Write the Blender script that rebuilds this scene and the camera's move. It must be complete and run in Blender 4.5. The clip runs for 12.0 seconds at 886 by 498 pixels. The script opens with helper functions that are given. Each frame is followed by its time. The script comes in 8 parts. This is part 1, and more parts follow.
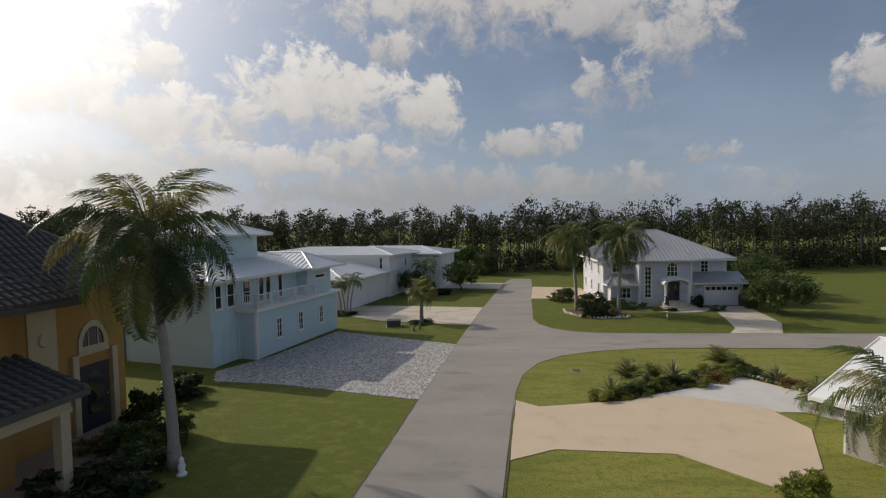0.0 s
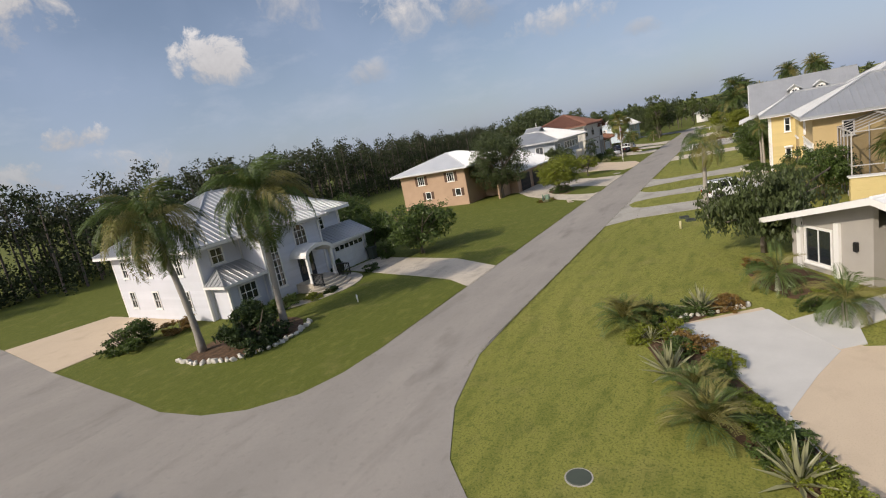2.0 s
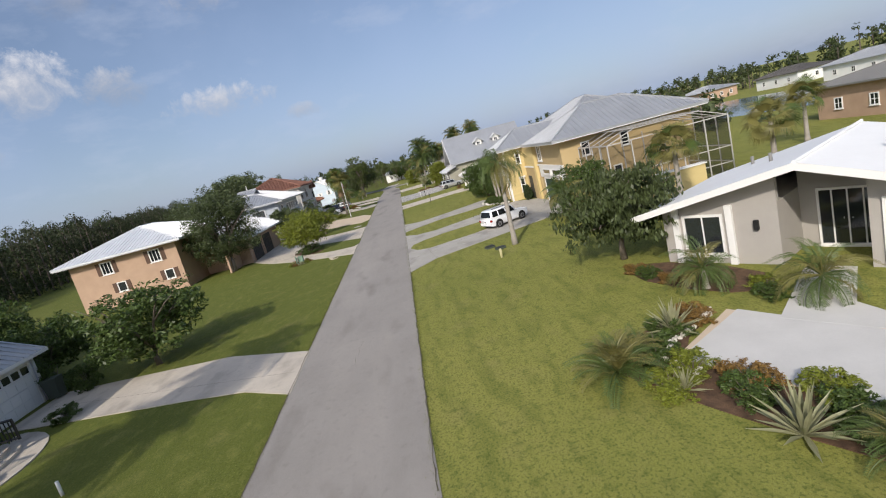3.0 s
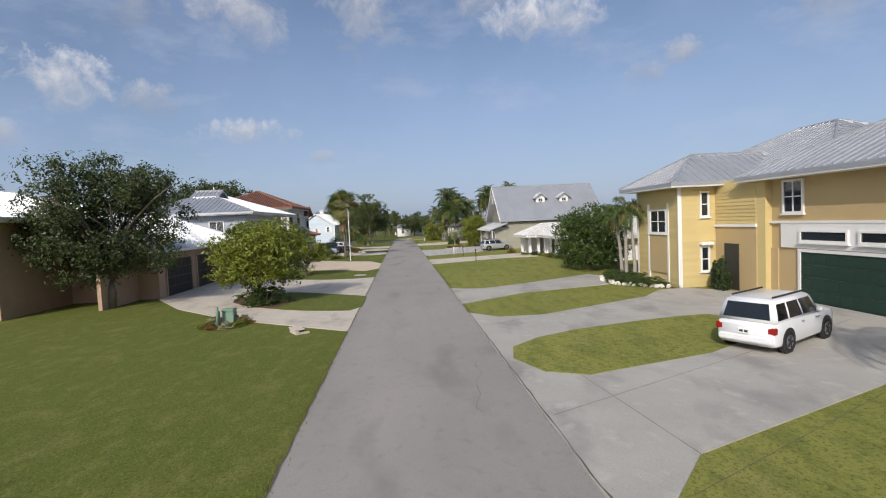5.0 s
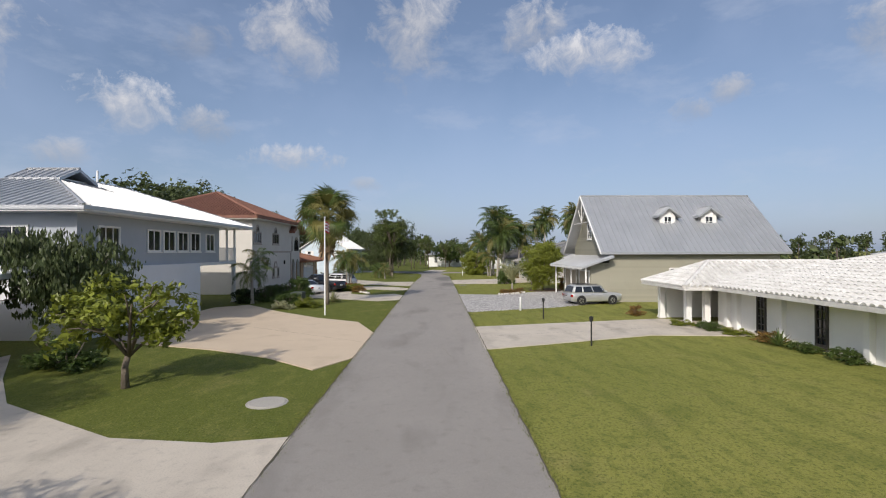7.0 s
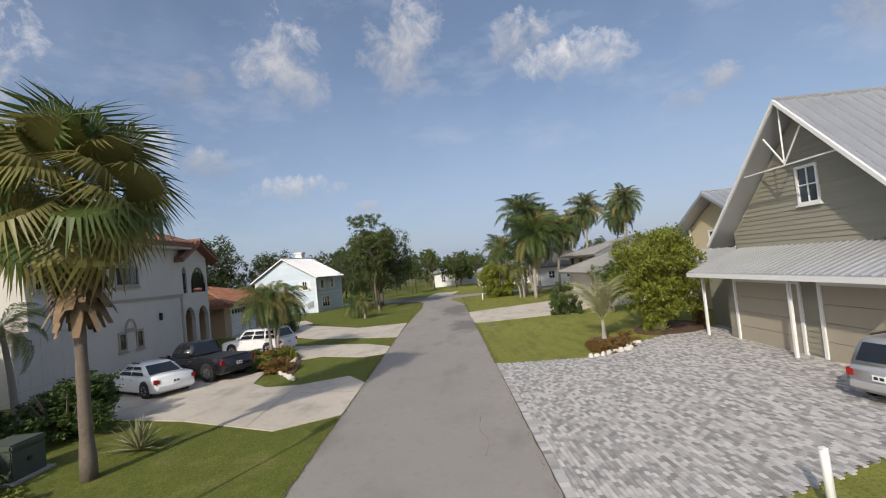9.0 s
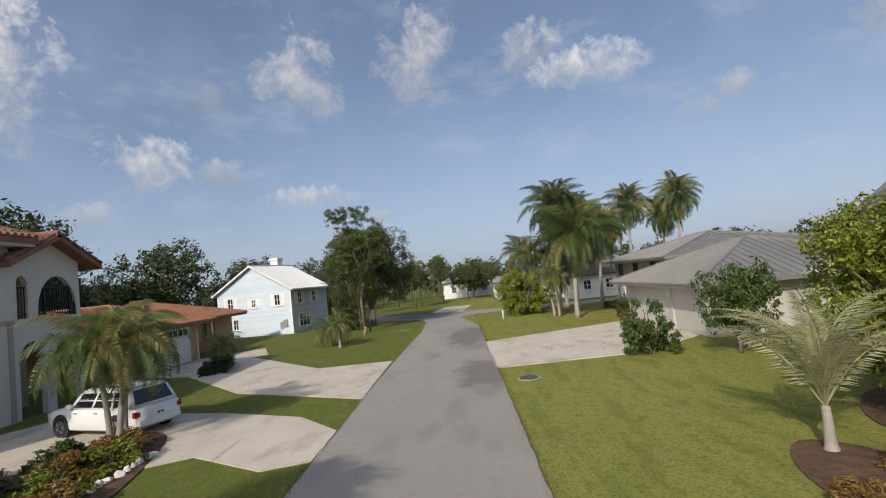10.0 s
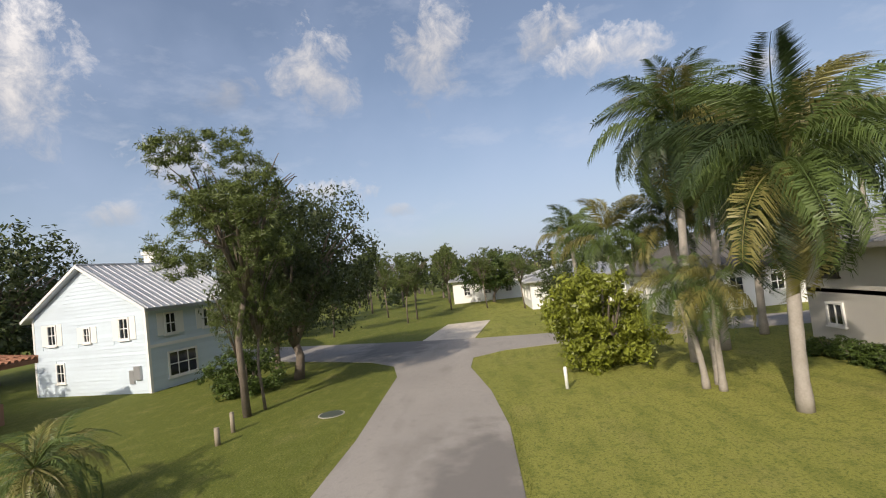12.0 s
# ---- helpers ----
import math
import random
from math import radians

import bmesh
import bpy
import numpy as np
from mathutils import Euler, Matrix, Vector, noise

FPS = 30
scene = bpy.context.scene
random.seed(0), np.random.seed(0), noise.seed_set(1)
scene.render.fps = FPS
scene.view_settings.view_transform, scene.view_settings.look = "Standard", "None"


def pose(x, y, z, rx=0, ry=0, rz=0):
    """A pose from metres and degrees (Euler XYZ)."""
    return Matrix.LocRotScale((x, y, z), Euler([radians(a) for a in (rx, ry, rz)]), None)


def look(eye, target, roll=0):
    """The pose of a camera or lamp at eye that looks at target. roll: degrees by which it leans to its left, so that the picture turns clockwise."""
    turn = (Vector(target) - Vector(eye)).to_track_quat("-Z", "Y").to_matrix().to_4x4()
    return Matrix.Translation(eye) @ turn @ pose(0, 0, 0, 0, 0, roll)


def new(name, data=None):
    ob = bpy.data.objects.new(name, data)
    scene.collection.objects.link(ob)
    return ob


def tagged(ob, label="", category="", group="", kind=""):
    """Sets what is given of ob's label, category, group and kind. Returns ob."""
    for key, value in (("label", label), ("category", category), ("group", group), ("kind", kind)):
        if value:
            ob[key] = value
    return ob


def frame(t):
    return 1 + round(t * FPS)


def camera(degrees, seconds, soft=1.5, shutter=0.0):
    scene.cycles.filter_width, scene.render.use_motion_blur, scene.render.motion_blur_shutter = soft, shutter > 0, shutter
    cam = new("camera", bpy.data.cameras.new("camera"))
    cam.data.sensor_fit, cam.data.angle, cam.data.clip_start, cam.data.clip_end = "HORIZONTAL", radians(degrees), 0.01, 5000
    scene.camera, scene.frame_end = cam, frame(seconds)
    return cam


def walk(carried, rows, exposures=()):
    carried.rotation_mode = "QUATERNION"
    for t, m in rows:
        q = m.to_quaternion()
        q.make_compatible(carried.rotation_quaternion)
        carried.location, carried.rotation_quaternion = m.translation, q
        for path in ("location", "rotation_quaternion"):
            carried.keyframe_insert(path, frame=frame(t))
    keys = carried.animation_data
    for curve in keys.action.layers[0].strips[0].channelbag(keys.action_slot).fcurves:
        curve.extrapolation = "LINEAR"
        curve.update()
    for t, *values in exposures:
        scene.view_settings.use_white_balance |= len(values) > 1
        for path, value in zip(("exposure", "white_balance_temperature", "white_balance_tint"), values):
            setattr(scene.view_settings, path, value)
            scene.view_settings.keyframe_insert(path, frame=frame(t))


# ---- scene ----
import collections

# ---- camera ----
cam = camera(84.0, 12.0, soft=1.1)
SIZE = 1.15  # the plan's unit in metres
PATH = [
    (0.0, 3.83, -4.81, 8.92, 4.84, -2.63, -0.99),
    (0.5, 3.88, 1.26, 8.61, -1.50, -3.26, -0.33),
    (1.0, 3.47, 7.91, 8.28, -12.51, -4.14, 0.08),
    (1.5, 1.42, 14.03, 8.96, -33.42, -9.69, -6.61),
    (2.0, -0.38, 21.63, 8.11, -56.98, -11.61, -11.01),
    (2.5, 2.97, 26.72, 7.20, -83.09, -14.60, -17.78),
    (2.8, 5.20, 29.01, 6.96, -91.97, -12.90, -16.06),
    (3.0, 6.73, 29.99, 6.84, -92.52, -11.21, -14.84),
    (3.2, 8.36, 30.79, 6.75, -92.72, -10.68, -14.86),
    (4.8, 28.65, 33.67, 4.04, -93.78, -3.31, 0.39),
    (5.0, 31.45, 33.64, 3.87, -94.69, -3.16, -2.64),
    (5.5, 38.59, 33.52, 3.67, -92.92, -1.34, 0.29),
    (6.0, 45.37, 33.30, 3.71, -92.10, -0.68, 0.38),
    (6.5, 51.91, 33.10, 3.81, -91.48, -0.32, -0.01),
    (7.0, 58.02, 32.84, 3.71, -90.61, 0.33, -0.15),
    (7.2, 60.33, 32.66, 3.72, -90.11, 0.29, -0.26),
    (8.8, 79.80, 32.63, 3.67, -89.97, 2.21, -4.90),
    (9.0, 82.14, 32.49, 3.81, -89.82, 2.19, -5.78),
    (9.5, 88.62, 32.39, 3.79, -89.01, 2.84, -5.31),
    (10.0, 94.77, 32.15, 3.75, -88.45, 3.39, -5.88),
    (10.5, 100.97, 31.96, 3.56, -87.51, 3.14, -4.94),
    (11.0, 106.76, 31.83, 3.59, -86.78, 3.65, -4.36),
    (11.5, 112.12, 31.79, 3.97, -86.84, 3.35, -5.43),
    (12.0, 117.63, 31.43, 4.28, -86.13, 2.73, -6.66),
]
walk(cam, [(t, pose(x * SIZE, y * SIZE, z * SIZE, 0, 0, yaw) @ pose(0, 0, 0, 90 + pitch, 0, 0) @ pose(0, 0, 0, 0, 0, roll)) for t, x, y, z, yaw, pitch, roll in PATH],
     exposures=[(0.0, -0.48, 6800, 12), (1.0, -0.36, 6800, 12), (1.5, -0.12, 6800, 13), (2.0, -0.08, 6750, 14), (3.0, 0.0, 6250, 14), (5.0, -0.10, 6200, 14), (9.0, -0.04, 6450, 13), (10.5, -0.06, 6500, 13), (11.5, -0.04, 6600, 13), (12.0, 0.20, 6850, 14)])

# ---- world and sun ----
SUN_AZ, SUN_EL = 156.0, 32.0
CLOUDS = [  # azimuth, elevation, half width, half height (degrees), brightness
    (108, 14.5, 8, 4.2, 1.05), (97, 13.2, 4, 3.4, 1.0), (124, 11, 6.5, 3.4, 1.05), (131, 12.5, 5, 3, 1.1), (113, 6.8, 8, 1.8, .9), (101, 19.5, 3, 2, .9), (117.5, 11.3, 3, 2.4, .95), (104, 8, 6, 2, .9), (85, 9, 6, 1.7, .8),
    (75.5, 14.5, 3.2, 2.8, .8), (68.5, 19, 4, 3.5, .85), (52.7, 12.6, 3, 2.2, .85), (67, 7.2, 2.6, 1.1, .75), (88, 25, 18, 4.6, .95), (76, 21.5, 7, 2.6, .85), (120, 7.2, 6, 2, .9),
    (124, 16, 2.2, 2, 1.0), (137, 20, 11, 9, 1.3), (128, 24, 5, 3, 1.2), (31.9, 14.4, 3.3, 2.4, .9), (16.5, 23, 3.6, 4.2, .75), (3, 24, 3.6, 4.5, .7), (-16.5, 21.2, 5, 2, .9),
    (-11, 24, 3, 2.2, .7), (15.6, 10.4, 4.2, 1.3, .8), (24.8, 13.2, 2.4, 1.4, .55), (-31, 16, 1.8, 1.3, .6), (8.5, 7.8, 1.6, .8, .6), (37, 9.2, 2, 1.2, .6),
    (44, 21, 4, 5.5, .9), (-43, 19, 2.5, 2.5, .6), (-27.5, 14.5, 1.6, 1.1, .55), (95, 4.5, 26, 2.2, .6), (26, 21, 3, 1.6, .35), (130, 5, 14, 2.5, .8),
]


def nodes_of(tree):
    tree.nodes.clear()
    return tree.nodes, tree.links


def make_world():
    w = bpy.data.worlds.new("sky")
    scene.world = w
    w.use_nodes = True
    n, l = nodes_of(w.node_tree)
    out, bg = n.new("ShaderNodeOutputWorld"), n.new("ShaderNodeBackground")
    sky = n.new("ShaderNodeTexSky")
    sky.sky_type, sky.sun_disc = "NISHITA", False
    sky.sun_elevation, sky.sun_rotation = radians(SUN_EL), radians(90 - SUN_AZ)
    sky.air_density, sky.dust_density, sky.ozone_density = 1.0, 1.6, 1.6
    geo = n.new("ShaderNodeTexCoord")

    def math1(op, a, b=None, c=None, clamp=False):
        m = n.new("ShaderNodeMath")
        m.operation, m.use_clamp = op, clamp
        for i, v in enumerate((a, b, c)):
            if v is None:
                continue
            if isinstance(v, (int, float)):
                m.inputs[i].default_value = v
            else:
                l.new(v, m.inputs[i])
        return m.outputs[0]

    def dot(v):
        d = n.new("ShaderNodeVectorMath")
        d.operation = "DOT_PRODUCT"
        l.new(geo.outputs["Generated"], d.inputs[0])
        d.inputs[1].default_value = v
        return d.outputs["Value"]

    noise1 = n.new("ShaderNodeTexNoise")
    noise1.inputs["Scale"].default_value, noise1.inputs["Detail"].default_value, noise1.inputs["Roughness"].default_value = 19.0, 12.0, 0.66
    noise1.inputs["Distortion"].default_value = 0.35
    l.new(geo.outputs["Generated"], noise1.inputs["Vector"])
    puff = math1("MULTIPLY", math1("SUBTRACT", noise1.outputs["Fac"], 0.50), 4.6)
    total, shade = None, None
    for az, el, wide, high, bright in CLOUDS:
        a, e = radians(az), radians(el)
        right = Vector((math.sin(a), -math.cos(a), 0))
        up = Vector((-math.cos(a) * math.sin(e), -math.sin(a) * math.sin(e), math.cos(e)))
        ahead = Vector((math.cos(a) * math.cos(e), math.sin(a) * math.cos(e), math.sin(e)))
        u, v = math1("MULTIPLY", dot(right), 0.78 / radians(wide)), math1("MULTIPLY", dot(up), 0.78 / radians(high))
        r2 = math1("ADD", math1("MULTIPLY", u, u), math1("MULTIPLY", v, v))
        front = math1("GREATER_THAN", dot(ahead), 0.5)
        body = math1("MULTIPLY", math1("ADD", math1("SUBTRACT", 0.9, r2), puff), front)
        # crisp towards the top, dissolving into haze towards the base
        crisp = 1.0 if az > 50 else 0.5
        edge = math1("MULTIPLY_ADD", math1("MULTIPLY_ADD", v, 0.5, 0.5, clamp=True), 1.5 * crisp, 0.70 * crisp)
        mask = math1("MULTIPLY", math1("MULTIPLY", body, edge, clamp=True), min(1.0, bright))
        lit = math1("MULTIPLY", mask, math1("ADD", math1("MULTIPLY_ADD", v, 0.17, 0.60 * bright + 0.16), math1("MULTIPLY", puff, 0.10)))
        total = mask if total is None else math1("MAXIMUM", total, mask)
        shade = lit if shade is None else math1("MAXIMUM", shade, lit)
    # thin high haze between the clouds
    noise2 = n.new("ShaderNodeTexNoise")
    noise2.inputs["Scale"].default_value, noise2.inputs["Detail"].default_value = 3.0, 5.0
    l.new(geo.outputs["Generated"], noise2.inputs["Vector"])
    thin = math1("MULTIPLY_ADD", math1("SUBTRACT", noise2.outputs["Fac"], 0.40, clamp=True), 0.9, 0.17)
    low = math1("SUBTRACT", 1.0, math1("MULTIPLY", dot((0, 0, 1)), 3.2), clamp=True)
    thin = math1("ADD", thin, math1("MULTIPLY", low, 0.30), clamp=True)
    # faint broken cloud between the larger ones, flattened towards the horizon
    noise3 = n.new("ShaderNodeTexNoise")
    noise3.inputs["Scale"].default_value, noise3.inputs["Detail"].default_value, noise3.inputs["Roughness"].default_value = 5.5, 8.0, 0.62
    flat = n.new("ShaderNodeVectorMath")
    flat.operation = "MULTIPLY"
    flat.inputs[1].default_value = (1, 1, 2.6)
    l.new(geo.outputs["Generated"], flat.inputs[0])
    l.new(flat.outputs[0], noise3.inputs["Vector"])
    faint = math1("MULTIPLY", math1("MULTIPLY", math1("SUBTRACT", noise3.outputs["Fac"], 0.52, clamp=True), 5.0, clamp=True), 0.30)
    col = n.new("ShaderNodeCombineColor")
    CL = 9.6
    for i, f in enumerate((1.0, 0.995, 0.99)):
        l.new(math1("MULTIPLY", math1("DIVIDE", shade, math1("MAXIMUM", total, 0.001)), CL * f), col.inputs[i])
    hazemix = n.new("ShaderNodeMix")
    hazemix.data_type = "RGBA"
    l.new(thin, hazemix.inputs["Factor"])
    l.new(sky.outputs[0], hazemix.inputs["A"])
    hazemix.inputs["B"].default_value = (4.3, 5.35, 7.4, 1)
    veilmix = n.new("ShaderNodeMix")
    veilmix.data_type = "RGBA"
    l.new(faint, veilmix.inputs["Factor"])
    l.new(hazemix.outputs["Result"], veilmix.inputs["A"])
    veilmix.inputs["B"].default_value = (5.6, 6.2, 7.2, 1)
    mix = n.new("ShaderNodeMix")
    mix.data_type = "RGBA"
    l.new(total, mix.inputs["Factor"])
    l.new(veilmix.outputs["Result"], mix.inputs["A"])
    l.new(col.outputs[0], mix.inputs["B"])
    # bright veil round the sun
    toward = dot((math.cos(radians(SUN_AZ)) * math.cos(radians(SUN_EL)), math.sin(radians(SUN_AZ)) * math.cos(radians(SUN_EL)), math.sin(radians(SUN_EL))))
    veil = math1("MULTIPLY", math1("POWER", math1("MAXIMUM", toward, 0.0), 9.0), 19.0)
    glow = n.new("ShaderNodeMix")
    glow.data_type, glow.blend_type = "RGBA", "ADD"
    glow.inputs["Factor"].default_value = 1.0
    vc = n.new("ShaderNodeCombineColor")
    for i, f in enumerate((1.0, 0.97, 0.92)):
        l.new(math1("MULTIPLY", veil, f), vc.inputs[i])
    l.new(mix.outputs["Result"], glow.inputs["A"])
    l.new(vc.outputs[0], glow.inputs["B"])
    l.new(glow.outputs["Result"], bg.inputs["Color"])
    bg.inputs["Strength"].default_value = 0.10
    l.new(bg.outputs[0], out.inputs["Surface"])


make_world()
sun_data = bpy.data.lights.new("sun", "SUN")
sun_data.energy, sun_data.angle, sun_data.color = 3.5, radians(0.6), (1.0, 0.92, 0.78)
sun_ob = new("sun", sun_data)
sa, se = radians(SUN_AZ), radians(SUN_EL)
sun_ob.matrix_world = look((math.cos(sa) * math.cos(se) * 100, math.sin(sa) * math.cos(se) * 100, math.sin(se) * 100), (0, 0, 0))

# ---- materials ----
MATS = {}


def material(name, color, rough=0.8, metal=0.0, var=0.15, scale=2.0, fine=30.0, bump=0.0, spec=0.4, dark=None, stain=0.0, per_object=0.0, translucent=0.0, coat=0.0, island=0.0):
    """A surface with variation at two scales: broad patches (stain) and grain (fine), and a fine relief."""
    if name in MATS:
        return MATS[name]
    m = bpy.data.materials.new(name)
    m.use_nodes = True
    n, l = nodes_of(m.node_tree)
    out, b = n.new("ShaderNodeOutputMaterial"), n.new("ShaderNodeBsdfPrincipled")
    l.new(b.outputs[0], out.inputs["Surface"])
    b.inputs["Roughness"].default_value, b.inputs["Metallic"].default_value, b.inputs["Specular IOR Level"].default_value = rough, metal, spec
    b.inputs["Coat Weight"].default_value = coat
    co = n.new("ShaderNodeNewGeometry").outputs["Position"]

    def noise_at(s, detail=4.0, r=0.6):
        t = n.new("ShaderNodeTexNoise")
        t.inputs["Scale"].default_value, t.inputs["Detail"].default_value, t.inputs["Roughness"].default_value = s, detail, r
        l.new(co, t.inputs["Vector"])
        return t.outputs["Fac"]

    def ramp(v, a, b2, lo, hi):
        m1 = n.new("ShaderNodeMapRange")
        m1.inputs["From Min"].default_value, m1.inputs["From Max"].default_value = a, b2
        m1.inputs["To Min"].default_value, m1.inputs["To Max"].default_value = lo, hi
        l.new(v, m1.inputs["Value"])
        return m1.outputs[0]

    dk = dark or tuple(c * 0.55 for c in color)
    f1, f2 = noise_at(scale), noise_at(fine, 6.0, 0.7)
    mix = n.new("ShaderNodeMix")
    mix.data_type = "RGBA"
    add = n.new("ShaderNodeMath")
    add.operation, add.use_clamp = "ADD", True
    l.new(ramp(f1, 0.35, 0.7, 0.0, var + stain), add.inputs[0])
    l.new(ramp(f2, 0.3, 0.75, 0.0, var), add.inputs[1])
    l.new(add.outputs[0], mix.inputs["Factor"])
    mix.inputs["A"].default_value, mix.inputs["B"].default_value = (*color, 1), (*dk, 1)
    res = mix.outputs["Result"]
    if per_object or island:
        hv = n.new("ShaderNodeHueSaturation")
        rnd = n.new("ShaderNodeObjectInfo").outputs["Random"] if per_object else n.new("ShaderNodeNewGeometry").outputs["Random Per Island"]
        amount = per_object or island
        l.new(ramp(rnd, 0, 1, 1 - amount, 1 + amount), hv.inputs["Value"])
        l.new(res, hv.inputs["Color"])
        res = hv.outputs["Color"]
    l.new(res, b.inputs["Base Color"])
    if bump:
        bp = n.new("ShaderNodeBump")
        bp.inputs["Strength"].default_value, bp.inputs["Distance"].default_value = min(1.0, bump), 0.02
        l.new(f2, bp.inputs["Height"])
        l.new(bp.outputs[0], b.inputs["Normal"])
    if translucent:
        tr = n.new("ShaderNodeBsdfTranslucent")
        l.new(res, tr.inputs["Color"])
        mx = n.new("ShaderNodeMixShader")
        mx.inputs[0].default_value = translucent
        l.new(b.outputs[0], mx.inputs[1])
        l.new(tr.outputs[0], mx.inputs[2])
        l.new(mx.outputs[0], out.inputs["Surface"])
    MATS[name] = m
    return m


def siding(name, color, pitch=0.16, rough=0.6):
    """Horizontal lap boards: the relief follows height."""
    m = material(name, color, rough, var=0.06, scale=0.6, fine=14, stain=0.05)
    n, l = m.node_tree.nodes, m.node_tree.links
    b = next(x for x in n if x.type == "BSDF_PRINCIPLED")
    sep = n.new("ShaderNodeSeparateXYZ")
    l.new(n.new("ShaderNodeNewGeometry").outputs["Position"], sep.inputs[0])
    fr = n.new("ShaderNodeMath")
    fr.operation = "FRACT"
    dv = n.new("ShaderNodeMath")
    dv.operation = "DIVIDE"
    dv.inputs[1].default_value = pitch
    l.new(sep.outputs["Z"], dv.inputs[0])
    l.new(dv.outputs[0], fr.inputs[0])
    inv = n.new("ShaderNodeMath")
    inv.operation, inv.inputs[0].default_value = "SUBTRACT", 1.0
    l.new(fr.outputs[0], inv.inputs[1])
    bp = n.new("ShaderNodeBump")
    bp.inputs["Strength"].default_value, bp.inputs["Distance"].default_value = 1.0, 0.03
    l.new(inv.outputs[0], bp.inputs["Height"])
    l.new(bp.outputs[0], b.inputs["Normal"])
    return m


def board_paint(name, color):
    return material(name, color, 0.6, var=0.07, scale=0.7, fine=14, bump=0.1, stain=0.06, per_object=0.05)


def glass_dark():
    m = material("window_glass", (0.02, 0.025, 0.03), 0.06, var=0.2, scale=0.7, spec=0.8)
    return m


def lot_colours(m):
    """The lots south of the street are dry and pale; the others are watered and deeper green."""
    n, l = m.node_tree.nodes, m.node_tree.links
    b = next(x for x in n if x.type == "BSDF_PRINCIPLED")
    old = b.inputs["Base Color"].links[0].from_socket
    sep = n.new("ShaderNodeSeparateXYZ")
    l.new(n.new("ShaderNodeNewGeometry").outputs["Position"], sep.inputs[0])
    fac = []
    for axis, a, z in (("Y", 36.0 * SIZE, 31.0 * SIZE), ("X", 2.0 * SIZE, 7.0 * SIZE)):
        r = n.new("ShaderNodeMapRange")
        r.inputs["From Min"].default_value, r.inputs["From Max"].default_value = a, z
        l.new(sep.outputs[axis], r.inputs["Value"])
        fac.append(r.outputs[0])
    both = n.new("ShaderNodeMath")
    both.operation = "MULTIPLY"
    l.new(fac[0], both.inputs[0])
    l.new(fac[1], both.inputs[1])
    mx = n.new("ShaderNodeMix")
    mx.data_type = "RGBA"
    l.new(both.outputs[0], mx.inputs["Factor"])
    mx.inputs["A"].default_value = (0.125, 0.142, 0.026, 1)
    l.new(old, mx.inputs["B"])
    l.new(mx.outputs["Result"], b.inputs["Base Color"])
    return m


def layered(m, layers):
    """Lays further patches over a material: (scale, from, to, colour, most, stretch along x)."""
    n, l = m.node_tree.nodes, m.node_tree.links
    b = next(x for x in n if x.type == "BSDF_PRINCIPLED")
    old = b.inputs["Base Color"].links[0].from_socket
    co = n.new("ShaderNodeNewGeometry").outputs["Position"]

    def noise_at(s, stretch, detail=5.0):
        t = n.new("ShaderNodeTexNoise")
        t.inputs["Scale"].default_value, t.inputs["Detail"].default_value = s, detail
        sc = n.new("ShaderNodeVectorMath")
        sc.operation = "MULTIPLY"
        sc.inputs[1].default_value = (1 / stretch, 1, 1)
        l.new(co, sc.inputs[0])
        l.new(sc.outputs[0], t.inputs["Vector"])
        return t.outputs["Fac"]

    for s, lo, hi, col, most, stretch in layers:
        r = n.new("ShaderNodeMapRange")
        r.inputs["From Min"].default_value, r.inputs["From Max"].default_value, r.inputs["To Max"].default_value = lo, hi, most
        l.new(noise_at(s, stretch), r.inputs["Value"])
        mx = n.new("ShaderNodeMix")
        mx.data_type = "RGBA"
        l.new(r.outputs[0], mx.inputs["Factor"])
        l.new(old, mx.inputs["A"])
        mx.inputs["B"].default_value = (*col, 1)
        old = mx.outputs["Result"]
    l.new(old, b.inputs["Base Color"])
    return m


def stained(m, spots, col):
    """Large worn stains and a painted tree shadow, with soft uneven edges: (x, y, half length, half width)."""
    n, l = m.node_tree.nodes, m.node_tree.links
    b = next(x for x in n if x.type == "BSDF_PRINCIPLED")
    co = n.new("ShaderNodeNewGeometry").outputs["Position"]
    t = n.new("ShaderNodeTexNoise")
    t.inputs["Scale"].default_value, t.inputs["Detail"].default_value = 0.9, 6.0
    l.new(co, t.inputs["Vector"])
    for x, y, rx, ry in spots:
        old = b.inputs["Base Color"].links[0].from_socket
        sb, sc, ln = [n.new("ShaderNodeVectorMath") for _ in range(3)]
        sb.operation, sc.operation, ln.operation = "SUBTRACT", "MULTIPLY", "LENGTH"
        sb.inputs[1].default_value = (x * SIZE, y * SIZE, 0)
        sc.inputs[1].default_value = (1 / (rx * SIZE), 1 / (ry * SIZE), 0)
        l.new(co, sb.inputs[0])
        l.new(sb.outputs[0], sc.inputs[0])
        l.new(sc.outputs[0], ln.inputs[0])
        ad = n.new("ShaderNodeMath")
        ad.operation, ad.inputs[2].default_value = "MULTIPLY_ADD", 0.0
        ad.inputs[1].default_value = 1.6
        l.new(t.outputs["Fac"], ad.inputs[0])
        l.new(ln.outputs["Value"], ad.inputs[2])
        r = n.new("ShaderNodeMapRange")
        r.inputs["From Min"].default_value, r.inputs["From Max"].default_value = 1.85, 1.35
        r.inputs["To Max"].default_value = 0.75
        l.new(ad.outputs[0], r.inputs["Value"])
        mx = n.new("ShaderNodeMix")
        mx.data_type = "RGBA"
        l.new(r.outputs[0], mx.inputs["Factor"])
        l.new(old, mx.inputs["A"])
        mx.inputs["B"].default_value = (*col, 1)
        l.new(mx.outputs["Result"], b.inputs["Base Color"])
    return m


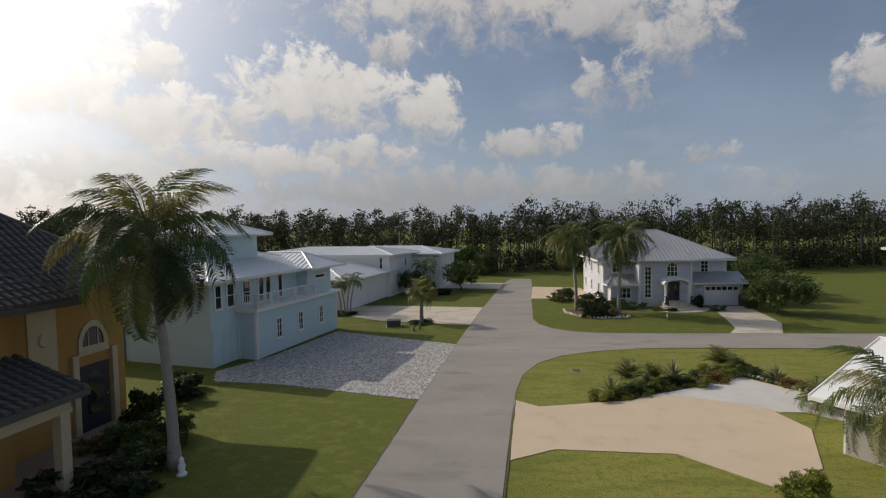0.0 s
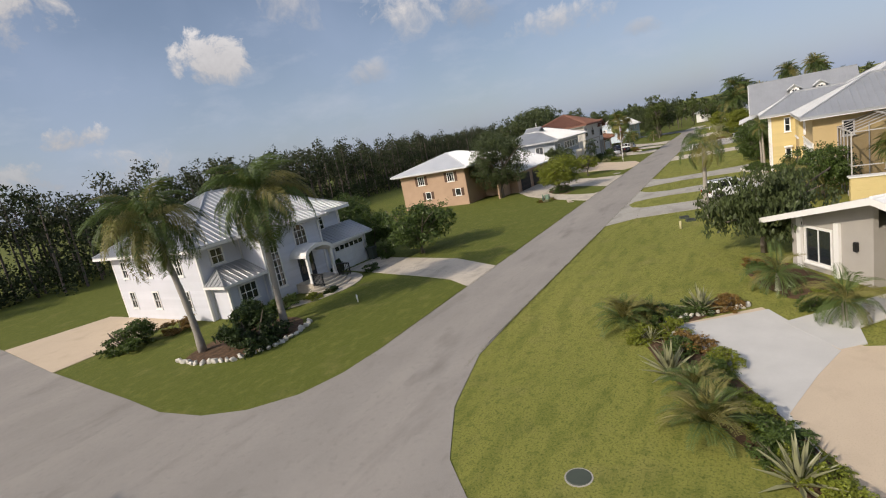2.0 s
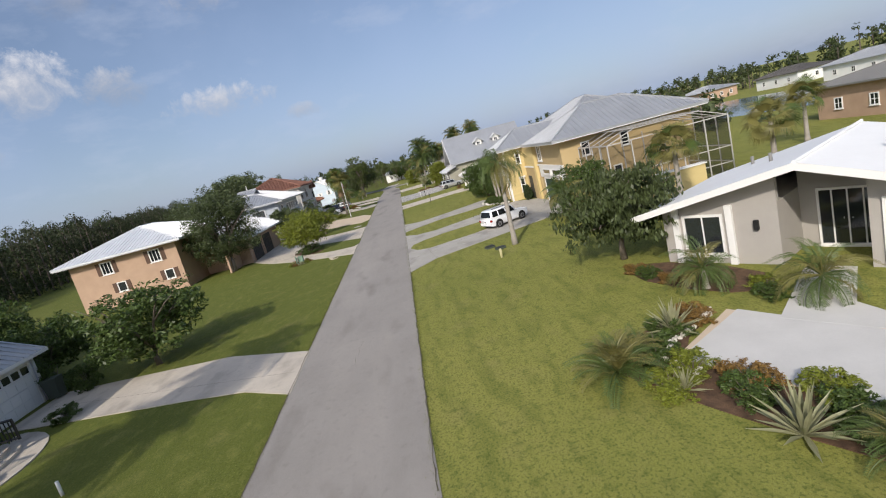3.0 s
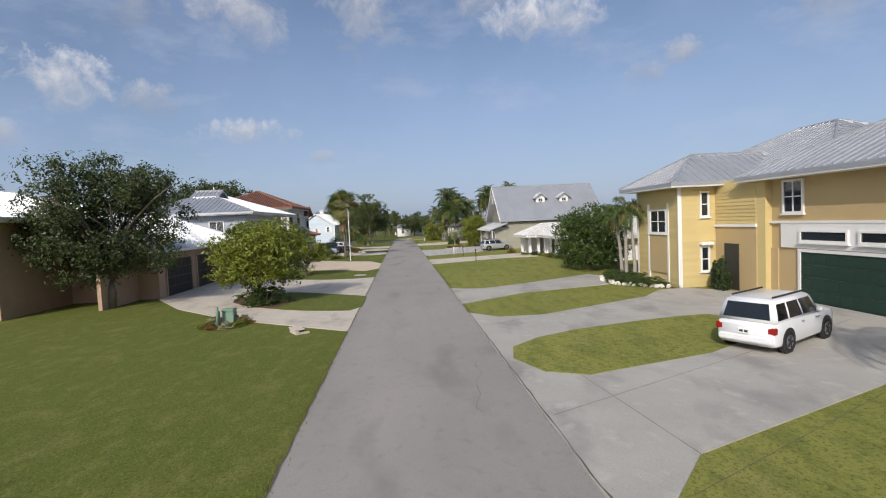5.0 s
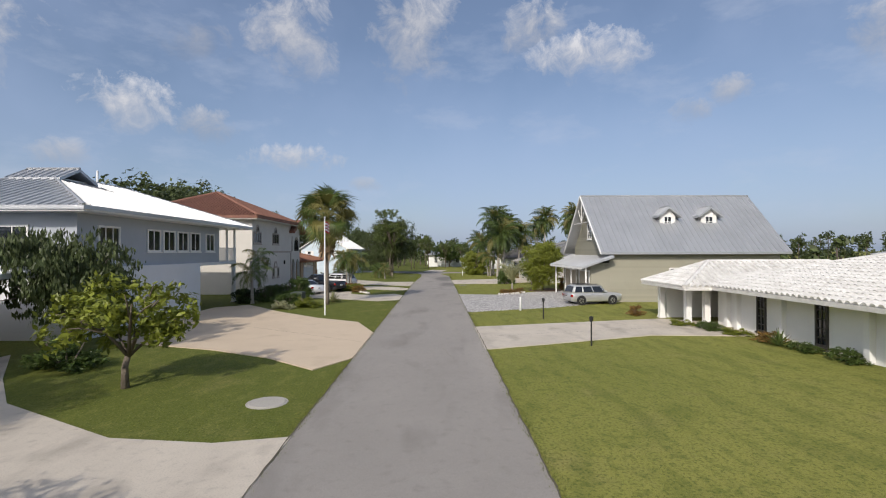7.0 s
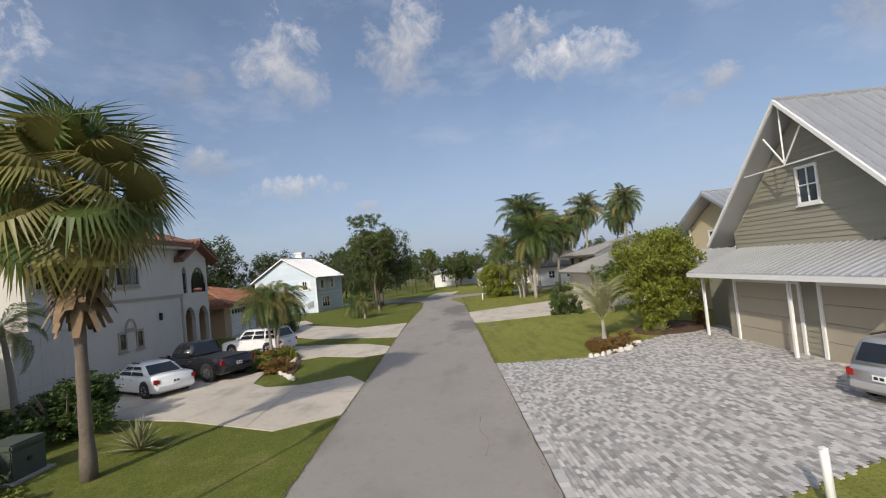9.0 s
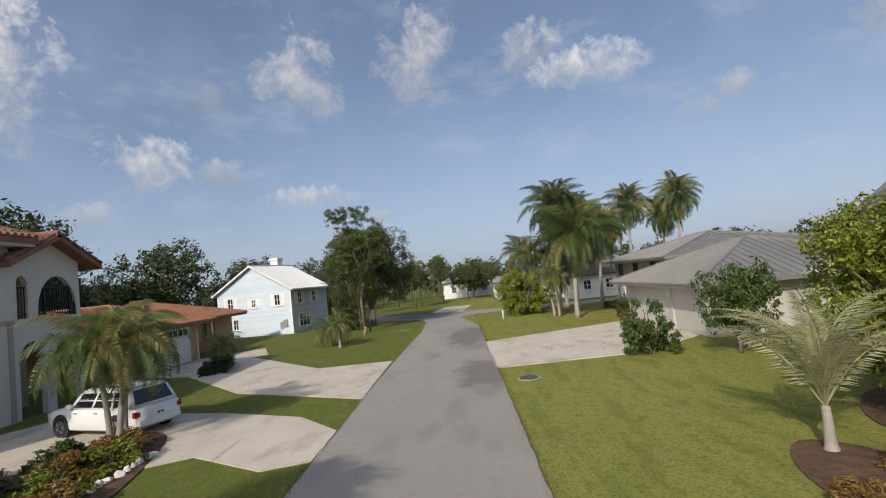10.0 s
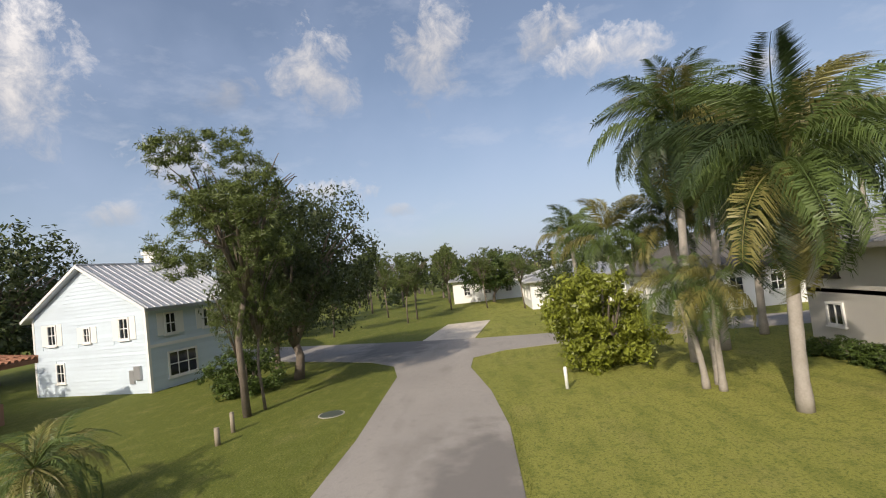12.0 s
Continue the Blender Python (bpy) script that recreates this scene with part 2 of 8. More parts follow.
ASPHALT = layered(material("asphalt", (0.325, 0.300, 0.270), 0.9, var=0.22, scale=0.35, fine=45, bump=0.6, dark=(0.235, 0.217, 0.196), stain=0.15, spec=0.2),
                  ((0.22, 0.50, 0.72, (0.40, 0.365, 0.325), 0.6, 6.0), (0.55, 0.56, 0.74, (0.165, 0.152, 0.138), 0.62, 3.0), (3.5, 0.56, 0.75, (0.20, 0.185, 0.168), 0.4, 1.0),
                   (34.0, 0.52, 0.72, (0.17, 0.158, 0.145), 0.40, 1.0), (55.0, 0.55, 0.72, (0.50, 0.46, 0.41), 0.40, 1.0)))
# two worn stains, then the tree shadow at the bend, painted into the asphalt
stained(ASPHALT, ((126.0, 32.0, 6.0, 1.5), (114.0, 31.6, 3.4, 1.2), (150, 37, 7, 3)), (0.150, 0.140, 0.130))
CONCRETE = layered(material("concrete", (0.60, 0.535, 0.44), 0.85, var=0.16, scale=0.5, fine=18, bump=0.35, dark=(0.38, 0.335, 0.28), stain=0.22, spec=0.25),
                   ((0.8, 0.52, 0.70, (0.32, 0.28, 0.23), 0.68, 1.8), (4.0, 0.58, 0.74, (0.30, 0.27, 0.225), 0.35, 1.0), (28.0, 0.52, 0.72, (0.32, 0.285, 0.24), 0.45, 1.0)))
CONCRETE_GREY = layered(material("concrete_grey", (0.45, 0.425, 0.375), 0.85, var=0.18, scale=0.4, fine=18, bump=0.35, dark=(0.28, 0.262, 0.23), stain=0.28, spec=0.25),
                        ((0.6, 0.52, 0.70, (0.21, 0.198, 0.18), 0.6, 1.6), (1.6, 0.56, 0.72, (0.56, 0.52, 0.45), 0.5, 1.0), (28.0, 0.52, 0.72, (0.24, 0.225, 0.20), 0.45, 1.0)))
CREAM = layered(material("cream_concrete", (0.62, 0.505, 0.37), 0.85, var=0.12, scale=0.5, fine=20, bump=0.35, dark=(0.46, 0.36, 0.26), stain=0.12, spec=0.25),
                ((0.7, 0.56, 0.74, (0.42, 0.33, 0.235), 0.45, 1.0), (28.0, 0.52, 0.72, (0.40, 0.315, 0.22), 0.4, 1.0)))
MULCH = material("mulch", (0.17, 0.10, 0.055), 0.95, var=0.5, scale=3, fine=40, bump=1.0, dark=(0.06, 0.035, 0.02), stain=0.3)
SOIL_DARK = material("joint_soil", (0.12, 0.105, 0.075), 0.95, var=0.3, fine=30)
GRASS = layered(lot_colours(material("grass", (0.300, 0.290, 0.070), 0.9, var=0.30, scale=0.10, fine=22.0, bump=1.0, spec=0.15, dark=(0.190, 0.208, 0.042), stain=0.2)),
                ((0.5, 0.56, 0.74, (0.30, 0.255, 0.10), 0.45, 1.0), (1.3, 0.50, 0.62, (0.105, 0.130, 0.022), 0.42, 3.0), (1.9, 0.52, 0.66, (0.26, 0.245, 0.07), 0.34, 1.6), (4.0, 0.54, 0.76, (0.20, 0.215, 0.05), 0.45, 1.0), (3.4, 0.53, 0.65, (0.095, 0.12, 0.022), 0.45, 1.0),
                 (13.0, 0.50, 0.66, (0.055, 0.078, 0.014), 0.6, 1.0), (17.0, 0.55, 0.70, (0.30, 0.30, 0.10), 0.5, 1.0), (60.0, 0.45, 0.8, (0.035, 0.055, 0.01), 0.6, 1.0)))
WHITE = material("white_paint", (0.80, 0.80, 0.78), 0.5, var=0.06, scale=0.8, fine=12, stain=0.05)
TRIM = material("white_trim", (0.78, 0.77, 0.74), 0.5, var=0.05, scale=1.0, fine=9)
GLASS = glass_dark()
METAL_ROOF = material("metal_roof", (0.50, 0.51, 0.52), 0.38, metal=0.55, var=0.10, scale=0.5, fine=6, stain=0.15)
METAL_ROOF_DARK = material("metal_roof_dark", (0.30, 0.29, 0.27), 0.45, metal=0.45, var=0.12, scale=0.4, fine=6, stain=0.2)
METAL_ROOF_WHITE = material("metal_roof_white", (0.76, 0.77, 0.78), 0.35, metal=0.25, var=0.06, scale=0.5, fine=6, stain=0.08)
BARK = material("bark", (0.20, 0.165, 0.13), 0.95, var=0.4, scale=3, fine=18, bump=1.0, dark=(0.08, 0.065, 0.05))
PALM_TRUNK = material("palm_trunk", (0.36, 0.33, 0.29), 0.9, var=0.35, scale=2.5, fine=16, bump=0.6, dark=(0.18, 0.155, 0.125))
CROWNSHAFT = material("crownshaft", (0.13, 0.20, 0.07), 0.5, var=0.2, scale=3, fine=12)
SKIRT = material("dry_fronds", (0.24, 0.165, 0.095), 0.95, var=0.4, scale=3, fine=20, dark=(0.12, 0.08, 0.045), island=0.25)


def leaf(name, color, island=0.35, rough=0.45):
    return material("leaf_" + name, color, rough, var=0.25, scale=0.8, fine=5, island=island, translucent=0.28, spec=0.35)


L_DARK = leaf("dark", (0.040, 0.066, 0.018))
L_OAK = leaf("oak", (0.078, 0.102, 0.036))
L_MID = leaf("mid", (0.082, 0.125, 0.028))
L_LIGHT = leaf("light", (0.205, 0.235, 0.030))
L_PINE = leaf("pine", (0.120, 0.155, 0.042))
L_PALM = leaf("palm", (0.120, 0.172, 0.045), 0.35)
L_PALM_Y = leaf("palm_yellow", (0.26, 0.24, 0.075), 0.3)
L_PALM_D = leaf("palm_dark", (0.055, 0.085, 0.030), 0.35)
L_SILVER = leaf("silver", (0.38, 0.38, 0.20), 0.2)
L_VARI = leaf("variegated", (0.42, 0.42, 0.24), 0.35)
L_RED = leaf("red", (0.25, 0.150, 0.042), 0.4)
L_FOREST = leaf("forest", (0.048, 0.066, 0.024), 0.45, 0.7)
L_FOREST2 = leaf("forest_grey", (0.070, 0.078, 0.042), 0.45, 0.7)
FOREST_BARK = material("forest_bark", (0.16, 0.13, 0.11), 0.95, var=0.4, scale=0.6, fine=4, island=0.3)


# ---- mesh helpers ----
def bm_box(bm, x0, x1, y0, y1, z0, z1):
    v = [bm.verts.new((x, y, z)) for z in (z0, z1) for x, y in ((x0, y0), (x1, y0), (x1, y1), (x0, y1))]
    for f in ((3, 2, 1, 0), (4, 5, 6, 7), (0, 1, 5, 4), (1, 2, 6, 5), (2, 3, 7, 6), (3, 0, 4, 7)):
        bm.faces.new([v[i] for i in f])
    return v


def boxes(*specs, bevel=0.0):
    bm = bmesh.new()
    for s in specs:
        bm_box(bm, *s)
    if bevel:
        bmesh.ops.bevel(bm, geom=bm.edges[:], offset=bevel, segments=2, affect="EDGES", clamp_overlap=True)
    return bm


def prism(points, z0, z1):
    """A slab with the given outline (seen from above)."""
    bm = bmesh.new()
    if sum(a[0] * b[1] - b[0] * a[1] for a, b in zip(points, points[1:] + points[:1])) < 0:
        points = points[::-1]
    lo, hi = [bm.verts.new((*p, z0)) for p in points], [bm.verts.new((*p, z1)) for p in points]
    bm.faces.new(hi)
    bm.faces.new(lo[::-1])
    for i in range(len(points)):
        j = (i + 1) % len(points)
        bm.faces.new((lo[i], lo[j], hi[j], hi[i]))
    return bm


def rounded(points, times=2):
    """Cuts corners, so that an outline runs in curves."""
    for _ in range(times):
        out = []
        for a, b in zip(points, points[1:] + points[:1]):
            out += [(a[0] * 0.75 + b[0] * 0.25, a[1] * 0.75 + b[1] * 0.25), (a[0] * 0.25 + b[0] * 0.75, a[1] * 0.25 + b[1] * 0.75)]
        points = out
    return points


def finish(name, bm, mat, smooth=False):
    me = bpy.data.meshes.new(name)
    bm.to_mesh(me)
    bm.free()
    for m in mat if isinstance(mat, (list, tuple)) else [mat]:
        me.materials.append(m)
    if smooth:
        me.polygons.foreach_set("use_smooth", [True] * len(me.polygons))
    return me


def part(name, bm, mat, parent=None, label="", smooth=False):
    me = bm if isinstance(bm, bpy.types.Mesh) else finish(name, bm, mat, smooth)
    ob = new(name, me)
    if parent is not None:
        ob.parent = parent
    if label:
        ob["label"] = label
    return ob


def thing(name, label, category, x=0.0, y=0.0, z=0.0, rz=0.0, group="", kind="", s=1.0):
    ob = new(name)
    ob.empty_display_size = 0.2
    ob.location, ob.rotation_euler, ob.scale = (x, y, z), (0, 0, radians(rz)), (s, s, s)
    return tagged(ob, label, category, group, kind)


def structure(name, bm, mat, label, category):
    return tagged(part(name, bm, mat), label, category, kind="structure")


def tube(bm, points, radii, sides=8, cap=True):
    """A tapered tube along points."""
    rings = []
    for i, (p, r) in enumerate(zip(points, radii)):
        p = Vector(p)
        d = (Vector(points[min(i + 1, len(points) - 1)]) - Vector(points[max(i - 1, 0)])).normalized()
        a = d.orthogonal().normalized() if abs(d.z) < 0.95 else Vector((1, 0, 0))
        a = (a - d * a.dot(d)).normalized()
        b = d.cross(a)
        rings.append([bm.verts.new(p + r * (a * math.cos(2 * math.pi * k / sides) + b * math.sin(2 * math.pi * k / sides))) for k in range(sides)])
    for r0, r1 in zip(rings, rings[1:]):
        for k in range(sides):
            bm.faces.new((r0[k], r0[(k + 1) % sides], r1[(k + 1) % sides], r1[k]))
    if cap:
        bm.faces.new(rings[0][::-1])
        bm.faces.new(rings[-1])


# ---- roofs, walls, windows ----
def hip_faces(x0, x1, y0, y1, z, rise, run=None):
    w, d = x1 - x0, y1 - y0
    if w >= d:
        k = min(d / 2, run or d / 2)
        a, b = (x0 + k, (y0 + y1) / 2, z + rise), (x1 - k, (y0 + y1) / 2, z + rise)
        return [[(x0, y0, z), (x1, y0, z), b, a], [(x1, y1, z), (x0, y1, z), a, b], [(x0, y1, z), (x0, y0, z), a], [(x1, y0, z), (x1, y1, z), b]]
    k = min(w / 2, run or w / 2)
    a, b = ((x0 + x1) / 2, y0 + k, z + rise), ((x0 + x1) / 2, y1 - k, z + rise)
    return [[(x0, y1, z), (x0, y0, z), a, b], [(x1, y0, z), (x1, y1, z), b, a], [(x0, y0, z), (x1, y0, z), a], [(x1, y1, z), (x0, y1, z), b]]


def gable_faces(x0, x1, y0, y1, z, rise, axis, z2=None):
    """Two slopes; the ridge runs along axis. z2: the eave on the high side of x or y."""
    z2 = z if z2 is None else z2
    if axis == "x":
        m = (y0 + y1) / 2
        return [[(x0, y0, z), (x1, y0, z), (x1, m, z + rise), (x0, m, z + rise)], [(x1, y1, z2), (x0, y1, z2), (x0, m, z + rise), (x1, m, z + rise)]]
    m = (x0 + x1) / 2
    return [[(x0, y1, z), (x0, y0, z), (m, y0, z + rise), (m, y1, z + rise)], [(x1, y0, z2), (x1, y1, z2), (m, y1, z + rise), (m, y0, z + rise)]]


def roof(parent, faces, mat, pitch=0.42, kind="seam", thick=0.16, name="roof", label="", trim=None):
    """Solid roof slopes with standing seams or rows of barrel tiles laid up each slope."""
    bm = bmesh.new()
    for f in faces:
        hi = [bm.verts.new(p) for p in f]
        lo = [bm.verts.new((p[0], p[1], p[2] - thick)) for p in f]
        bm.faces.new(hi)
        bm.faces.new(lo[::-1])
        for i in range(len(f)):
            j = (i + 1) % len(f)
            bm.faces.new((lo[i], lo[j], hi[j], hi[i]))
    ob = part(name, bm, mat, parent, label)
    verts, quads = [], []
    caps = bmesh.new()
    for f in faces:
        p = [Vector(q) for q in f]
        nrm = (p[1] - p[0]).cross(p[2] - p[0]).normalized()
        if nrm.z < 0:
            nrm = -nrm
        h = nrm.cross(Vector((0, 0, 1)))
        if h.length < 1e-4:
            continue
        h.normalize()
        up = h.cross(nrm)
        if up.z < 0:
            up = -up
        us, vs = [q.dot(h) for q in p], [q.dot(up) for q in p]
        n0 = p[0].dot(nrm)
        u = min(us) + pitch * 0.5
        while u < max(us):
            cut = []
            for i in range(len(p)):
                j = (i + 1) % len(p)
                if (us[i] - u) * (us[j] - u) < 0:
                    t = (u - us[i]) / (us[j] - us[i])
                    cut.append(vs[i] + t * (vs[j] - vs[i]))
            if len(cut) >= 2:
                v0, v1 = min(cut), max(cut)
                if v1 - v0 > 0.1:
                    if kind == "seam":
                        prof = [(-0.022, 0.0), (-0.016, 0.05), (0.016, 0.05), (0.022, 0.0)]
                        steps = [(v0, 0), (v1, 0)]
                    else:
                        r = pitch * 0.34
                        prof = [(-r, -0.01), (-r * 0.72, r * 0.62), (0, r * 0.9), (r * 0.72, r * 0.62), (r, -0.01)]
                        steps, v, k = [], v0, 0
                        while v < v1 - 0.05:
                            e = min(v + 0.40, v1)
                            steps += [(v, 0.035), (e, 0.0)]
                            v = e
                    rows = []
                    for v, lift in steps:
                        c = h * u + up * v + nrm * (n0 + lift)
                        rows.append(len(verts))
                        for a, b in prof:
                            verts.append(c + h * a + nrm * b)
                    for a, b in zip(rows, rows[1:]):
                        for k in range(len(prof) - 1):
                            quads.append((a + k, a + k + 1, b + k + 1, b + k))
                    for a in (rows[0], rows[-1]):
                        quads.append(tuple(range(a, a + len(prof))))
            u += pitch
    me = bpy.data.meshes.new("seams" if kind == "seam" else "tiles")
    me.from_pydata([tuple(v) for v in verts], [], quads)
    me.materials.append(mat)
    sub = new("seam" if kind == "seam" else "tile_field", me)
    sub.parent = ob
    sub["kind"] = "stuff"
    # ridge and hip caps: edges shared by two slopes
    seen = {}
    for f in faces:
        for i in range(len(f)):
            a, b = tuple(round(v, 3) for v in f[i]), tuple(round(v, 3) for v in f[(i + 1) % len(f)])
            seen.setdefault(frozenset((a, b)), []).append((a, b))
    r = 0.07 if kind == "seam" else 0.12
    for e in seen.values():
        if len(e) > 1 and Vector(e[0][0]) != Vector(e[0][1]):
            tube(caps, [Vector(e[0][0]) + Vector((0, 0, 0.02)), Vector(e[0][1]) + Vector((0, 0, 0.02))], [r, r], 6)
    if len(caps.verts):
        part("ridge_cap", caps, mat, ob)
    else:
        caps.free()
    return ob


def facing(face, wall):
    """The matrix from (along, outwards, up) to the house's axes for a wall that faces N, S, E or W."""
    return {"N": Matrix(((1, 0, 0, 0), (0, 1, 0, wall), (0, 0, 1, 0), (0, 0, 0, 1))), "S": Matrix(((1, 0, 0, 0), (0, -1, 0, wall), (0, 0, 1, 0), (0, 0, 0, 1))),
            "E": Matrix(((0, 1, 0, wall), (1, 0, 0, 0), (0, 0, 1, 0), (0, 0, 0, 1))), "W": Matrix(((0, -1, 0, wall), (1, 0, 0, 0), (0, 0, 1, 0), (0, 0, 0, 1)))}[face]


def on_wall(bm, face, wall):
    bmesh.ops.transform(bm, matrix=facing(face, wall), verts=bm.verts[:])
    bmesh.ops.recalc_face_normals(bm, faces=bm.faces[:])
    return bm


def arch_points(u0, u1, z0, z1, n=10):
    r = (u1 - u0) / 2
    return [(u0, z0), (u1, z0)] + [((u0 + u1) / 2 + r * math.cos(math.pi * k / n), z1 - r + r * math.sin(math.pi * k / n)) for k in range(n + 1)]


def slab_uz(bm, pts, o0, o1):
    a, b = [bm.verts.new((u, o0, z)) for u, z in pts], [bm.verts.new((u, o1, z)) for u, z in pts]
    bm.faces.new(a)
    bm.faces.new(b[::-1])
    for i in range(len(pts)):
        j = (i + 1) % len(pts)
        bm.faces.new((a[i], a[j], b[j], b[i]))


OPENINGS = collections.defaultdict(list)


def boards(parent, face, wall, u0, u1, z0, z1, mat, pitch=0.17, gable=None):
    """Lapped boards on a wall, each proud at its foot, stopping at the openings; gable = (eave height, rise) narrows them."""
    shared = {}
    for k in range(int((z1 - z0) / pitch)):
        z = z0 + k * pitch
        a, b = u0, u1
        if gable and z + pitch > gable[0]:
            cut = (u1 - u0) / 2 * (z + pitch - gable[0]) / gable[1]
            a, b = u0 + cut, u1 - cut
        runs = [(a, b)]
        for oa, ob, oz0, oz1 in OPENINGS[parent.name, face, round(wall, 2)]:
            if oz0 - 0.07 < z + pitch and oz1 > z:
                runs = [q for p in runs for q in ((p[0], min(p[1], oa)), (max(p[0], ob), p[1]))]
        for a, b in runs:
            if b - a < 0.06:
                continue
            key = (round(a, 3), round(b, 3))
            if key not in shared:
                bm = bmesh.new()
                ends = [[bm.verts.new((u, o, zz)) for o, zz in ((-0.004, 0), (0.034, 0), (0.010, pitch + 0.012), (-0.004, pitch + 0.012))] for u in key]
                bm.faces.new(ends[0])
                bm.faces.new(ends[1][::-1])
                for i in range(4):
                    bm.faces.new((ends[0][i], ends[1][i], ends[1][(i + 1) % 4], ends[0][(i + 1) % 4]))
                shared[key] = finish("board", on_wall(bm, face, wall), mat)
            part("board", shared[key], None, parent).matrix_local = Matrix.Translation((0, 0, z))


def window(parent, face, wall, u, z, w, h, cols=2, rows=2, mat=None, arch=False, frame_w=0.09, shutters=None, glass=None):
    """A window centred at u along the wall, its sill at z: proud frame and muntins, with the panes set back in it."""
    mat = mat or TRIM
    f, a, b, t = frame_w, u - w / 2, u + w / 2, z + h
    OPENINGS[parent.name, face, round(wall, 2)].append((a, b, z, t))
    outer, inner = (arch_points(a, b, z, t, 12), arch_points(a + f, b - f, z + f, t - f, 12)) if arch else ([(a, z), (b, z), (b, t), (a, t)], [(a + f, z + f), (b - f, z + f), (b - f, t - f), (a + f, t - f)])
    bm = bmesh.new()
    rings = [[bm.verts.new((p, o, q)) for p, q in loop] for loop, o in ((outer, -0.01), (outer, 0.07), (inner, 0.07), (inner, -0.01))]
    for r0, r1 in zip(rings, rings[1:] + rings[:1]):
        for k in range(len(outer)):
            m = (k + 1) % len(outer)
            bm.faces.new((r0[k], r0[m], r1[m], r1[k]))
    ob = part("window", on_wall(bm, face, wall), mat, parent)
    for k in range(1, cols):
        c = a + w * k / cols
        part("muntin", on_wall(boxes((c - 0.022, c + 0.022, 0.0, 0.05, z + f, t - f)), face, wall), mat, ob)
    for k in range(1, rows):
        c = z + h * k / rows
        part("muntin", on_wall(boxes((a + f, b - f, 0.002, 0.047, c - 0.022, c + 0.022)), face, wall), mat, ob)
    part("sill", on_wall(boxes((a - 0.06, b + 0.06, -0.01, 0.11, z - 0.06, z)), face, wall), mat, ob)
    g = bmesh.new()
    slab_uz(g, arch_points(a + f, b - f, z + f, t - f, 12) if arch else [(a + f, z + f), (b - f, z + f), (b - f, t - f), (a + f, t - f)], -0.03, 0.02)
    part("pane", on_wall(g, face, wall), glass or GLASS, ob)
    if shutters:
        OPENINGS[parent.name, face, round(wall, 2)].append((a - 0.44, b + 0.44, z, t))
        for c in (a - 0.24, b + 0.24):
            s = bmesh.new()
            bm_box(s, c - 0.2, c + 0.2, -0.01, 0.05, z, t)
            part("shutter", on_wall(s, face, wall), shutters, parent)
    return ob


def garage_door(parent, face, wall, u, w, h, mat, lites=False, trim=None, z=0.0, flat=False):
    bm = bmesh.new()
    rows, cols = 4, max(2, round(w / 0.6))
    OPENINGS[parent.name, face, round(wall, 2)].append((u - w / 2 - 0.1, u + w / 2 + 0.1, z, z + h + 0.1))
    for r in range(rows):
        z0, z1 = z + h * r / rows + 0.008, z + h * (r + 1) / rows - 0.008
        bm_box(bm, u - w / 2, u + w / 2, -0.02, 0.03, z0, z1)
        for c in range(cols):
            a, b = u - w / 2 + w * c / cols + 0.06, u - w / 2 + w * (c + 1) / cols - 0.06
            if not flat and not (lites and r == rows - 1):
                bm_box(bm, a, b, 0.03, 0.045, z0 + 0.08, z1 - 0.08)
    ob = part("garage_door", on_wall(bm, face, wall), mat, parent)
    if lites:
        for c in range(cols):
            g = bmesh.new()
            a, b = u - w / 2 + w * c / cols + 0.07, u - w / 2 + w * (c + 1) / cols - 0.07
            slab_uz(g, [(a, z + h * 0.79), (b, z + h * 0.79), (b, z + h * 0.95), (a, z + h * 0.95)], 0.02, 0.04)
            part("pane", on_wall(g, face, wall), GLASS, ob)
    t = bmesh.new()
    for s in ((u - w / 2 - 0.12, u - w / 2, -0.01, 0.08, z, z + h + 0.12), (u + w / 2, u + w / 2 + 0.12, -0.01, 0.08, z, z + h + 0.12), (u - w / 2, u + w / 2, -0.01, 0.08, z + h, z + h + 0.12)):
        bm_box(t, *s)
    part("door_trim", on_wall(t, face, wall), trim or TRIM, parent)
    return ob


def front_door(parent, face, wall, u, w, h, mat, z=0.0, lite=True):
    OPENINGS[parent.name, face, round(wall, 2)].append((u - w / 2, u + w / 2, z, z + h))
    bm = boxes((u - w / 2, u + w / 2, -0.02, 0.05, z, z + h))
    ob = part("door", on_wall(bm, face, wall), mat, parent)
    if lite:
        g = bmesh.new()
        slab_uz(g, arch_points(u - w * 0.28, u + w * 0.28, z + h * 0.25, z + h * 0.9, 8), 0.04, 0.06)
        part("pane", on_wall(g, face, wall), GLASS, ob)
    k = bmesh.new()
    bmesh.ops.create_uvsphere(k, u_segments=8, v_segments=6, radius=0.035, matrix=Matrix.Translation((u + w * 0.4, 0.09, z + 1.0)))
    part("handle", on_wall(k, face, wall), METAL_ROOF, ob)
    return ob


def walls(parent, x0, x1, y0, y1, z0, z1, mat, name="wall", corner=None):
    ob = part(name, boxes((x0, x1, y0, y1, z0, z1)), mat, parent)
    if corner:
        for x, sx in ((x0, -1), (x1, 1)):
            for y, sy in ((y0, -1), (y1, 1)):
                part("corner_board", boxes((x - 0.1 if sx > 0 else x - 0.045, x + 0.045 if sx > 0 else x + 0.1, y - 0.1 if sy > 0 else y - 0.045, y + 0.045 if sy > 0 else y + 0.1, z0, z1)), corner, parent)
    return ob


def gable_wall(parent, face, wall, u0, u1, z, rise, mat, depth=0.2):
    bm = bmesh.new()
    slab_uz(bm, [(u0, z), (u1, z), ((u0 + u1) / 2, z + rise)], -depth, 0.0)
    return part("gable", on_wall(bm, face, wall), mat, parent)


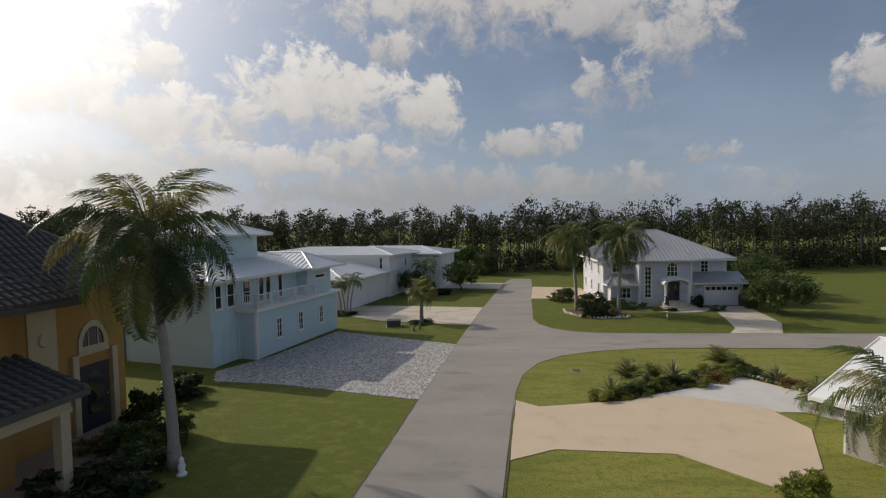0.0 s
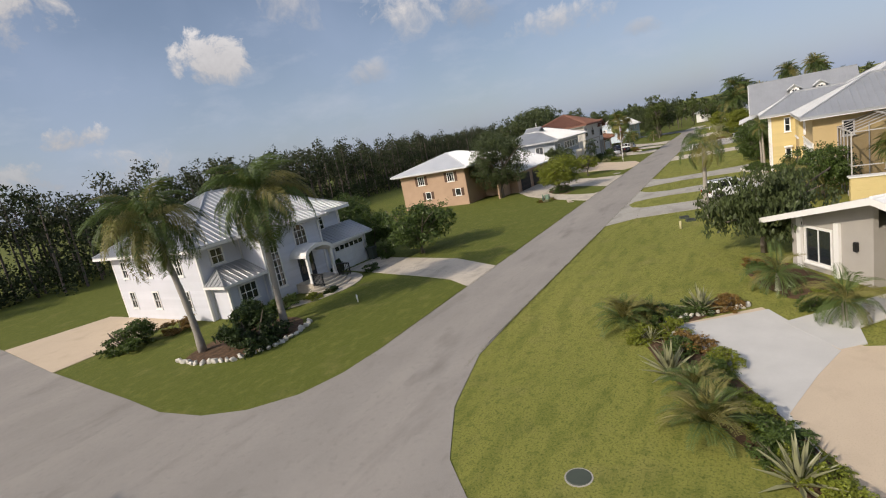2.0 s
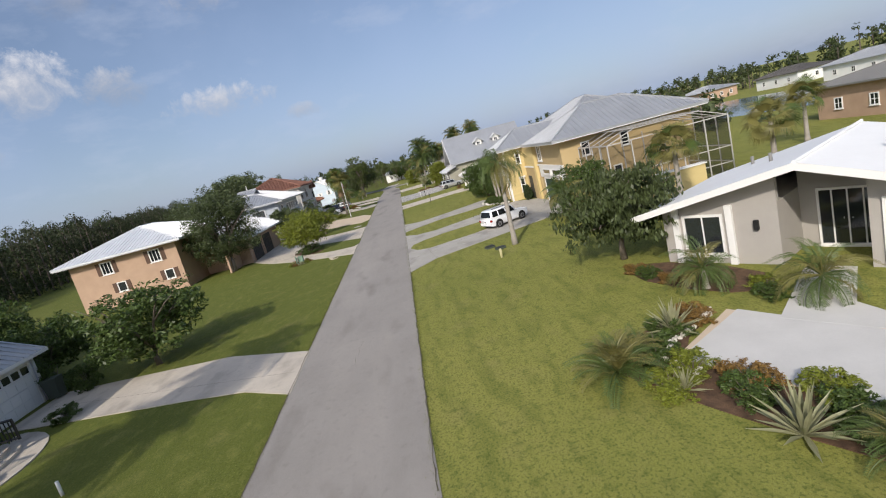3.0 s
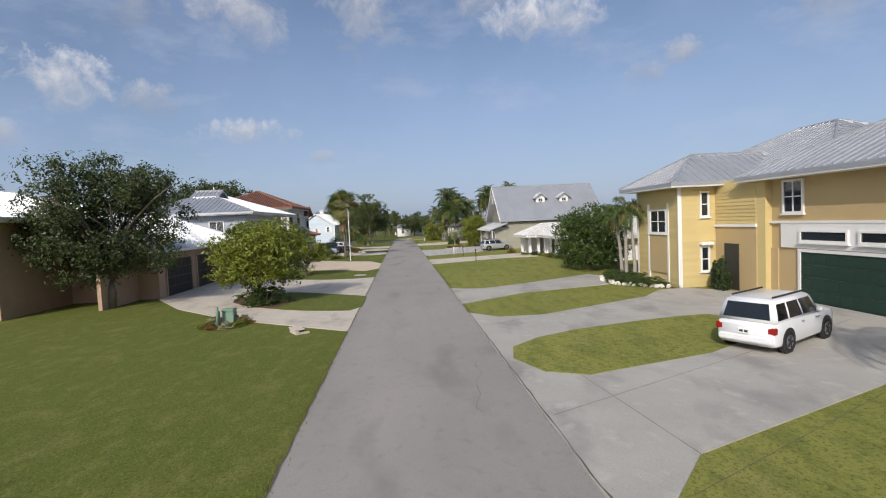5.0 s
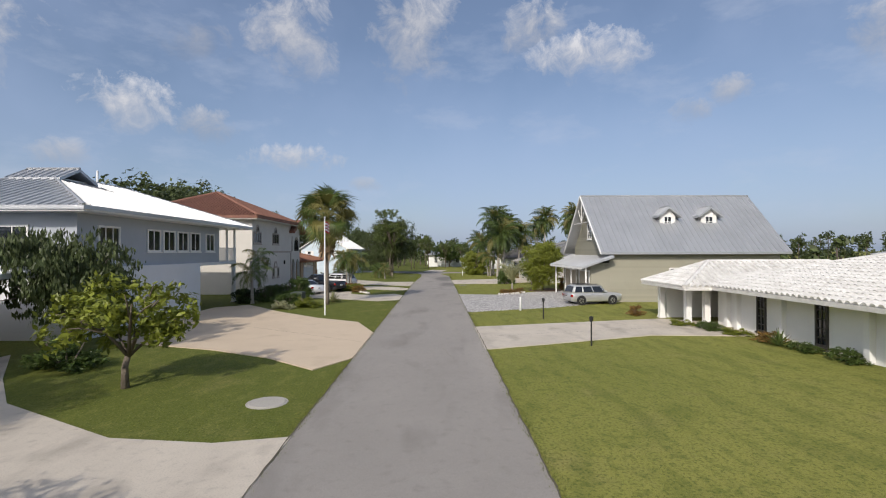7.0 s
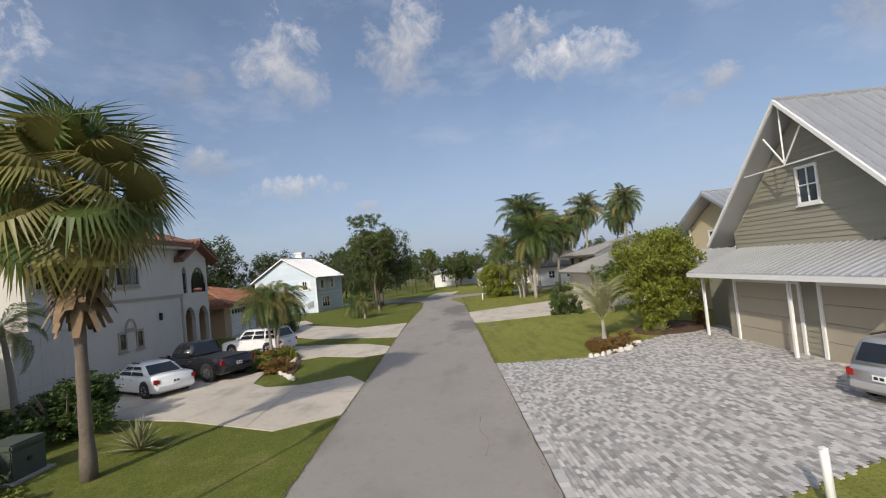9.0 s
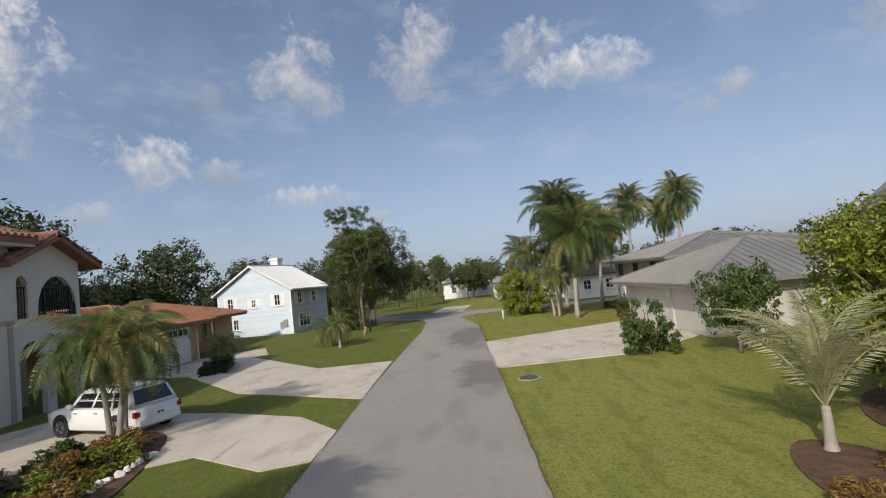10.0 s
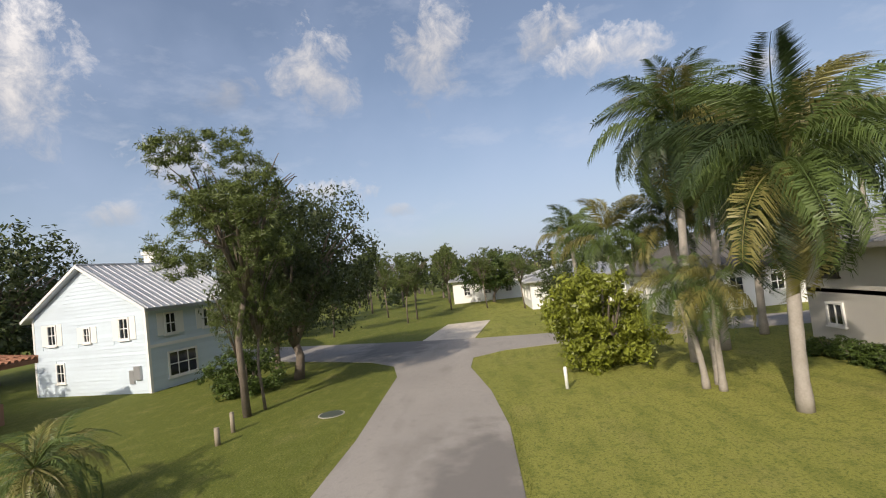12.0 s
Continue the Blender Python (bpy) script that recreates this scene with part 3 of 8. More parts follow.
def fascia(parent, x0, x1, y0, y1, z, mat, h=0.18):
    """A board round the eaves, and the soffit inside it."""
    t = 0.025
    bm = boxes((x0 - t, x1 + t, y0 - t, y0, z - h, z - 0.01), (x0 - t, x1 + t, y1, y1 + t, z - h, z - 0.01), (x0 - t, x0, y0, y1, z - h, z - 0.01), (x1, x1 + t, y0, y1, z - h, z - 0.01))
    part("fascia", bm, mat, parent)
    part("soffit", boxes((x0, x1, y0, y1, z - h, z - h + 0.03)), mat, parent)


# ---- plants ----
def leaves_mesh(name, mat, blobs, count, size, seed, inner=0.55, droop=0.0, aspect=0.45, twigs=16, tuft=0.15):
    """Many small leaves gathered in twigs, the twigs in round clumps, with gaps between them."""
    rng = np.random.default_rng(seed)
    c, r = np.array([b[0] for b in blobs], float), np.array([b[1] for b in blobs], float)
    pick = rng.choice(len(blobs), count, p=r**2 / (r**2).sum())
    td = rng.normal(size=(len(blobs), twigs, 3))
    td /= np.linalg.norm(td, axis=2, keepdims=True)
    td *= (inner + (1.0 - inner) * rng.random((len(blobs), twigs)) ** 0.6)[:, :, None]
    sprig = td[pick, rng.integers(0, twigs, count)]
    spray = rng.normal(size=(count, 3)) * tuft
    d = sprig + spray
    pos = c[pick] + d * r[pick][:, None] * np.array([1, 1, 0.85])
    d = d * 0.5 + spray / tuft * 0.35
    nrm = d + rng.normal(scale=0.7, size=(count, 3)) + np.array([0, 0, 0.35])
    nrm /= np.linalg.norm(nrm, axis=1, keepdims=True)
    a = np.cross(nrm, rng.normal(size=(count, 3)))
    if droop:
        a = a * (1 - droop) + np.array([0, 0, -1.0]) * droop
    a /= np.linalg.norm(a, axis=1, keepdims=True) + 1e-9
    b = np.cross(nrm, a)
    ln = (size * (0.6 + 0.8 * rng.random(count)))[:, None]
    v = np.stack([pos - a * ln, pos + b * ln * aspect, pos + a * ln + nrm * ln * 0.1, pos - b * ln * aspect], 1).reshape(-1, 3)
    me = bpy.data.meshes.new(name)
    me.vertices.add(len(v))
    me.vertices.foreach_set("co", v.ravel())
    me.loops.add(4 * count)
    me.loops.foreach_set("vertex_index", np.arange(4 * count))
    me.polygons.add(count)
    me.polygons.foreach_set("loop_start", np.arange(0, 4 * count, 4))
    me.polygons.foreach_set("loop_total", np.full(count, 4))
    me.update()
    me.validate()
    me.materials.append(mat)
    return me


def tree_parts(seed, mat, height=1.0, spread=0.5, bare=0.3, clumps=26, leaves=5200, size=0.03, limbs=6, droop=0.0, flat=1.0, bark=None, stem=1.0, aspect=0.45, tuft=0.15):
    """Meshes of a broad-leaved tree of height 1: (trunk with limbs, crown)."""
    rng = random.Random(seed)
    bm = bmesh.new()
    bend = [(0, 0, 0), (rng.uniform(-.02, .02), rng.uniform(-.02, .02), bare * .6), (rng.uniform(-.03, .03), rng.uniform(-.03, .03), bare)]
    tube(bm, bend, [0.034 * stem, 0.025 * stem, 0.022 * stem], 9)
    blobs, top = [], Vector(bend[-1])
    for k in range(limbs):
        a = 2 * math.pi * (k + rng.uniform(-.3, .3)) / limbs
        out, up = spread * rng.uniform(.45, .75), rng.uniform(.25, .8) * (1 - bare)
        end = top + Vector((math.cos(a) * out, math.sin(a) * out, up * 0.9))
        mid = top.lerp(end, 0.5) + Vector((0, 0, 0.05 + 0.04 * rng.random()))
        tube(bm, [top - Vector((0, 0, 0.03)), mid, end], [0.018 * stem, 0.012 * stem, 0.005 * stem], 6)
        for _ in range(2):
            b2 = end + Vector((rng.uniform(-1, 1), rng.uniform(-1, 1), rng.uniform(-.2, .8))) * spread * 0.35
            tube(bm, [mid, mid.lerp(b2, .6) + Vector((0, 0, .02)), b2], [0.009 * stem, 0.006 * stem, 0.003 * stem], 5)
    for k in range(clumps):
        a, q = rng.uniform(0, 2 * math.pi), math.sqrt(rng.random()) * spread * 0.80
        zmid = bare + (1 - bare) * 0.50
        lim = math.sqrt(max(0.05, 1 - (q / spread) ** 2)) * (1 - bare) * 0.42 * flat
        z = zmid + rng.uniform(-1, 1) * lim
        blobs.append(((math.cos(a) * q, math.sin(a) * q, z), rng.uniform(.10, .19) * (spread / 0.5)))
    return finish("trunk", bm, bark or BARK, True), leaves_mesh("crown", mat, blobs, leaves, size, seed, droop=droop, aspect=aspect, tuft=tuft)


def feather_frond(name, mat, length=2.4, pairs=30, leaf_len=0.55, arch=0.9, seed=0, stalk=0.12, hang=0.35, width=0.035, spread=0.05):
    """A palm leaf along +x: arched midrib with narrow leaflets on both sides."""
    rng = random.Random(seed)
    bm = bmesh.new()

    def at(t):
        return Vector((length * (t - 0.18 * arch * t * t * t), 0, length * (0.10 * t - 0.42 * arch * t * t * t)))

    rings = []
    for k in range(pairs + 2):
        t = 0.0 if k == 0 else min(1.0, stalk + (1 - stalk) * (k - 0.5) / pairs)
        p, rad = at(t), 0.028 - 0.023 * t
        rings.append([bm.verts.new(p + Vector((0, rad * y, rad * z))) for y, z in ((-1, 0), (1, 0), (0, 1.2))])
    for a, b in zip(rings, rings[1:]):
        for i in range(3):
            bm.faces.new((a[i], a[(i + 1) % 3], b[(i + 1) % 3], b[i]))
    for k in range(pairs):
        t = stalk + (1 - stalk) * (k + 0.5) / pairs
        p, d = at(t), (at(min(1, t + 0.02)) - at(t - 0.02)).normalized()
        ln = leaf_len * (0.45 + 0.55 * math.sin(math.pi * min(1, 0.12 + t * 0.93))) * rng.uniform(.88, 1.1)
        for s in (-1, 1):
            out = (d * 0.55 + Vector((0, s, 0)) * 0.9 + Vector((0, 0, rng.uniform(-spread, .3 + spread)))).normalized()
            tip = p + out * ln - Vector((0, 0, hang * ln * rng.uniform(.7, 1.2)))
            mid = p + out * ln * 0.55 + Vector((0, 0, 0.02))
            w = d * width
            bm.faces.new([rings[k + 1][0 if s < 0 else 1]] + [bm.verts.new(q) for q in (mid + w, tip, mid - w)])
    return finish(name, bm, mat)


def fan_frond(name, mat, length=1.5, blades=22, stalk=0.55, seed=0, hang=0.3):
    """A fan palm leaf along +x: stalk, then blades spread over most of a circle."""
    rng = random.Random(seed)
    bm = bmesh.new()
    hub = Vector((length * stalk, 0, length * 0.05))
    tube(bm, [(0, 0, 0), (length * stalk * .5, 0, length * .06), hub], [0.03, 0.022, 0.018], 4, False)
    bm.verts.ensure_lookup_table()
    root = bm.verts[-1]
    r = length * (1 - stalk)
    for k in range(blades):
        a = radians(-118 + 236 * k / (blades - 1))
        d = Vector((math.cos(a), math.sin(a), 0))
        s = Vector((-math.sin(a), math.cos(a), 0))
        ln = r * (0.8 + 0.35 * math.cos(a * 0.6)) * rng.uniform(.92, 1.08)
        mid, tip = hub + d * ln * 0.6 + Vector((0, 0, 0.03)), hub + d * ln - Vector((0, 0, ln * hang * rng.uniform(.6, 1.4)))
        w = ln * 0.034
        bm.faces.new([root] + [bm.verts.new(q) for q in (mid + s * w, tip, mid - s * w)])
    return finish(name, bm, mat)


FRONDS = {}


def fronds(kind):
    if kind not in FRONDS:
        if kind == "royal":
            FRONDS[kind] = [feather_frond("frond", L_PALM_D if s == 3 else L_PALM_Y if s == 2 else L_PALM, 3.0, 92, 0.70, 1.05, s, hang=0.62, width=0.019, spread=0.30) for s in range(4)]
        elif kind == "coconut":
            FRONDS[kind] = [feather_frond("frond", L_PALM_Y if s == 2 else L_PALM, 2.9, 80, 0.72, 1.2, 10 + s, hang=0.70, width=0.018, spread=0.25) for s in range(3)]
        elif kind == "pygmy":
            FRONDS[kind] = [feather_frond("frond", L_PALM_Y if s == 1 else L_PALM, 1.35, 36, 0.30, 1.4, 20 + s, hang=0.4, width=0.012) for s in range(3)]
        elif kind == "silver":
            FRONDS[kind] = [feather_frond("frond", L_SILVER, 2.3, 46, 0.36, 1.0, 30 + s, hang=0.45, width=0.013) for s in range(2)]
        elif kind == "fan":
            FRONDS[kind] = [fan_frond("frond", (L_PALM, L_PALM_Y, L_PALM_Y)[s], 1.7, 34, 0.52, 40 + s, hang=0.5) for s in range(3)]
        elif kind == "sago":
            FRONDS[kind] = [feather_frond("frond", L_PALM_Y if s else L_PALM, 1.0, 30, 0.22, 1.0, 50 + s, hang=0.1, width=0.011) for s in range(2)]
    return FRONDS[kind]


def put_fronds(parent, kind, at, count, scale, lo, hi, rng):
    meshes = fronds(kind)
    for k in range(count):
        ob = part("frond", meshes[rng.randrange(len(meshes))], None, parent)
        t = (k + 0.5) / count
        tilt = lo + (hi - lo) * t ** 0.85 + rng.uniform(-6, 6)
        az = k * 137.5 + rng.uniform(-15, 15)
        s = scale * rng.uniform(.85, 1.1)
        ob.matrix_local = Matrix.Translation(at) @ pose(0, 0, 0, 0, 0, az) @ pose(0, 0, 0, rng.uniform(-1, 1) * (50 if kind == "fan" else 14), -tilt + rng.uniform(-1, 1) * (14 if kind == "fan" else 0), 0) @ Matrix.Scale(s, 4)


def palm(name, label, x, y, trunk_h, kind="royal", count=16, scale=1.0, r=0.2, lean=(0, 0), seed=0, shaft=0.0, lo=-35, hi=75, bulge=0.0, skirt=0, category="palm tree", group="", trunk_mat=None):
    rng = random.Random(seed * 7 + 3)
    ob = thing(name, label, category, x, y, 0, 0, group)
    bm = bmesh.new()
    pts, rad = [], []
    for k in range(15):
        t = k / 14
        pts.append((lean[0] * t * t, lean[1] * t * t, trunk_h * t - (0.05 if k == 0 else 0)))
        rad.append(r * (1.25 - 0.45 * t + bulge * math.sin(math.pi * t) + (0.35 * (1 - t * 6) if t < 1 / 6 else 0)) * (1.0 + (0.05 if k % 2 else -0.03)))
    tube(bm, pts, rad, 12)
    part("trunk", bm, trunk_mat or PALM_TRUNK, ob, smooth=True)
    top = Vector((lean[0], lean[1], trunk_h))
    if shaft:
        b2 = bmesh.new()
        tube(b2, [top - Vector((0, 0, 0.03)), top + Vector((0, 0, shaft * .5)), top + Vector((0, 0, shaft))], [r * .95, r * .8, r * .35], 10)
        part("crownshaft", b2, CROWNSHAFT, ob, "smooth green crownshaft", True)
        top = top + Vector((0, 0, shaft * 0.9))
    if skirt:
        b3 = bmesh.new()
        for k in range(skirt):
            a, z0 = rng.uniform(0, 6.28), -rng.uniform(0, 1.5) * scale
            d = Vector((math.cos(a), math.sin(a), 0))
            s = Vector((-d.y, d.x, 0))
            p0 = top + d * r * .7 + Vector((0, 0, z0))
            ln = rng.uniform(.5, .95) * scale
            p1 = p0 + d * rng.uniform(.15, .5) * scale - Vector((0, 0, ln))
            w = rng.uniform(.05, .13) * scale
            v = [b3.verts.new(q) for q in (p0 - s * .02, p0 + s * .02, p1.lerp(p0, .4) + s * w, p1 + s * w * .4, p1 - s * w * .5, p1.lerp(p0, .4) - s * w)]
            b3.faces.new(v)
        part("dry_skirt", b3, SKIRT, ob, "hanging dead brown leaves")
    put_fronds(ob, kind, top, count, scale, hi, lo, rng)
    return ob


TREES = {}


def tree(name, label, x, y, height, kind="mid", width=1.0, rz=None, category="tree", group="", seed=0):
    key = (kind, seed % 3)
    if key not in TREES:
        s = seed % 3
        TREES[key] = {
            "mid": lambda: tree_parts(100 + s, L_MID, spread=.62, bare=.22, clumps=44, leaves=10000, size=.024),
            "light": lambda: tree_parts(120 + s, L_LIGHT, spread=.60, bare=.24, clumps=74, leaves=18000, size=.019, limbs=9),
            "oak": lambda: tree_parts(140 + s, L_OAK, spread=.52, bare=.14, clumps=60, leaves=10000, size=.019, limbs=9),
            "dark": lambda: tree_parts(160 + s, L_MID, spread=.52, bare=.0, clumps=120, leaves=22000, size=.018, flat=1.1),
            "weeping": lambda: tree_parts(180 + s, L_OAK, spread=.55, bare=.28, clumps=40, leaves=12000, size=.024, droop=.75, limbs=8),
            "pine": lambda: tree_parts(200 + s, L_PINE, spread=.26, bare=.52, clumps=22, leaves=6500, size=.015, limbs=10, stem=.42),
            "small": lambda: tree_parts(220 + s, L_LIGHT, spread=.52, bare=.32, clumps=22, leaves=3600, size=.030, limbs=7),
            "fine_oak": lambda: tree_parts(260 + s, L_OAK, spread=.52, bare=.20, clumps=84, leaves=36000, size=.011, limbs=10),
            "fine_pine": lambda: tree_parts(280 + s, L_PINE, spread=.25, bare=.42, clumps=36, leaves=26000, size=.0085, limbs=14, stem=.36, aspect=.16, tuft=.11),
            "ball": lambda: tree_parts(240 + s, L_LIGHT, spread=.46, bare=.12, clumps=110, leaves=46000, size=.0125, limbs=8),
        }[kind]()
    trunk, crown = TREES[key]
    ob = thing(name, label, category, x, y, -0.03, (x * 37 + y * 53) % 360 if rz is None else rz, group)
    ob.scale = (height * width, height * width, height)
    part("trunk", trunk, None, ob)
    part("crown", crown, None, ob)
    return ob


SHRUBS = {}


def shrub(name, label, x, y, w, h, mat, seed=0, d=None, category="shrub", group="", count=2600, size=0.05, rz=0.0):
    key = (mat.name, seed % 3, count)
    if key not in SHRUBS:
        rng = random.Random(300 + seed % 3)
        blobs = []
        for k in range(16):
            a, q = rng.uniform(0, 6.28), math.sqrt(rng.random()) * 0.38
            blobs.append(((math.cos(a) * q, math.sin(a) * q, rng.uniform(.12, .74) * math.sqrt(max(.2, 1 - (q / .5) ** 2))), rng.uniform(.13, .24)))
        bm = bmesh.new()
        for k in range(7):
            a = rng.uniform(0, 6.28)
            tube(bm, [(0.03 * math.cos(a), 0.03 * math.sin(a), 0), (0.25 * math.cos(a), 0.25 * math.sin(a), rng.uniform(.35, .7))], [0.018, 0.006], 5)
        SHRUBS[key] = (finish("stems", bm, BARK), leaves_mesh("foliage", mat, blobs, int(count * 2.2), size * .56, 300 + seed % 3, inner=0.3))
    ob = thing(name, label, category, x, y, -0.02, rz, group)
    ob.scale = (w, d or w, h)
    part("stem", SHRUBS[key][0], None, ob)
    part("foliage", SHRUBS[key][1], None, ob)
    return ob


SWORD = {}


def agave(name, label, x, y, r, mat, blades=34, seed=0, category="plant", group=""):
    key = (mat.name, seed % 2)
    if key not in SWORD:
        rng = random.Random(500 + seed % 2)
        SWORD[key] = []
        for k in range(blades):
            bm = bmesh.new()
            az, el = k * 2.399, radians(12 + 74 * (k / blades))
            d = Vector((math.cos(az) * math.cos(el), math.sin(az) * math.cos(el), math.sin(el)))
            s, ln = Vector((-math.sin(az), math.cos(az), 0)), rng.uniform(.8, 1.05)
            up = d.cross(s) * -1
            p = [bm.verts.new(q) for q in (Vector((0, 0, .05)) - s * .035, Vector((0, 0, .05)) + s * .035, d * ln * .5 + s * .05 - up * .0, d * ln - Vector((0, 0, ln * .12)), d * ln * .5 - s * .05)]
            bm.faces.new(p)
            c = [bm.verts.new(q) for q in (Vector((0, 0, .02)), d * ln * .5 + Vector((0, 0, -.035)), d * ln - Vector((0, 0, ln * .125)))]
            bm.faces.new((p[1], c[0], c[1], p[2]))
            bm.faces.new((p[2], c[1], c[2], p[3]))
            bm.faces.new((p[4], c[1], c[0], p[0]))
            bm.faces.new((p[3], c[2], c[1], p[4]))
            SWORD[key].append(finish("blade", bm, mat))
    ob = thing(name, label, category, x, y, 0, (x * 91) % 360, group)
    ob.scale = (r * .9, r * .9, r * 1.05)
    for me in SWORD[key]:
        part("blade", me, None, ob)
    return ob


# ---- ground, roads and drives ----
def ground():
    bm = bmesh.new()
    xs = [-3000, -400, -100] + list(range(-60, 221, 20)) + [320, 700, 3000]
    ys = [-3000, -400, -120] + list(range(-60, 141, 20)) + [240, 600, 3000]
    grid = [[bm.verts.new((x, y, 0)) for y in ys] for x in xs]
    for i in range(len(xs) - 1):
        for j in range(len(ys) - 1):
            bm.faces.new((grid[i][j], grid[i + 1][j], grid[i + 1][j + 1], grid[i][j + 1]))
    return structure("ground", bm, GRASS, "mown green lawn with dry yellow patches", "lawn")


ground()
ROAD = [(1.2, -24), (3.2, 0), (5.0, 18), (5.4, 21.4), (6.0, 24.4), (7.2, 27.0), (9.0, 28.8), (11.4, 30.0), (15, 30.9), (19, 31), (118, 31), (131, 31.1), (135, 31.5), (139.5, 32.3), (141.8, 32.2), (143.0, 30.6), (143.3, 27.9), (142.4, 20), (139, 4),
        (143.4, 3), (146.4, 20), (147.3, 28), (148.3, 32), (149.8, 36), (152, 41), (156, 50), (164, 66), (159, 68), (151.8, 52.6), (148, 45.5), (144.8, 39.8), (143.4, 37.6), (141.6, 36.1), (139, 35.5), (131, 35.3), (122, 35.6), (112, 35.8), (15, 35.8), (12.6, 36.0), (10.8, 36.6), (9.4, 37.9), (8.6, 39.6), (8.3, 42),
        (8.6, 45), (9.4, 55.5), (10.6, 66.5), (11.4, 77), (8.2, 77.4), (6.7, 71.5), (5.75, 64.3), (3.6, 48.8), (2.4, 39), (1.6, 32), (0.3, 20), (-1.7, 0), (-4.1, -24)]
structure("road", prism(ROAD, -0.3, 0.02), ASPHALT, "worn grey asphalt road with ragged edges", "road")
structure("cross_road", prism([(100, 66), (134, 60), (137, 66), (100, 74)], -0.3, 0.016), ASPHALT, "grey asphalt side street", "road")


def drive(pts, mat, label, curve=0, z=0.028, name="driveway"):
    return structure(name, prism(rounded(pts, curve) if curve else pts, -0.2, z), mat, label, "driveway")


drive([(0.3, 19.95), (1.6, 31.9), (-9.0, 36.4), (-11.2, 28.2), (-13.2, 24.6), (-12.2, 22.6), (-8.0, 22.2)], SOIL_DARK, "bedding of the grey paver drive", z=0.012, name="paver_bed")
drive([(2.4, 39.1), (3.55, 48.7), (-7, 50), (-10.6, 50), (-12.4, 45.2), (-6, 41)], CONCRETE, "pale concrete driveway of the white house")
drive([(5.8, 64.4), (6.65, 71.4), (-2, 73), (-3, 66)], CONCRETE, "pale concrete driveway")
drive([(9.35, 55), (10.65, 66.6), (17, 65), (17, 55)], CREAM, "cream concrete driveway beside the corner house")
drive([(5.25, 20.1), (6.4, 19.2), (11.2, 20.3), (15, 22.4), (18.4, 24.3), (20.3, 21.5), (18.9, 20.7), (17.2, 19.0), (17.6, 17.0), (15.8, 13.5), (13.4, 12.1), (11.1, 14.4), (6.5, 14.6), (4.7, 13.6)], CREAM, "wide cream concrete driveway")
drive([(23.2, 35.75), (27.2, 35.75), (29.5, 40), (31.2, 49), (27.6, 49.2), (25.4, 40.5), (24.6, 37.8)], CONCRETE, "curved concrete driveway with dark stains")
drive([(36.6, 31.05), (38.7, 29.1), (41.6, 21.8), (43, 17.7), (52.4, 17.7), (54.9, 19.6), (54.6, 21.2), (53.1, 22.6), (50.4, 28.2), (50.5, 30.0), (51.8, 31.05)], CONCRETE_GREY, "wide grey concrete driveway with oil stains")
tagged(part("lawn_strip", prism(rounded([(45.3, 31.0), (42.6, 30.0), (43.4, 27.2), (44.0, 25.0), (46.0, 22.6), (48.6, 22.0), (48.4, 24.6), (47.2, 29.0)], 1), -0.1, 0.045), GRASS), "narrow strip of lawn between two drives", "lawn", kind="structure")
drive([(54.0, 31.05), (59.6, 31.05), (59.0, 30.1), (58.8, 29.2), (59.2, 28.2), (60.3, 25.8), (62.6, 21.7), (61.0, 20.9), (57.6, 22.4), (56.4, 27.5)], CONCRETE_GREY, "narrow grey concrete driveway")
drive([(49.6, 35.78), (67.9, 35.78), (67.6, 37.2), (67.9, 39.4), (70.2, 43.4), (72.6, 45.6), (76, 48.3), (62, 48.3), (57.6, 45.3), (54.4, 42.2), (52.3, 39.6), (50.6, 37.2)], CONCRETE, "looping stained concrete driveway")
tagged(part("lawn_island", prism(rounded([(53.9, 35.7), (54.3, 37.6), (55.4, 39.7), (57.2, 41.6), (59.3, 43.3), (61.4, 42.6), (61.8, 40.4), (60.0, 37.9), (58.4, 35.9), (58.2, 35.7)], 1), -0.1, 0.05), GRASS), "rounded island of lawn inside the looping drive", "lawn", kind="structure")
drive([(55.7, 40.0), (57.2, 41.8), (59.3, 43.3), (61.4, 42.6), (61.3, 40.6), (59.4, 39.8), (57.0, 39.6)], MULCH, "mulch ring under the yellow-green tree", 1, .058, "mulch_bed")
drive([(72.6, 35.78), (83.2, 35.78), (86.6, 40.9), (94.8, 47.8), (80, 47.8), (78.5, 46.2), (76.2, 39.8)], CREAM, "cream concrete driveway", 1)
drive([(76.6, 31.05), (82.2, 31.05), (84.9, 20.6), (83.5, 18.6), (79.2, 18.6), (79.6, 23.4)], CONCRETE, "pale concrete driveway of the white house")
drive([(94.2, 35.78), (101.7, 35.78), (100.2, 39.2), (102.2, 41), (107.6, 40.2), (104.8, 35.78), (109.0, 35.78), (112, 42), (113, 49), (99, 49), (98, 42.5)], CONCRETE, "concrete driveway with long shadows of palms", 1)
drive([(111.4, 35.78), (118.8, 35.78), (118.7, 39.4), (125.7, 45.6), (127.2, 50), (121, 50), (120.2, 46.7), (114.5, 41.5)], CONCRETE, "pale concrete driveway")
drive([(114.5, 31.05), (122.3, 31.05), (125.6, 22.6), (126.5, 20.8), (117.5, 21.7), (114.8, 25.2)], CONCRETE, "cracked pale concrete driveway")
drive([(148.4, 32.2), (149.7, 35.6), (158, 34.5), (158, 31)], CONCRETE, "pale concrete driveway")
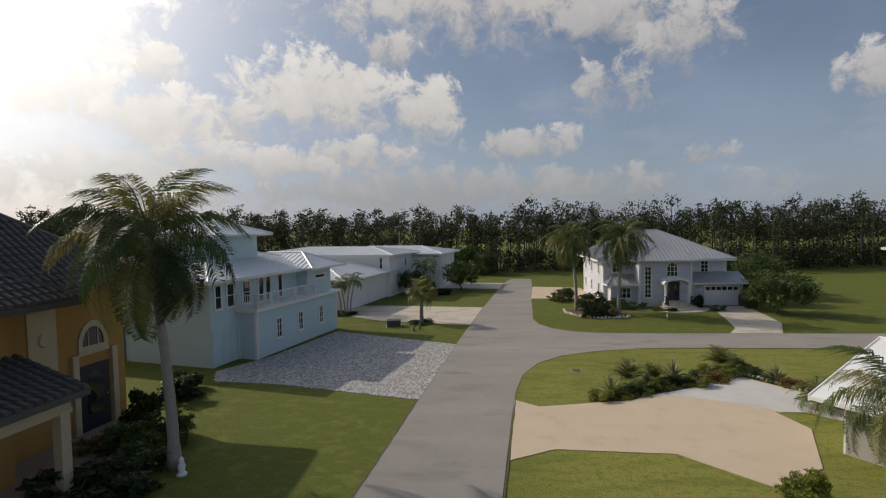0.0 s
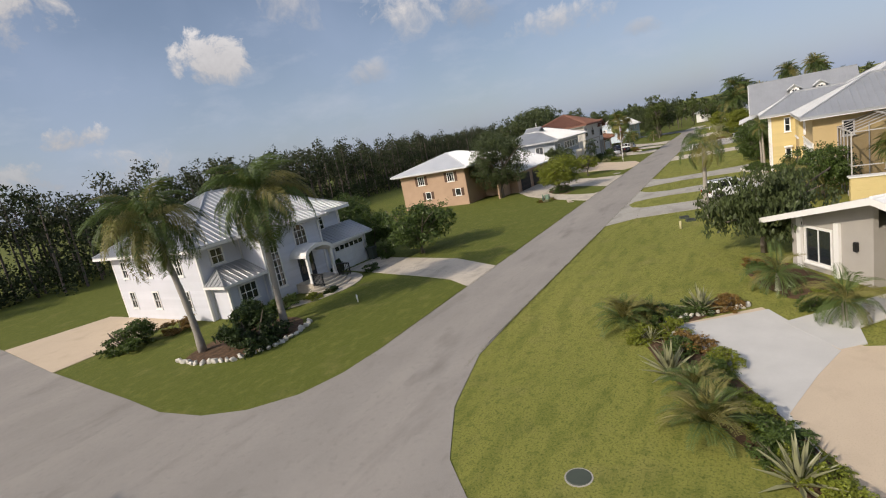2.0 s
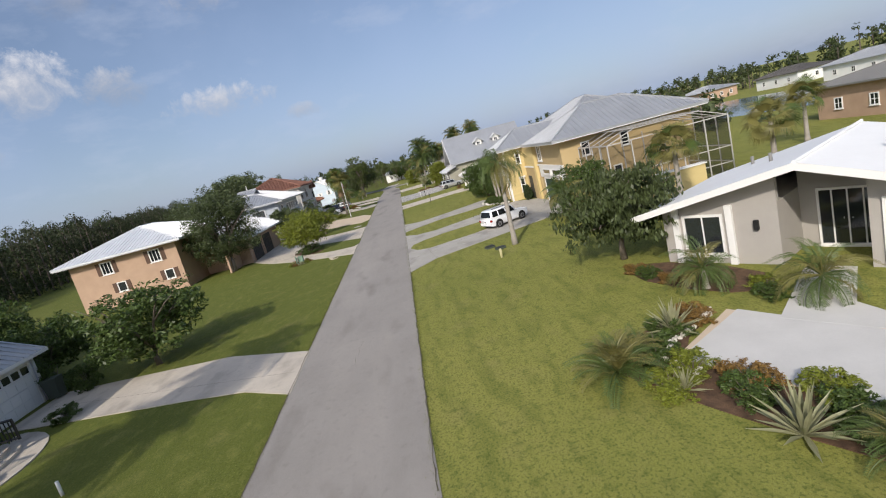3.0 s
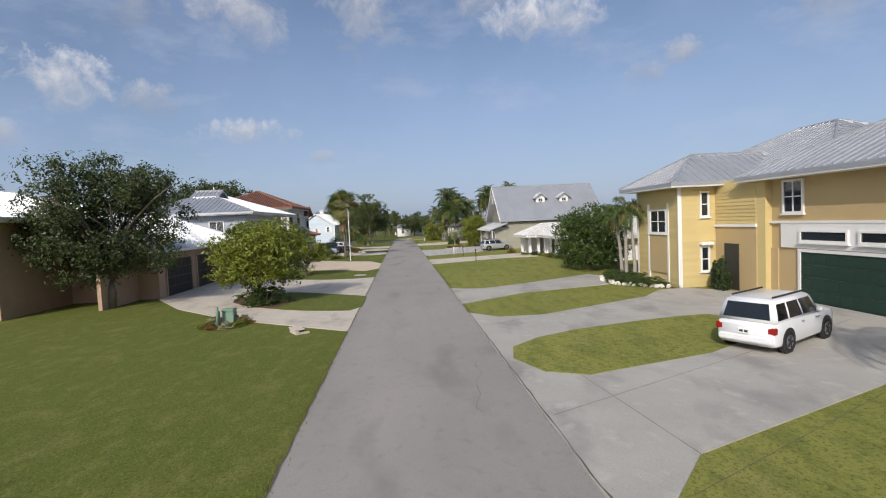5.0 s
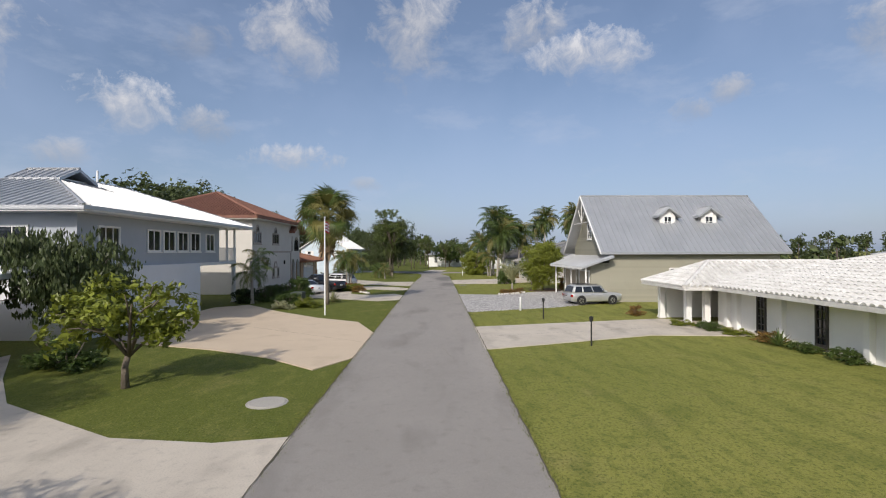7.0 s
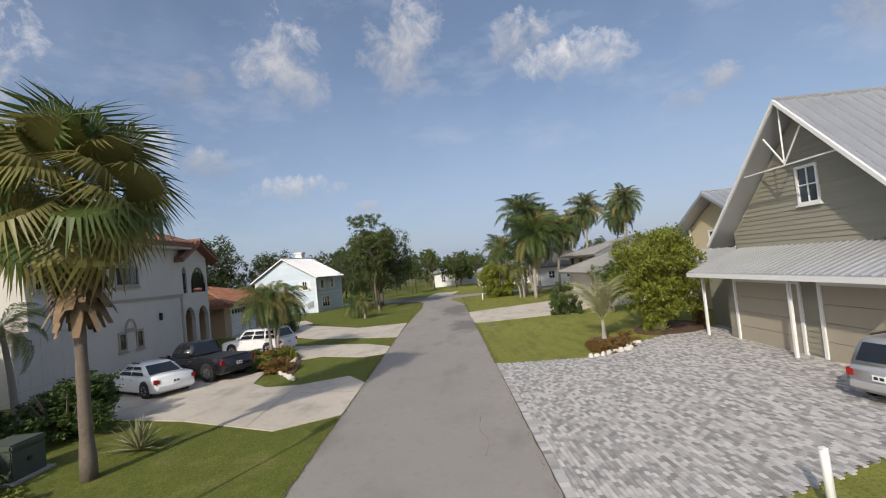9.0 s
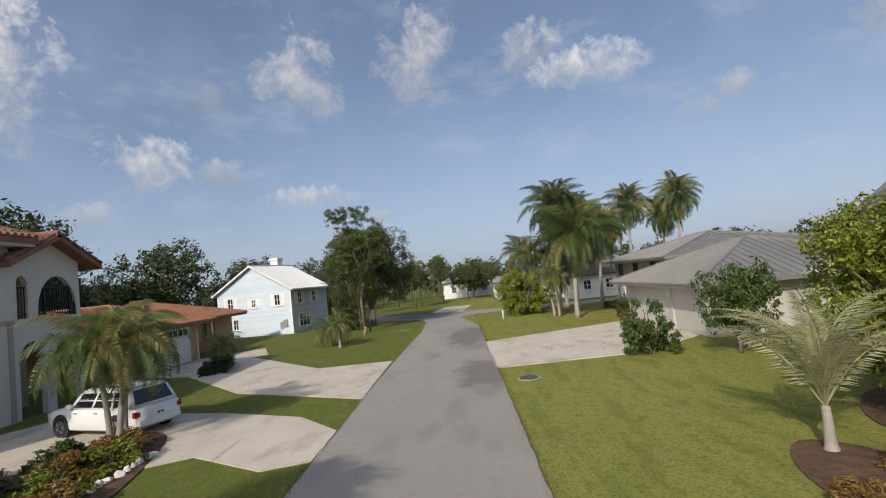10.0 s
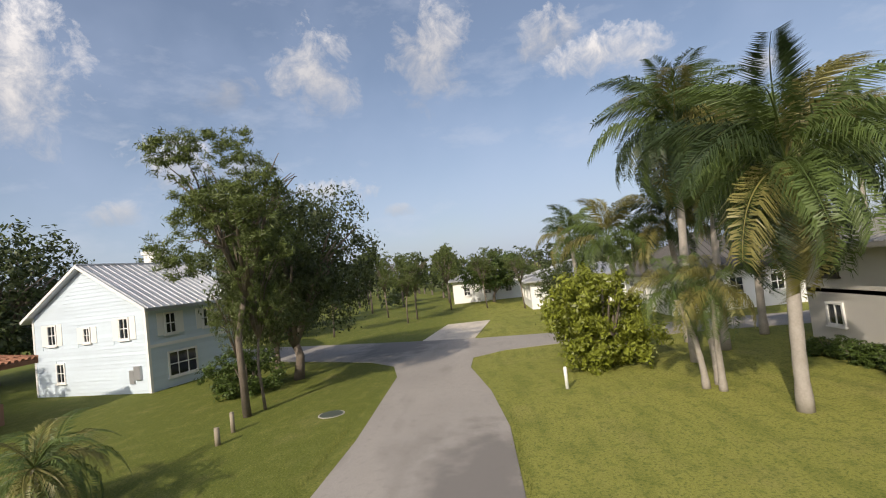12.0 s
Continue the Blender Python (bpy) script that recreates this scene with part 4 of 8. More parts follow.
drive([(-12, 14.5), (-8.6, 12.8), (-10, 8), (-4.5, 6), (-6, -14), (-20, -14), (-20, 16), (-13.8, 17)], material("brick_pavers", (0.34, 0.26, 0.21), 0.9, var=0.3, scale=2, fine=14, bump=0.5, dark=(0.2, 0.15, 0.12)), "reddish brick paver court", z=0.02, name="court")
drive([(88.2, 31.05), (100.8, 31.05), (100.3, 27.7), (101.6, 26), (104, 22.5), (104.5, 20.4), (93.5, 20.4), (91.5, 23.6), (90.6, 25)], SOIL_DARK, "bedding of the grey paver drive", z=0.012, name="paver_bed")


# ---- houses ----
def pillar(parent, x, y, z0, z1, w, mat):
    return part("column", boxes((x - w / 2, x + w / 2, y - w / 2, y + w / 2, z0, z1), (x - w * .65, x + w * .65, y - w * .65, y + w * .65, z0, z0 + 0.12), (x - w * .65, x + w * .65, y - w * .65, y + w * .65, z1 - 0.12, z1)), mat, parent)


def railing(parent, x0, y0, x1, y1, z, h, mat, step=0.13):
    bm = bmesh.new()
    a, b = Vector((x0, y0, 0)), Vector((x1, y1, 0))
    n = max(2, int((b - a).length / step))
    for k in range(n + 1):
        p = a.lerp(b, k / n)
        r = 0.035 if k % 10 == 0 or k == n else 0.014
        bm_box(bm, p.x - r, p.x + r, p.y - r, p.y + r, z, z + h)
    d = 0.03
    bm_box(bm, min(x0, x1) - d, max(x0, x1) + d, min(y0, y1) - d, max(y0, y1) + d, z + h, z + h + 0.05)
    bm_box(bm, min(x0, x1) - d * .7, max(x0, x1) + d * .7, min(y0, y1) - d * .7, max(y0, y1) + d * .7, z + 0.06, z + 0.1)
    return part("railing", bm, mat, parent)


def blue_house():
    h = thing("house", "pale aqua two-storey house with a white metal hip roof and cupola", "house", -14.1, 23.9, 0, -13)
    h.scale = (1.13, 1.13, 1.0)
    wall = material("aqua_stucco", (0.54, 0.67, 0.70), 0.75, var=0.06, scale=0.5, fine=25, bump=0.15, stain=0.06)
    walls(h, -13, 0, 1.2, 12.9, 0, 5.7, wall)
    walls(h, 0, 1.3, 3.4, 12.9, 0, 3.3, wall, "lower_wall", corner=TRIM)
    part("ledge", boxes((-0.02, 1.6, 3.1, 13.2, 3.3, 3.5)), TRIM, h)
    walls(h, 0, 0.9, 9.6, 12.8, 3.5, 5.6, wall, "upper_bay")
    roof(h, hip_faces(-14, 0.9, 0.2, 13.9, 5.75, 2.0), METAL_ROOF_WHITE)
    roof(h, hip_faces(-6, 1.8, 8.9, 13.7, 5.75, 1.15), METAL_ROOF_WHITE, name="bay_roof")
    fascia(h, -13.9, 0.8, 0.3, 13.8, 5.7, TRIM)
    walls(h, -6.4, -2.4, 4.4, 8.4, 6.4, 8.6, wall, "cupola_wall")
    roof(h, hip_faces(-7.2, -1.6, 3.6, 9.2, 8.6, 1.15), METAL_ROOF_WHITE, name="cupola_roof")
    railing(h, 1.5, 3.3, 1.5, 9.6, 3.5, 0.95, TRIM)
    railing(h, 0.05, 3.3, 1.5, 3.3, 3.5, 0.95, TRIM)
    for u, w in ((1.8, .6), (2.8, .7), (4.2, .8)):
        window(h, "E", 0.0, u, 3.7, w, 1.65, 1, 2)
    for u in (5.6, 6.3, 7.6):
        window(h, "E", 0.0, u, 3.6, .6, 1.85, 1, 1)
    window(h, "E", 0.9, 11.2, 4.7, 1.4, .4, 1, 1)
    for u in (5.6, 8.0, 10.6):
        window(h, "E", 1.3, u, 1.0, .62, 1.5, 2, 3)
    garage_door(h, "E", 0.0, 2.3, 1.9, 2.3, wall, trim=wall)
    part("downpipe", boxes((1.3, 1.4, 3.42, 3.52, 0, 3.2)), TRIM, h)
    # flat panel in darkened wall colour, painting the shade of an alcove
    part("alcove", boxes((-9.5, -6.5, 1.15, 1.22, 0, 2.4)), material("alcove_shade_tone", (0.12, 0.17, 0.19), 0.8), h)
    return h


def white_house():
    h = thing("house", "white two-storey house with low white metal roofs and garage wing", "house", -11.2, 46.2, 0, -12)
    walls(h, -16, 0, 0, 11.5, 0, 3.2, WHITE)
    roof(h, hip_faces(-17, 0.7, -0.8, 14.5, 3.3, 1.75), METAL_ROOF_WHITE)
    walls(h, -18, 0.5, 11.5, 20, 0, 5.4, WHITE, "upper_wall")
    roof(h, hip_faces(-19, 1.3, 10.7, 20.8, 5.45, 0.8), METAL_ROOF_WHITE, name="upper_roof")
    fascia(h, -18.9, 1.2, 10.8, 20.7, 5.4, TRIM)
    walls(h, -12, 4.5, 20, 28, 0, 5.0, WHITE, "far_wall")
    roof(h, hip_faces(-13, 5.3, 19.2, 28.8, 5.1, 0.9), METAL_ROOF_WHITE, name="far_roof")
    window(h, "S", 11.5, -0.7, 3.6, .5, 1.5, 1, 2)
    window(h, "S", 0.0, -1.4, 1.2, .9, 1.2, 2, 2)
    window(h, "E", 0.5, 17, 3.6, .7, 1.1, 1, 2)
    for u in (22, 25):
        window(h, "E", 4.5, u, 1.0, .9, 1.4, 2, 2)
    garage_door(h, "E", 0.0, 3.4, 5.0, 2.4, WHITE)
    return h


def corner_house():
    h = thing("house", "pale lilac two-storey house with grey metal roof and arched porch", "house", 17.0, 49.0, 0, 0)
    wall = siding("lilac_siding", (0.60, 0.61, 0.66))
    iron = material("black_iron", (0.02, 0.02, 0.02), 0.5)
    walls(h, 0, 13.0, 2.2, 13, 0, 4.9, wall, corner=TRIM)
    walls(h, 3.2, 8.6, 0, 2.2, 0, 4.9, wall, "bay_wall", corner=TRIM)
    roof(h, hip_faces(-0.8, 13.8, 1.4, 13.8, 4.95, 3.1), METAL_ROOF)
    roof(h, hip_faces(2.6, 9.2, -0.7, 7.5, 4.95, 1.5), METAL_ROOF, name="bay_roof")
    fascia(h, -0.8, 13.8, 1.4, 13.8, 4.9, TRIM)
    # low hipped bay beside the tall one
    walls(h, 0.4, 3.2, 0.5, 2.2, 0, 2.35, wall, "low_bay_wall", corner=TRIM)
    roof(h, [[(-0.1, 0.0, 2.35), (3.2, 0.0, 2.35), (3.2, 2.2, 3.3), (1.1, 2.2, 3.3)], [(-0.1, 2.2, 2.35), (-0.1, 0.0, 2.35), (1.1, 2.2, 3.3)]], METAL_ROOF, name="low_bay_roof")
    part("fascia", boxes((-0.12, 3.2, -0.03, 0.0, 2.17, 2.33), (-0.13, -0.1, 0.0, 2.2, 2.17, 2.33)), TRIM, h)
    window(h, "S", 0.5, 1.8, 0.8, 1.4, 1.2, 3, 2)
    # garage wing with its own low roof
    walls(h, 9.0, 14.0, 0.6, 2.2, 0, 2.5, wall, "garage_wall", corner=TRIM)
    roof(h, [[(8.6, 0, 2.5), (14.4, 0, 2.5), (14.4, 2.25, 3.5), (8.6, 2.25, 3.5)]], METAL_ROOF, name="garage_roof")
    part("fascia", boxes((8.6, 14.4, -0.03, 0.0, 2.32, 2.48)), TRIM, h)
    garage_door(h, "S", 0.6, 11.9, 3.4, 2.1, WHITE, True)
    window(h, "S", 0.0, 6.6, 2.75, 1.2, 2.0, 3, 4, arch=True)
    window(h, "S", 0.0, 4.1, 0.9, .75, 3.4, 2, 7)
    window(h, "S", 2.2, 10.8, 3.4, .9, 1.3, 2, 3)
    window(h, "S", 2.2, 1.4, 3.45, 1.0, 1.1, 2, 2)
    for u in (4.4, 8.2, 11.4):
        window(h, "W", 0.0, u, 3.1, .8, 1.3, 2, 2)
        window(h, "W", 0.0, u, 0.8, .8, 1.3, 2, 2)
    for x, y in ((8.5, -0.06), (3.3, -0.06), (13.05, 2.14)):
        part("downpipe", boxes((x - .045, x + .045, y - .04, y + .05, 0, 4.75)), TRIM, h)
    lap = board_paint("lilac_boards", (0.60, 0.61, 0.66))
    boards(h, "W", 0.0, 2.3, 12.9, 0.1, 4.7, lap, .2)
    boards(h, "S", 2.2, 9.2, 12.9, 3.5, 4.7, lap, .2)
    # porch: arched hood on columns, double door and curved steps
    front_door(h, "S", 0.0, 6.22, .72, 2.0, material("dark_door", (0.03, 0.035, 0.045), 0.4, var=0.1), 0.65)
    front_door(h, "S", 0.0, 6.98, .72, 2.0, bpy.data.materials["dark_door"], 0.65)
    part("porch_floor", boxes((5.2, 8.0, -1.7, 0, 0, 0.65)), CONCRETE, h)
    for x in (5.45, 7.75):
        pillar(h, x, -1.45, 0.65, 2.55, 0.2, TRIM)
    bm = bmesh.new()
    outer, inner = [(6.6 - 1.4 * math.cos(math.pi * k / 12), 2.5 + 0.75 * math.sin(math.pi * k / 12)) for k in range(13)], [(6.6 - 1.15 * math.cos(math.pi * k / 12), 2.5 + 0.5 * math.sin(math.pi * k / 12)) for k in range(13)]
    for a, b, c, d in zip(outer, outer[1:], inner[1:], inner):
        slab_uz(bm, [a, b, c, d], -1.65, 0.0)
    part("porch_hood", bm, TRIM, h, "white arched porch hood")["kind"] = "stuff"
    for k in range(4):
        part("step", prism([(6.6 + (1.2 + .32 * (3 - k)) * math.cos(a), -1.6 - (.25 + .32 * (3 - k)) * math.sin(a)) for a in [math.pi * i / 10 for i in range(11)]], 0, 0.16 * (k + 1)), CONCRETE, h)
    boards(h, "S", 0.0, 3.3, 8.5, 0.1, 4.7, lap, .2)
    for q in (-1, 1):
        railing(h, 6.6 + q * 1.25, -1.7, 6.6 + q * 1.35, -2.7, 0.5, 0.8, iron)
    return h


def tan_house():
    h = thing("house", "tan two-storey house with weathered walls and a pale metal hip roof", "house", 58.6, 48.4, 0, 0)
    wall = material("tan_stucco", (0.46, 0.32, 0.22), 0.85, var=0.18, scale=0.8, fine=18, bump=0.25, dark=(0.33, 0.22, 0.15), stain=0.25)
    walls(h, -1.5, 12, 5, 15.5, 0, 5.0, wall)
    roof(h, hip_faces(-2.5, 13, 4, 16.5, 5.05, 2.0), METAL_ROOF_WHITE)
    fascia(h, -2.4, 12.9, 4.1, 16.4, 5.0, TRIM)
    brown = material("brown_shutter", (0.10, 0.055, 0.035), 0.7, var=0.15)
    for u in (7.2, 12):
        window(h, "W", -1.5, u, 3.3, 1.1, 1.25, 3, 1, shutters=brown)
        window(h, "W", -1.5, u - 0.8, 1.3, .9, 1.0, 1, 1, shutters=brown)
    # garage wing
    walls(h, 3.8, 17, 0, 6, 0, 2.9, wall, "garage_wall")
    roof(h, hip_faces(3.0, 17.8, -0.8, 9.5, 2.95, 2.5), METAL_ROOF_WHITE, name="garage_roof")
    roof(h, hip_faces(9.0, 18.4, -1.0, 9.0, 3.0, 2.3), METAL_ROOF_WHITE, name="gable_roof")
    dk = material("dark_garage", (0.035, 0.028, 0.024), 0.6, var=0.1)
    garage_door(h, "S", 0.0, 6.6, 3.6, 2.3, dk, trim=wall)
    garage_door(h, "S", 0.0, 11.2, 3.6, 2.3, dk, trim=wall)
    window(h, "W", 3.8, 3, 1.2, .9, 1.0, 1, 1, shutters=brown)
    part("yard_wall", boxes((0.1, 3.8, 1.2, 1.4, 0, 1.9)), wall, h)
    return h


def greyblue_house():
    h = thing("house", "grey-blue two-storey house with long window row and metal roof", "house", 79.0, 47.8, 0, 0)
    wall = material("greyblue_stucco", (0.40, 0.43, 0.47), 0.8, var=0.07, scale=0.5, fine=20, bump=0.15, stain=0.08)
    walls(h, 0, 10.2, 0, 10.5, 0, 3.05, material("lower_white", (0.72, 0.74, 0.76), 0.8, var=0.06, scale=0.4, stain=0.08))
    walls(h, 0, 13.5, 0.3, 10.5, 3.05, 5.6, wall, "upper_wall")
    roof(h, hip_faces(-1.0, 17.2, -0.7, 11.5, 5.65, 2.2), METAL_ROOF)
    fascia(h, -0.9, 17.1, -0.6, 11.4, 5.6, TRIM)
    part("balcony_floor", boxes((10.2, 16.4, 0.3, 8, 2.85, 3.05)), TRIM, h)
    railing(h, 13.5, 0.35, 16.4, 0.35, 3.05, 0.95, TRIM)
    for x in (13.6, 15.0, 16.35):
        pillar(h, x, 0.4, 3.05, 5.5, 0.12, TRIM)
    for x in (10.6, 16.3):
        pillar(h, x, 0.45, 0, 2.85, 0.22, TRIM)
    part("back_wall", boxes((10.2, 16.4, 7.5, 7.7, 0, 5.5)), wall, h)
    window(h, "S", 0.3, 2.0, 3.6, 1.5, 1.35, 3, 1)
    for u in (5.6, 7.1, 8.6, 10.1):
        window(h, "S", 0.3, u, 3.75, 1.25, 1.2, 2, 1)
    window(h, "S", 0.3, 12.1, 3.75, 1.2, 1.2, 2, 1)
    window(h, "W", 0.0, 3.0, 3.6, 1.4, 1.3, 2, 1)
    # small ridge vent gable with a white trim
    part("vent_gable", prism([(4.4, 4.3), (6.2, 4.3), (6.2, 6.4), (4.4, 6.4)], 7.0, 7.55), TRIM, h)
    roof(h, gable_faces(3.9, 6.7, 4.0, 6.8, 7.5, 0.65, "y"), METAL_ROOF, name="vent_roof")
    bm = bmesh.new()
    tube(bm, [(11.0, 7, 6.8), (11.0, 7, 9.0)], [0.06, 0.06], 8)
    part("vent_pipe", bm, TRIM, h)
    return h


def villa():
    h = thing("house", "cream two-storey villa with red barrel-tile roof and arched balcony", "house", 101.6, 49.2, 0, 0)
    h.scale = (1, 1, 1.4)
    wall = material("cream_stucco", (0.58, 0.55, 0.50), 0.85, var=0.08, scale=0.6, fine=22, bump=0.2, stain=0.1)
    tile = material("red_tile", (0.25, 0.125, 0.085), 0.8, var=0.3, scale=1.5, fine=10, dark=(0.14, 0.06, 0.045), stain=0.2)
    taupe = material("taupe_trim", (0.36, 0.32, 0.275), 0.8, var=0.1, scale=1.0, fine=14)
    # loggia walls darker than the stucco: the arcade's shade is in the colour
    shade = material("loggia_shade_tone", (0.30, 0.25, 0.20), 0.85, var=0.1)
    walls(h, 0, 11.4, 0, 11, 0, 4.9, wall)
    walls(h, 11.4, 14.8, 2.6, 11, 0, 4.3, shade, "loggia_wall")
    roof(h, hip_faces(-0.7, 12.0, -0.7, 11.7, 4.95, 1.9), tile, 0.3, "barrel")
    roof(h, gable_faces(10.8, 15.5, -0.6, 9.5, 4.3, .85, "y"), tile, 0.3, "barrel", name="loggia_roof")
    gable_wall(h, "S", 0.0, 11.4, 14.8, 4.4, .62, wall)
    fascia(h, -0.6, 11.9, -0.6, 11.6, 4.9, wall)
    # loggia: two storeys of arches
    for z0, z1 in ((0, 2.25), (2.65, 4.1)):
        bm = bmesh.new()
        for a, b in ((11.4, 13.05), (13.05, 14.8)) if z0 == 0 else ((11.4, 12.35), (12.35, 14.8)):
            pts = arch_points(a + .25, b - .2, z0, z1 - .15, 10)
            slab_uz(bm, [(a, z0), (a + .25, z0), (a + .25, z1 - .9), (a, z1 - .9)], -0.25, 0)
            slab_uz(bm, [(b - .2, z0), (b, z0), (b, z1 - .9), (b - .2, z1 - .9)], -0.25, 0)
            up = pts[2:]
            for p, q in zip(up, up[1:]):
                slab_uz(bm, [(p[0], p[1]), (q[0], q[1]), (q[0], z1 + .3), (p[0], z1 + .3)], -0.25, 0)
            slab_uz(bm, [(a, z1 - .9), (a + .25, z1 - .9), (a + .25, z1 + .3), (a, z1 + .3)], -0.25, 0)
            slab_uz(bm, [(b - .2, z1 - .9), (b, z1 - .9), (b, z1 + .3), (b - .2, z1 + .3)], -0.25, 0)
        part("arcade_front", on_wall(bm, "S", 0.0), wall, h)["kind"] = "stuff"
    part("balcony_floor", boxes((11.4, 14.8, 0.02, 2.6, 2.45, 2.75)), wall, h)
    railing(h, 11.7, 0.1, 14.6, 0.1, 2.75, 0.85, material("black_iron", (0.02, 0.02, 0.02), 0.5))
    part("band", boxes((-0.05, 11.45, -0.06, 0, 2.62, 2.74)), taupe, h)
    part("corner_trim", boxes((11.2, 11.4, -0.05, 0, 0, 2.6)), taupe, h)
    for u, z in ((6.2, 3.2), (1.2, 3.2)):
        window(h, "S", 0.0, u, z, 1.9, .8, 3, 1, mat=taupe)
        window(h, "S", 0.0, u, z + 0.76, .8, .48, 2, 1, arch=True, mat=taupe)
    window(h, "S", 0.0, 5.5, .85, .62, .72, 1, 1, mat=taupe)
    window(h, "S", 0.0, 6.9, .85, .62, .72, 1, 1, mat=taupe)
    part("blind_panel", boxes((5.85, 6.55, -0.03, 0, .85, 1.57)), wall, h)
    window(h, "S", 0.0, 6.2, 1.58, .9, .44, 1, 1, arch=True, mat=taupe, glass=wall)
    garage_door(h, "S", 0.0, 1.0, 3.4, 2.0, wall, trim=wall)
    for u in (3.6, 8.9):
        lb = boxes((u - .08, u + .08, 0, 0.14, 1.75, 2.05), bevel=0.02)
        part("wall_lamp", on_wall(lb, "S", 0.0), material("black_iron", (0.02, 0.02, 0.02), 0.5), h)
    return h


def orange_roof_house():
    h = thing("house", "single-storey peach ranch house with an orange barrel-tile roof", "house", 121.0, 50.3, 0, 0)
    h.scale = (1, 1, 1.12)
    wall = material("peach_stucco", (0.55, 0.38, 0.24), 0.85, var=0.08, scale=0.6, fine=22, bump=0.2, stain=0.1)
    tile = material("orange_tile", (0.35, 0.165, 0.095), 0.8, var=0.4, scale=1.5, fine=10, dark=(0.19, 0.085, 0.05), stain=0.25)
    walls(h, 0, 6.9, 0, 10, 0, 2.25, wall)
    walls(h, 6.9, 16.4, 2.0, 12, 0, 2.25, wall, "rear_wall")
    roof(h, hip_faces(-0.8, 8.0, -0.9, 12, 2.3, 1.35), tile, 0.3, "barrel")
    roof(h, hip_faces(6.0, 17.3, 1.0, 12.8, 2.3, 1.45), tile, 0.3, "barrel", name="rear_roof")
    garage_door(h, "E", 6.9, 1.0, 1.9, 2.0, WHITE, True)
    garage_door(h, "S", 0.0, 3.5, 4.6, 2.05, WHITE, True)
    for u in (10.5, 11.7, 12.9):
        window(h, "S", 2.0, u, .9, .7, 1.1, 1, 1, mat=wall)
    part("plinth", boxes((6.95, 16.45, 1.92, 2.0, 0, 0.8)), material("terracotta_paint", (0.36, 0.20, 0.13), 0.85, var=0.1), h)
    return h


def blue_gable_house():
    h = thing("house", "pale blue two-storey clapboard house with white shutters and a chimney", "house", 141.3, 48.3, 0, -15)
    wall = siding("pale_blue_siding", (0.56, 0.65, 0.72), 0.2)
    lap = board_paint("pale_blue_boards", (0.58, 0.67, 0.74))
    L, D, E, R = 6.4, 8.4, 4.45, 2.35
    walls(h, 0, L, 0, D, 0, E, wall, corner=TRIM)
    gable_wall(h, "W", 0.0, 0, D, E, R, wall)
    gable_wall(h, "E", L, 0, D, E, R, wall)
    roof(h, gable_faces(-0.35, L + .35, -0.45, D + .45, E - .22, R + .3, "x"), METAL_ROOF)
    for q in (0, 1):
        bm = bmesh.new()
        slab_uz(bm, [(-0.45 if q == 0 else D + .45, E - .36), (D / 2, E + R - .06), (D / 2, E + R + .1), (-0.45 if q == 0 else D + .45, E - .2)], -0.02, 0.03)
        part("bargeboard", on_wall(bm, "W", -0.37), TRIM, h)
    for u in (1.5, 4.2, 6.9):
        window(h, "W", 0.0, u, 2.75, .72 if u != 4.2 else .55, 1.15 if u != 4.2 else .85, 2, 2, shutters=TRIM)
    for u in (1.4, 3.9):
        window(h, "S", 0.0, u, 2.75, .75, 1.15, 2, 2, shutters=TRIM)
    window(h, "S", 0.0, 2.0, .5, 1.9, 1.35, 3, 2)
    window(h, "W", 0.0, 6.4, .7, .7, 1.1, 2, 2)
    part("belt", boxes((0.0, L, -0.05, 0.0, 2.2, 2.36)), TRIM, h)
    part("meter_box", boxes((-0.16, 0, .5, .95, .7, 1.4), (-0.1, 0, 1.0, 1.35, .5, 1.2), bevel=.02), METAL_ROOF, h, "grey meter box")
    boards(h, "W", 0.0, 0.05, D - .05, 0.15, E + R - .2, lap, .2, (E, R))
    boards(h, "S", 0.0, 0.05, L - .05, 0.15, E - .3, lap, .2)
    part("chimney", boxes((4.6, 5.4, 4.4, 5.3, 4.5, 7.75), (4.5, 5.5, 4.3, 5.4, 7.55, 7.75)), TRIM, h)
    return h


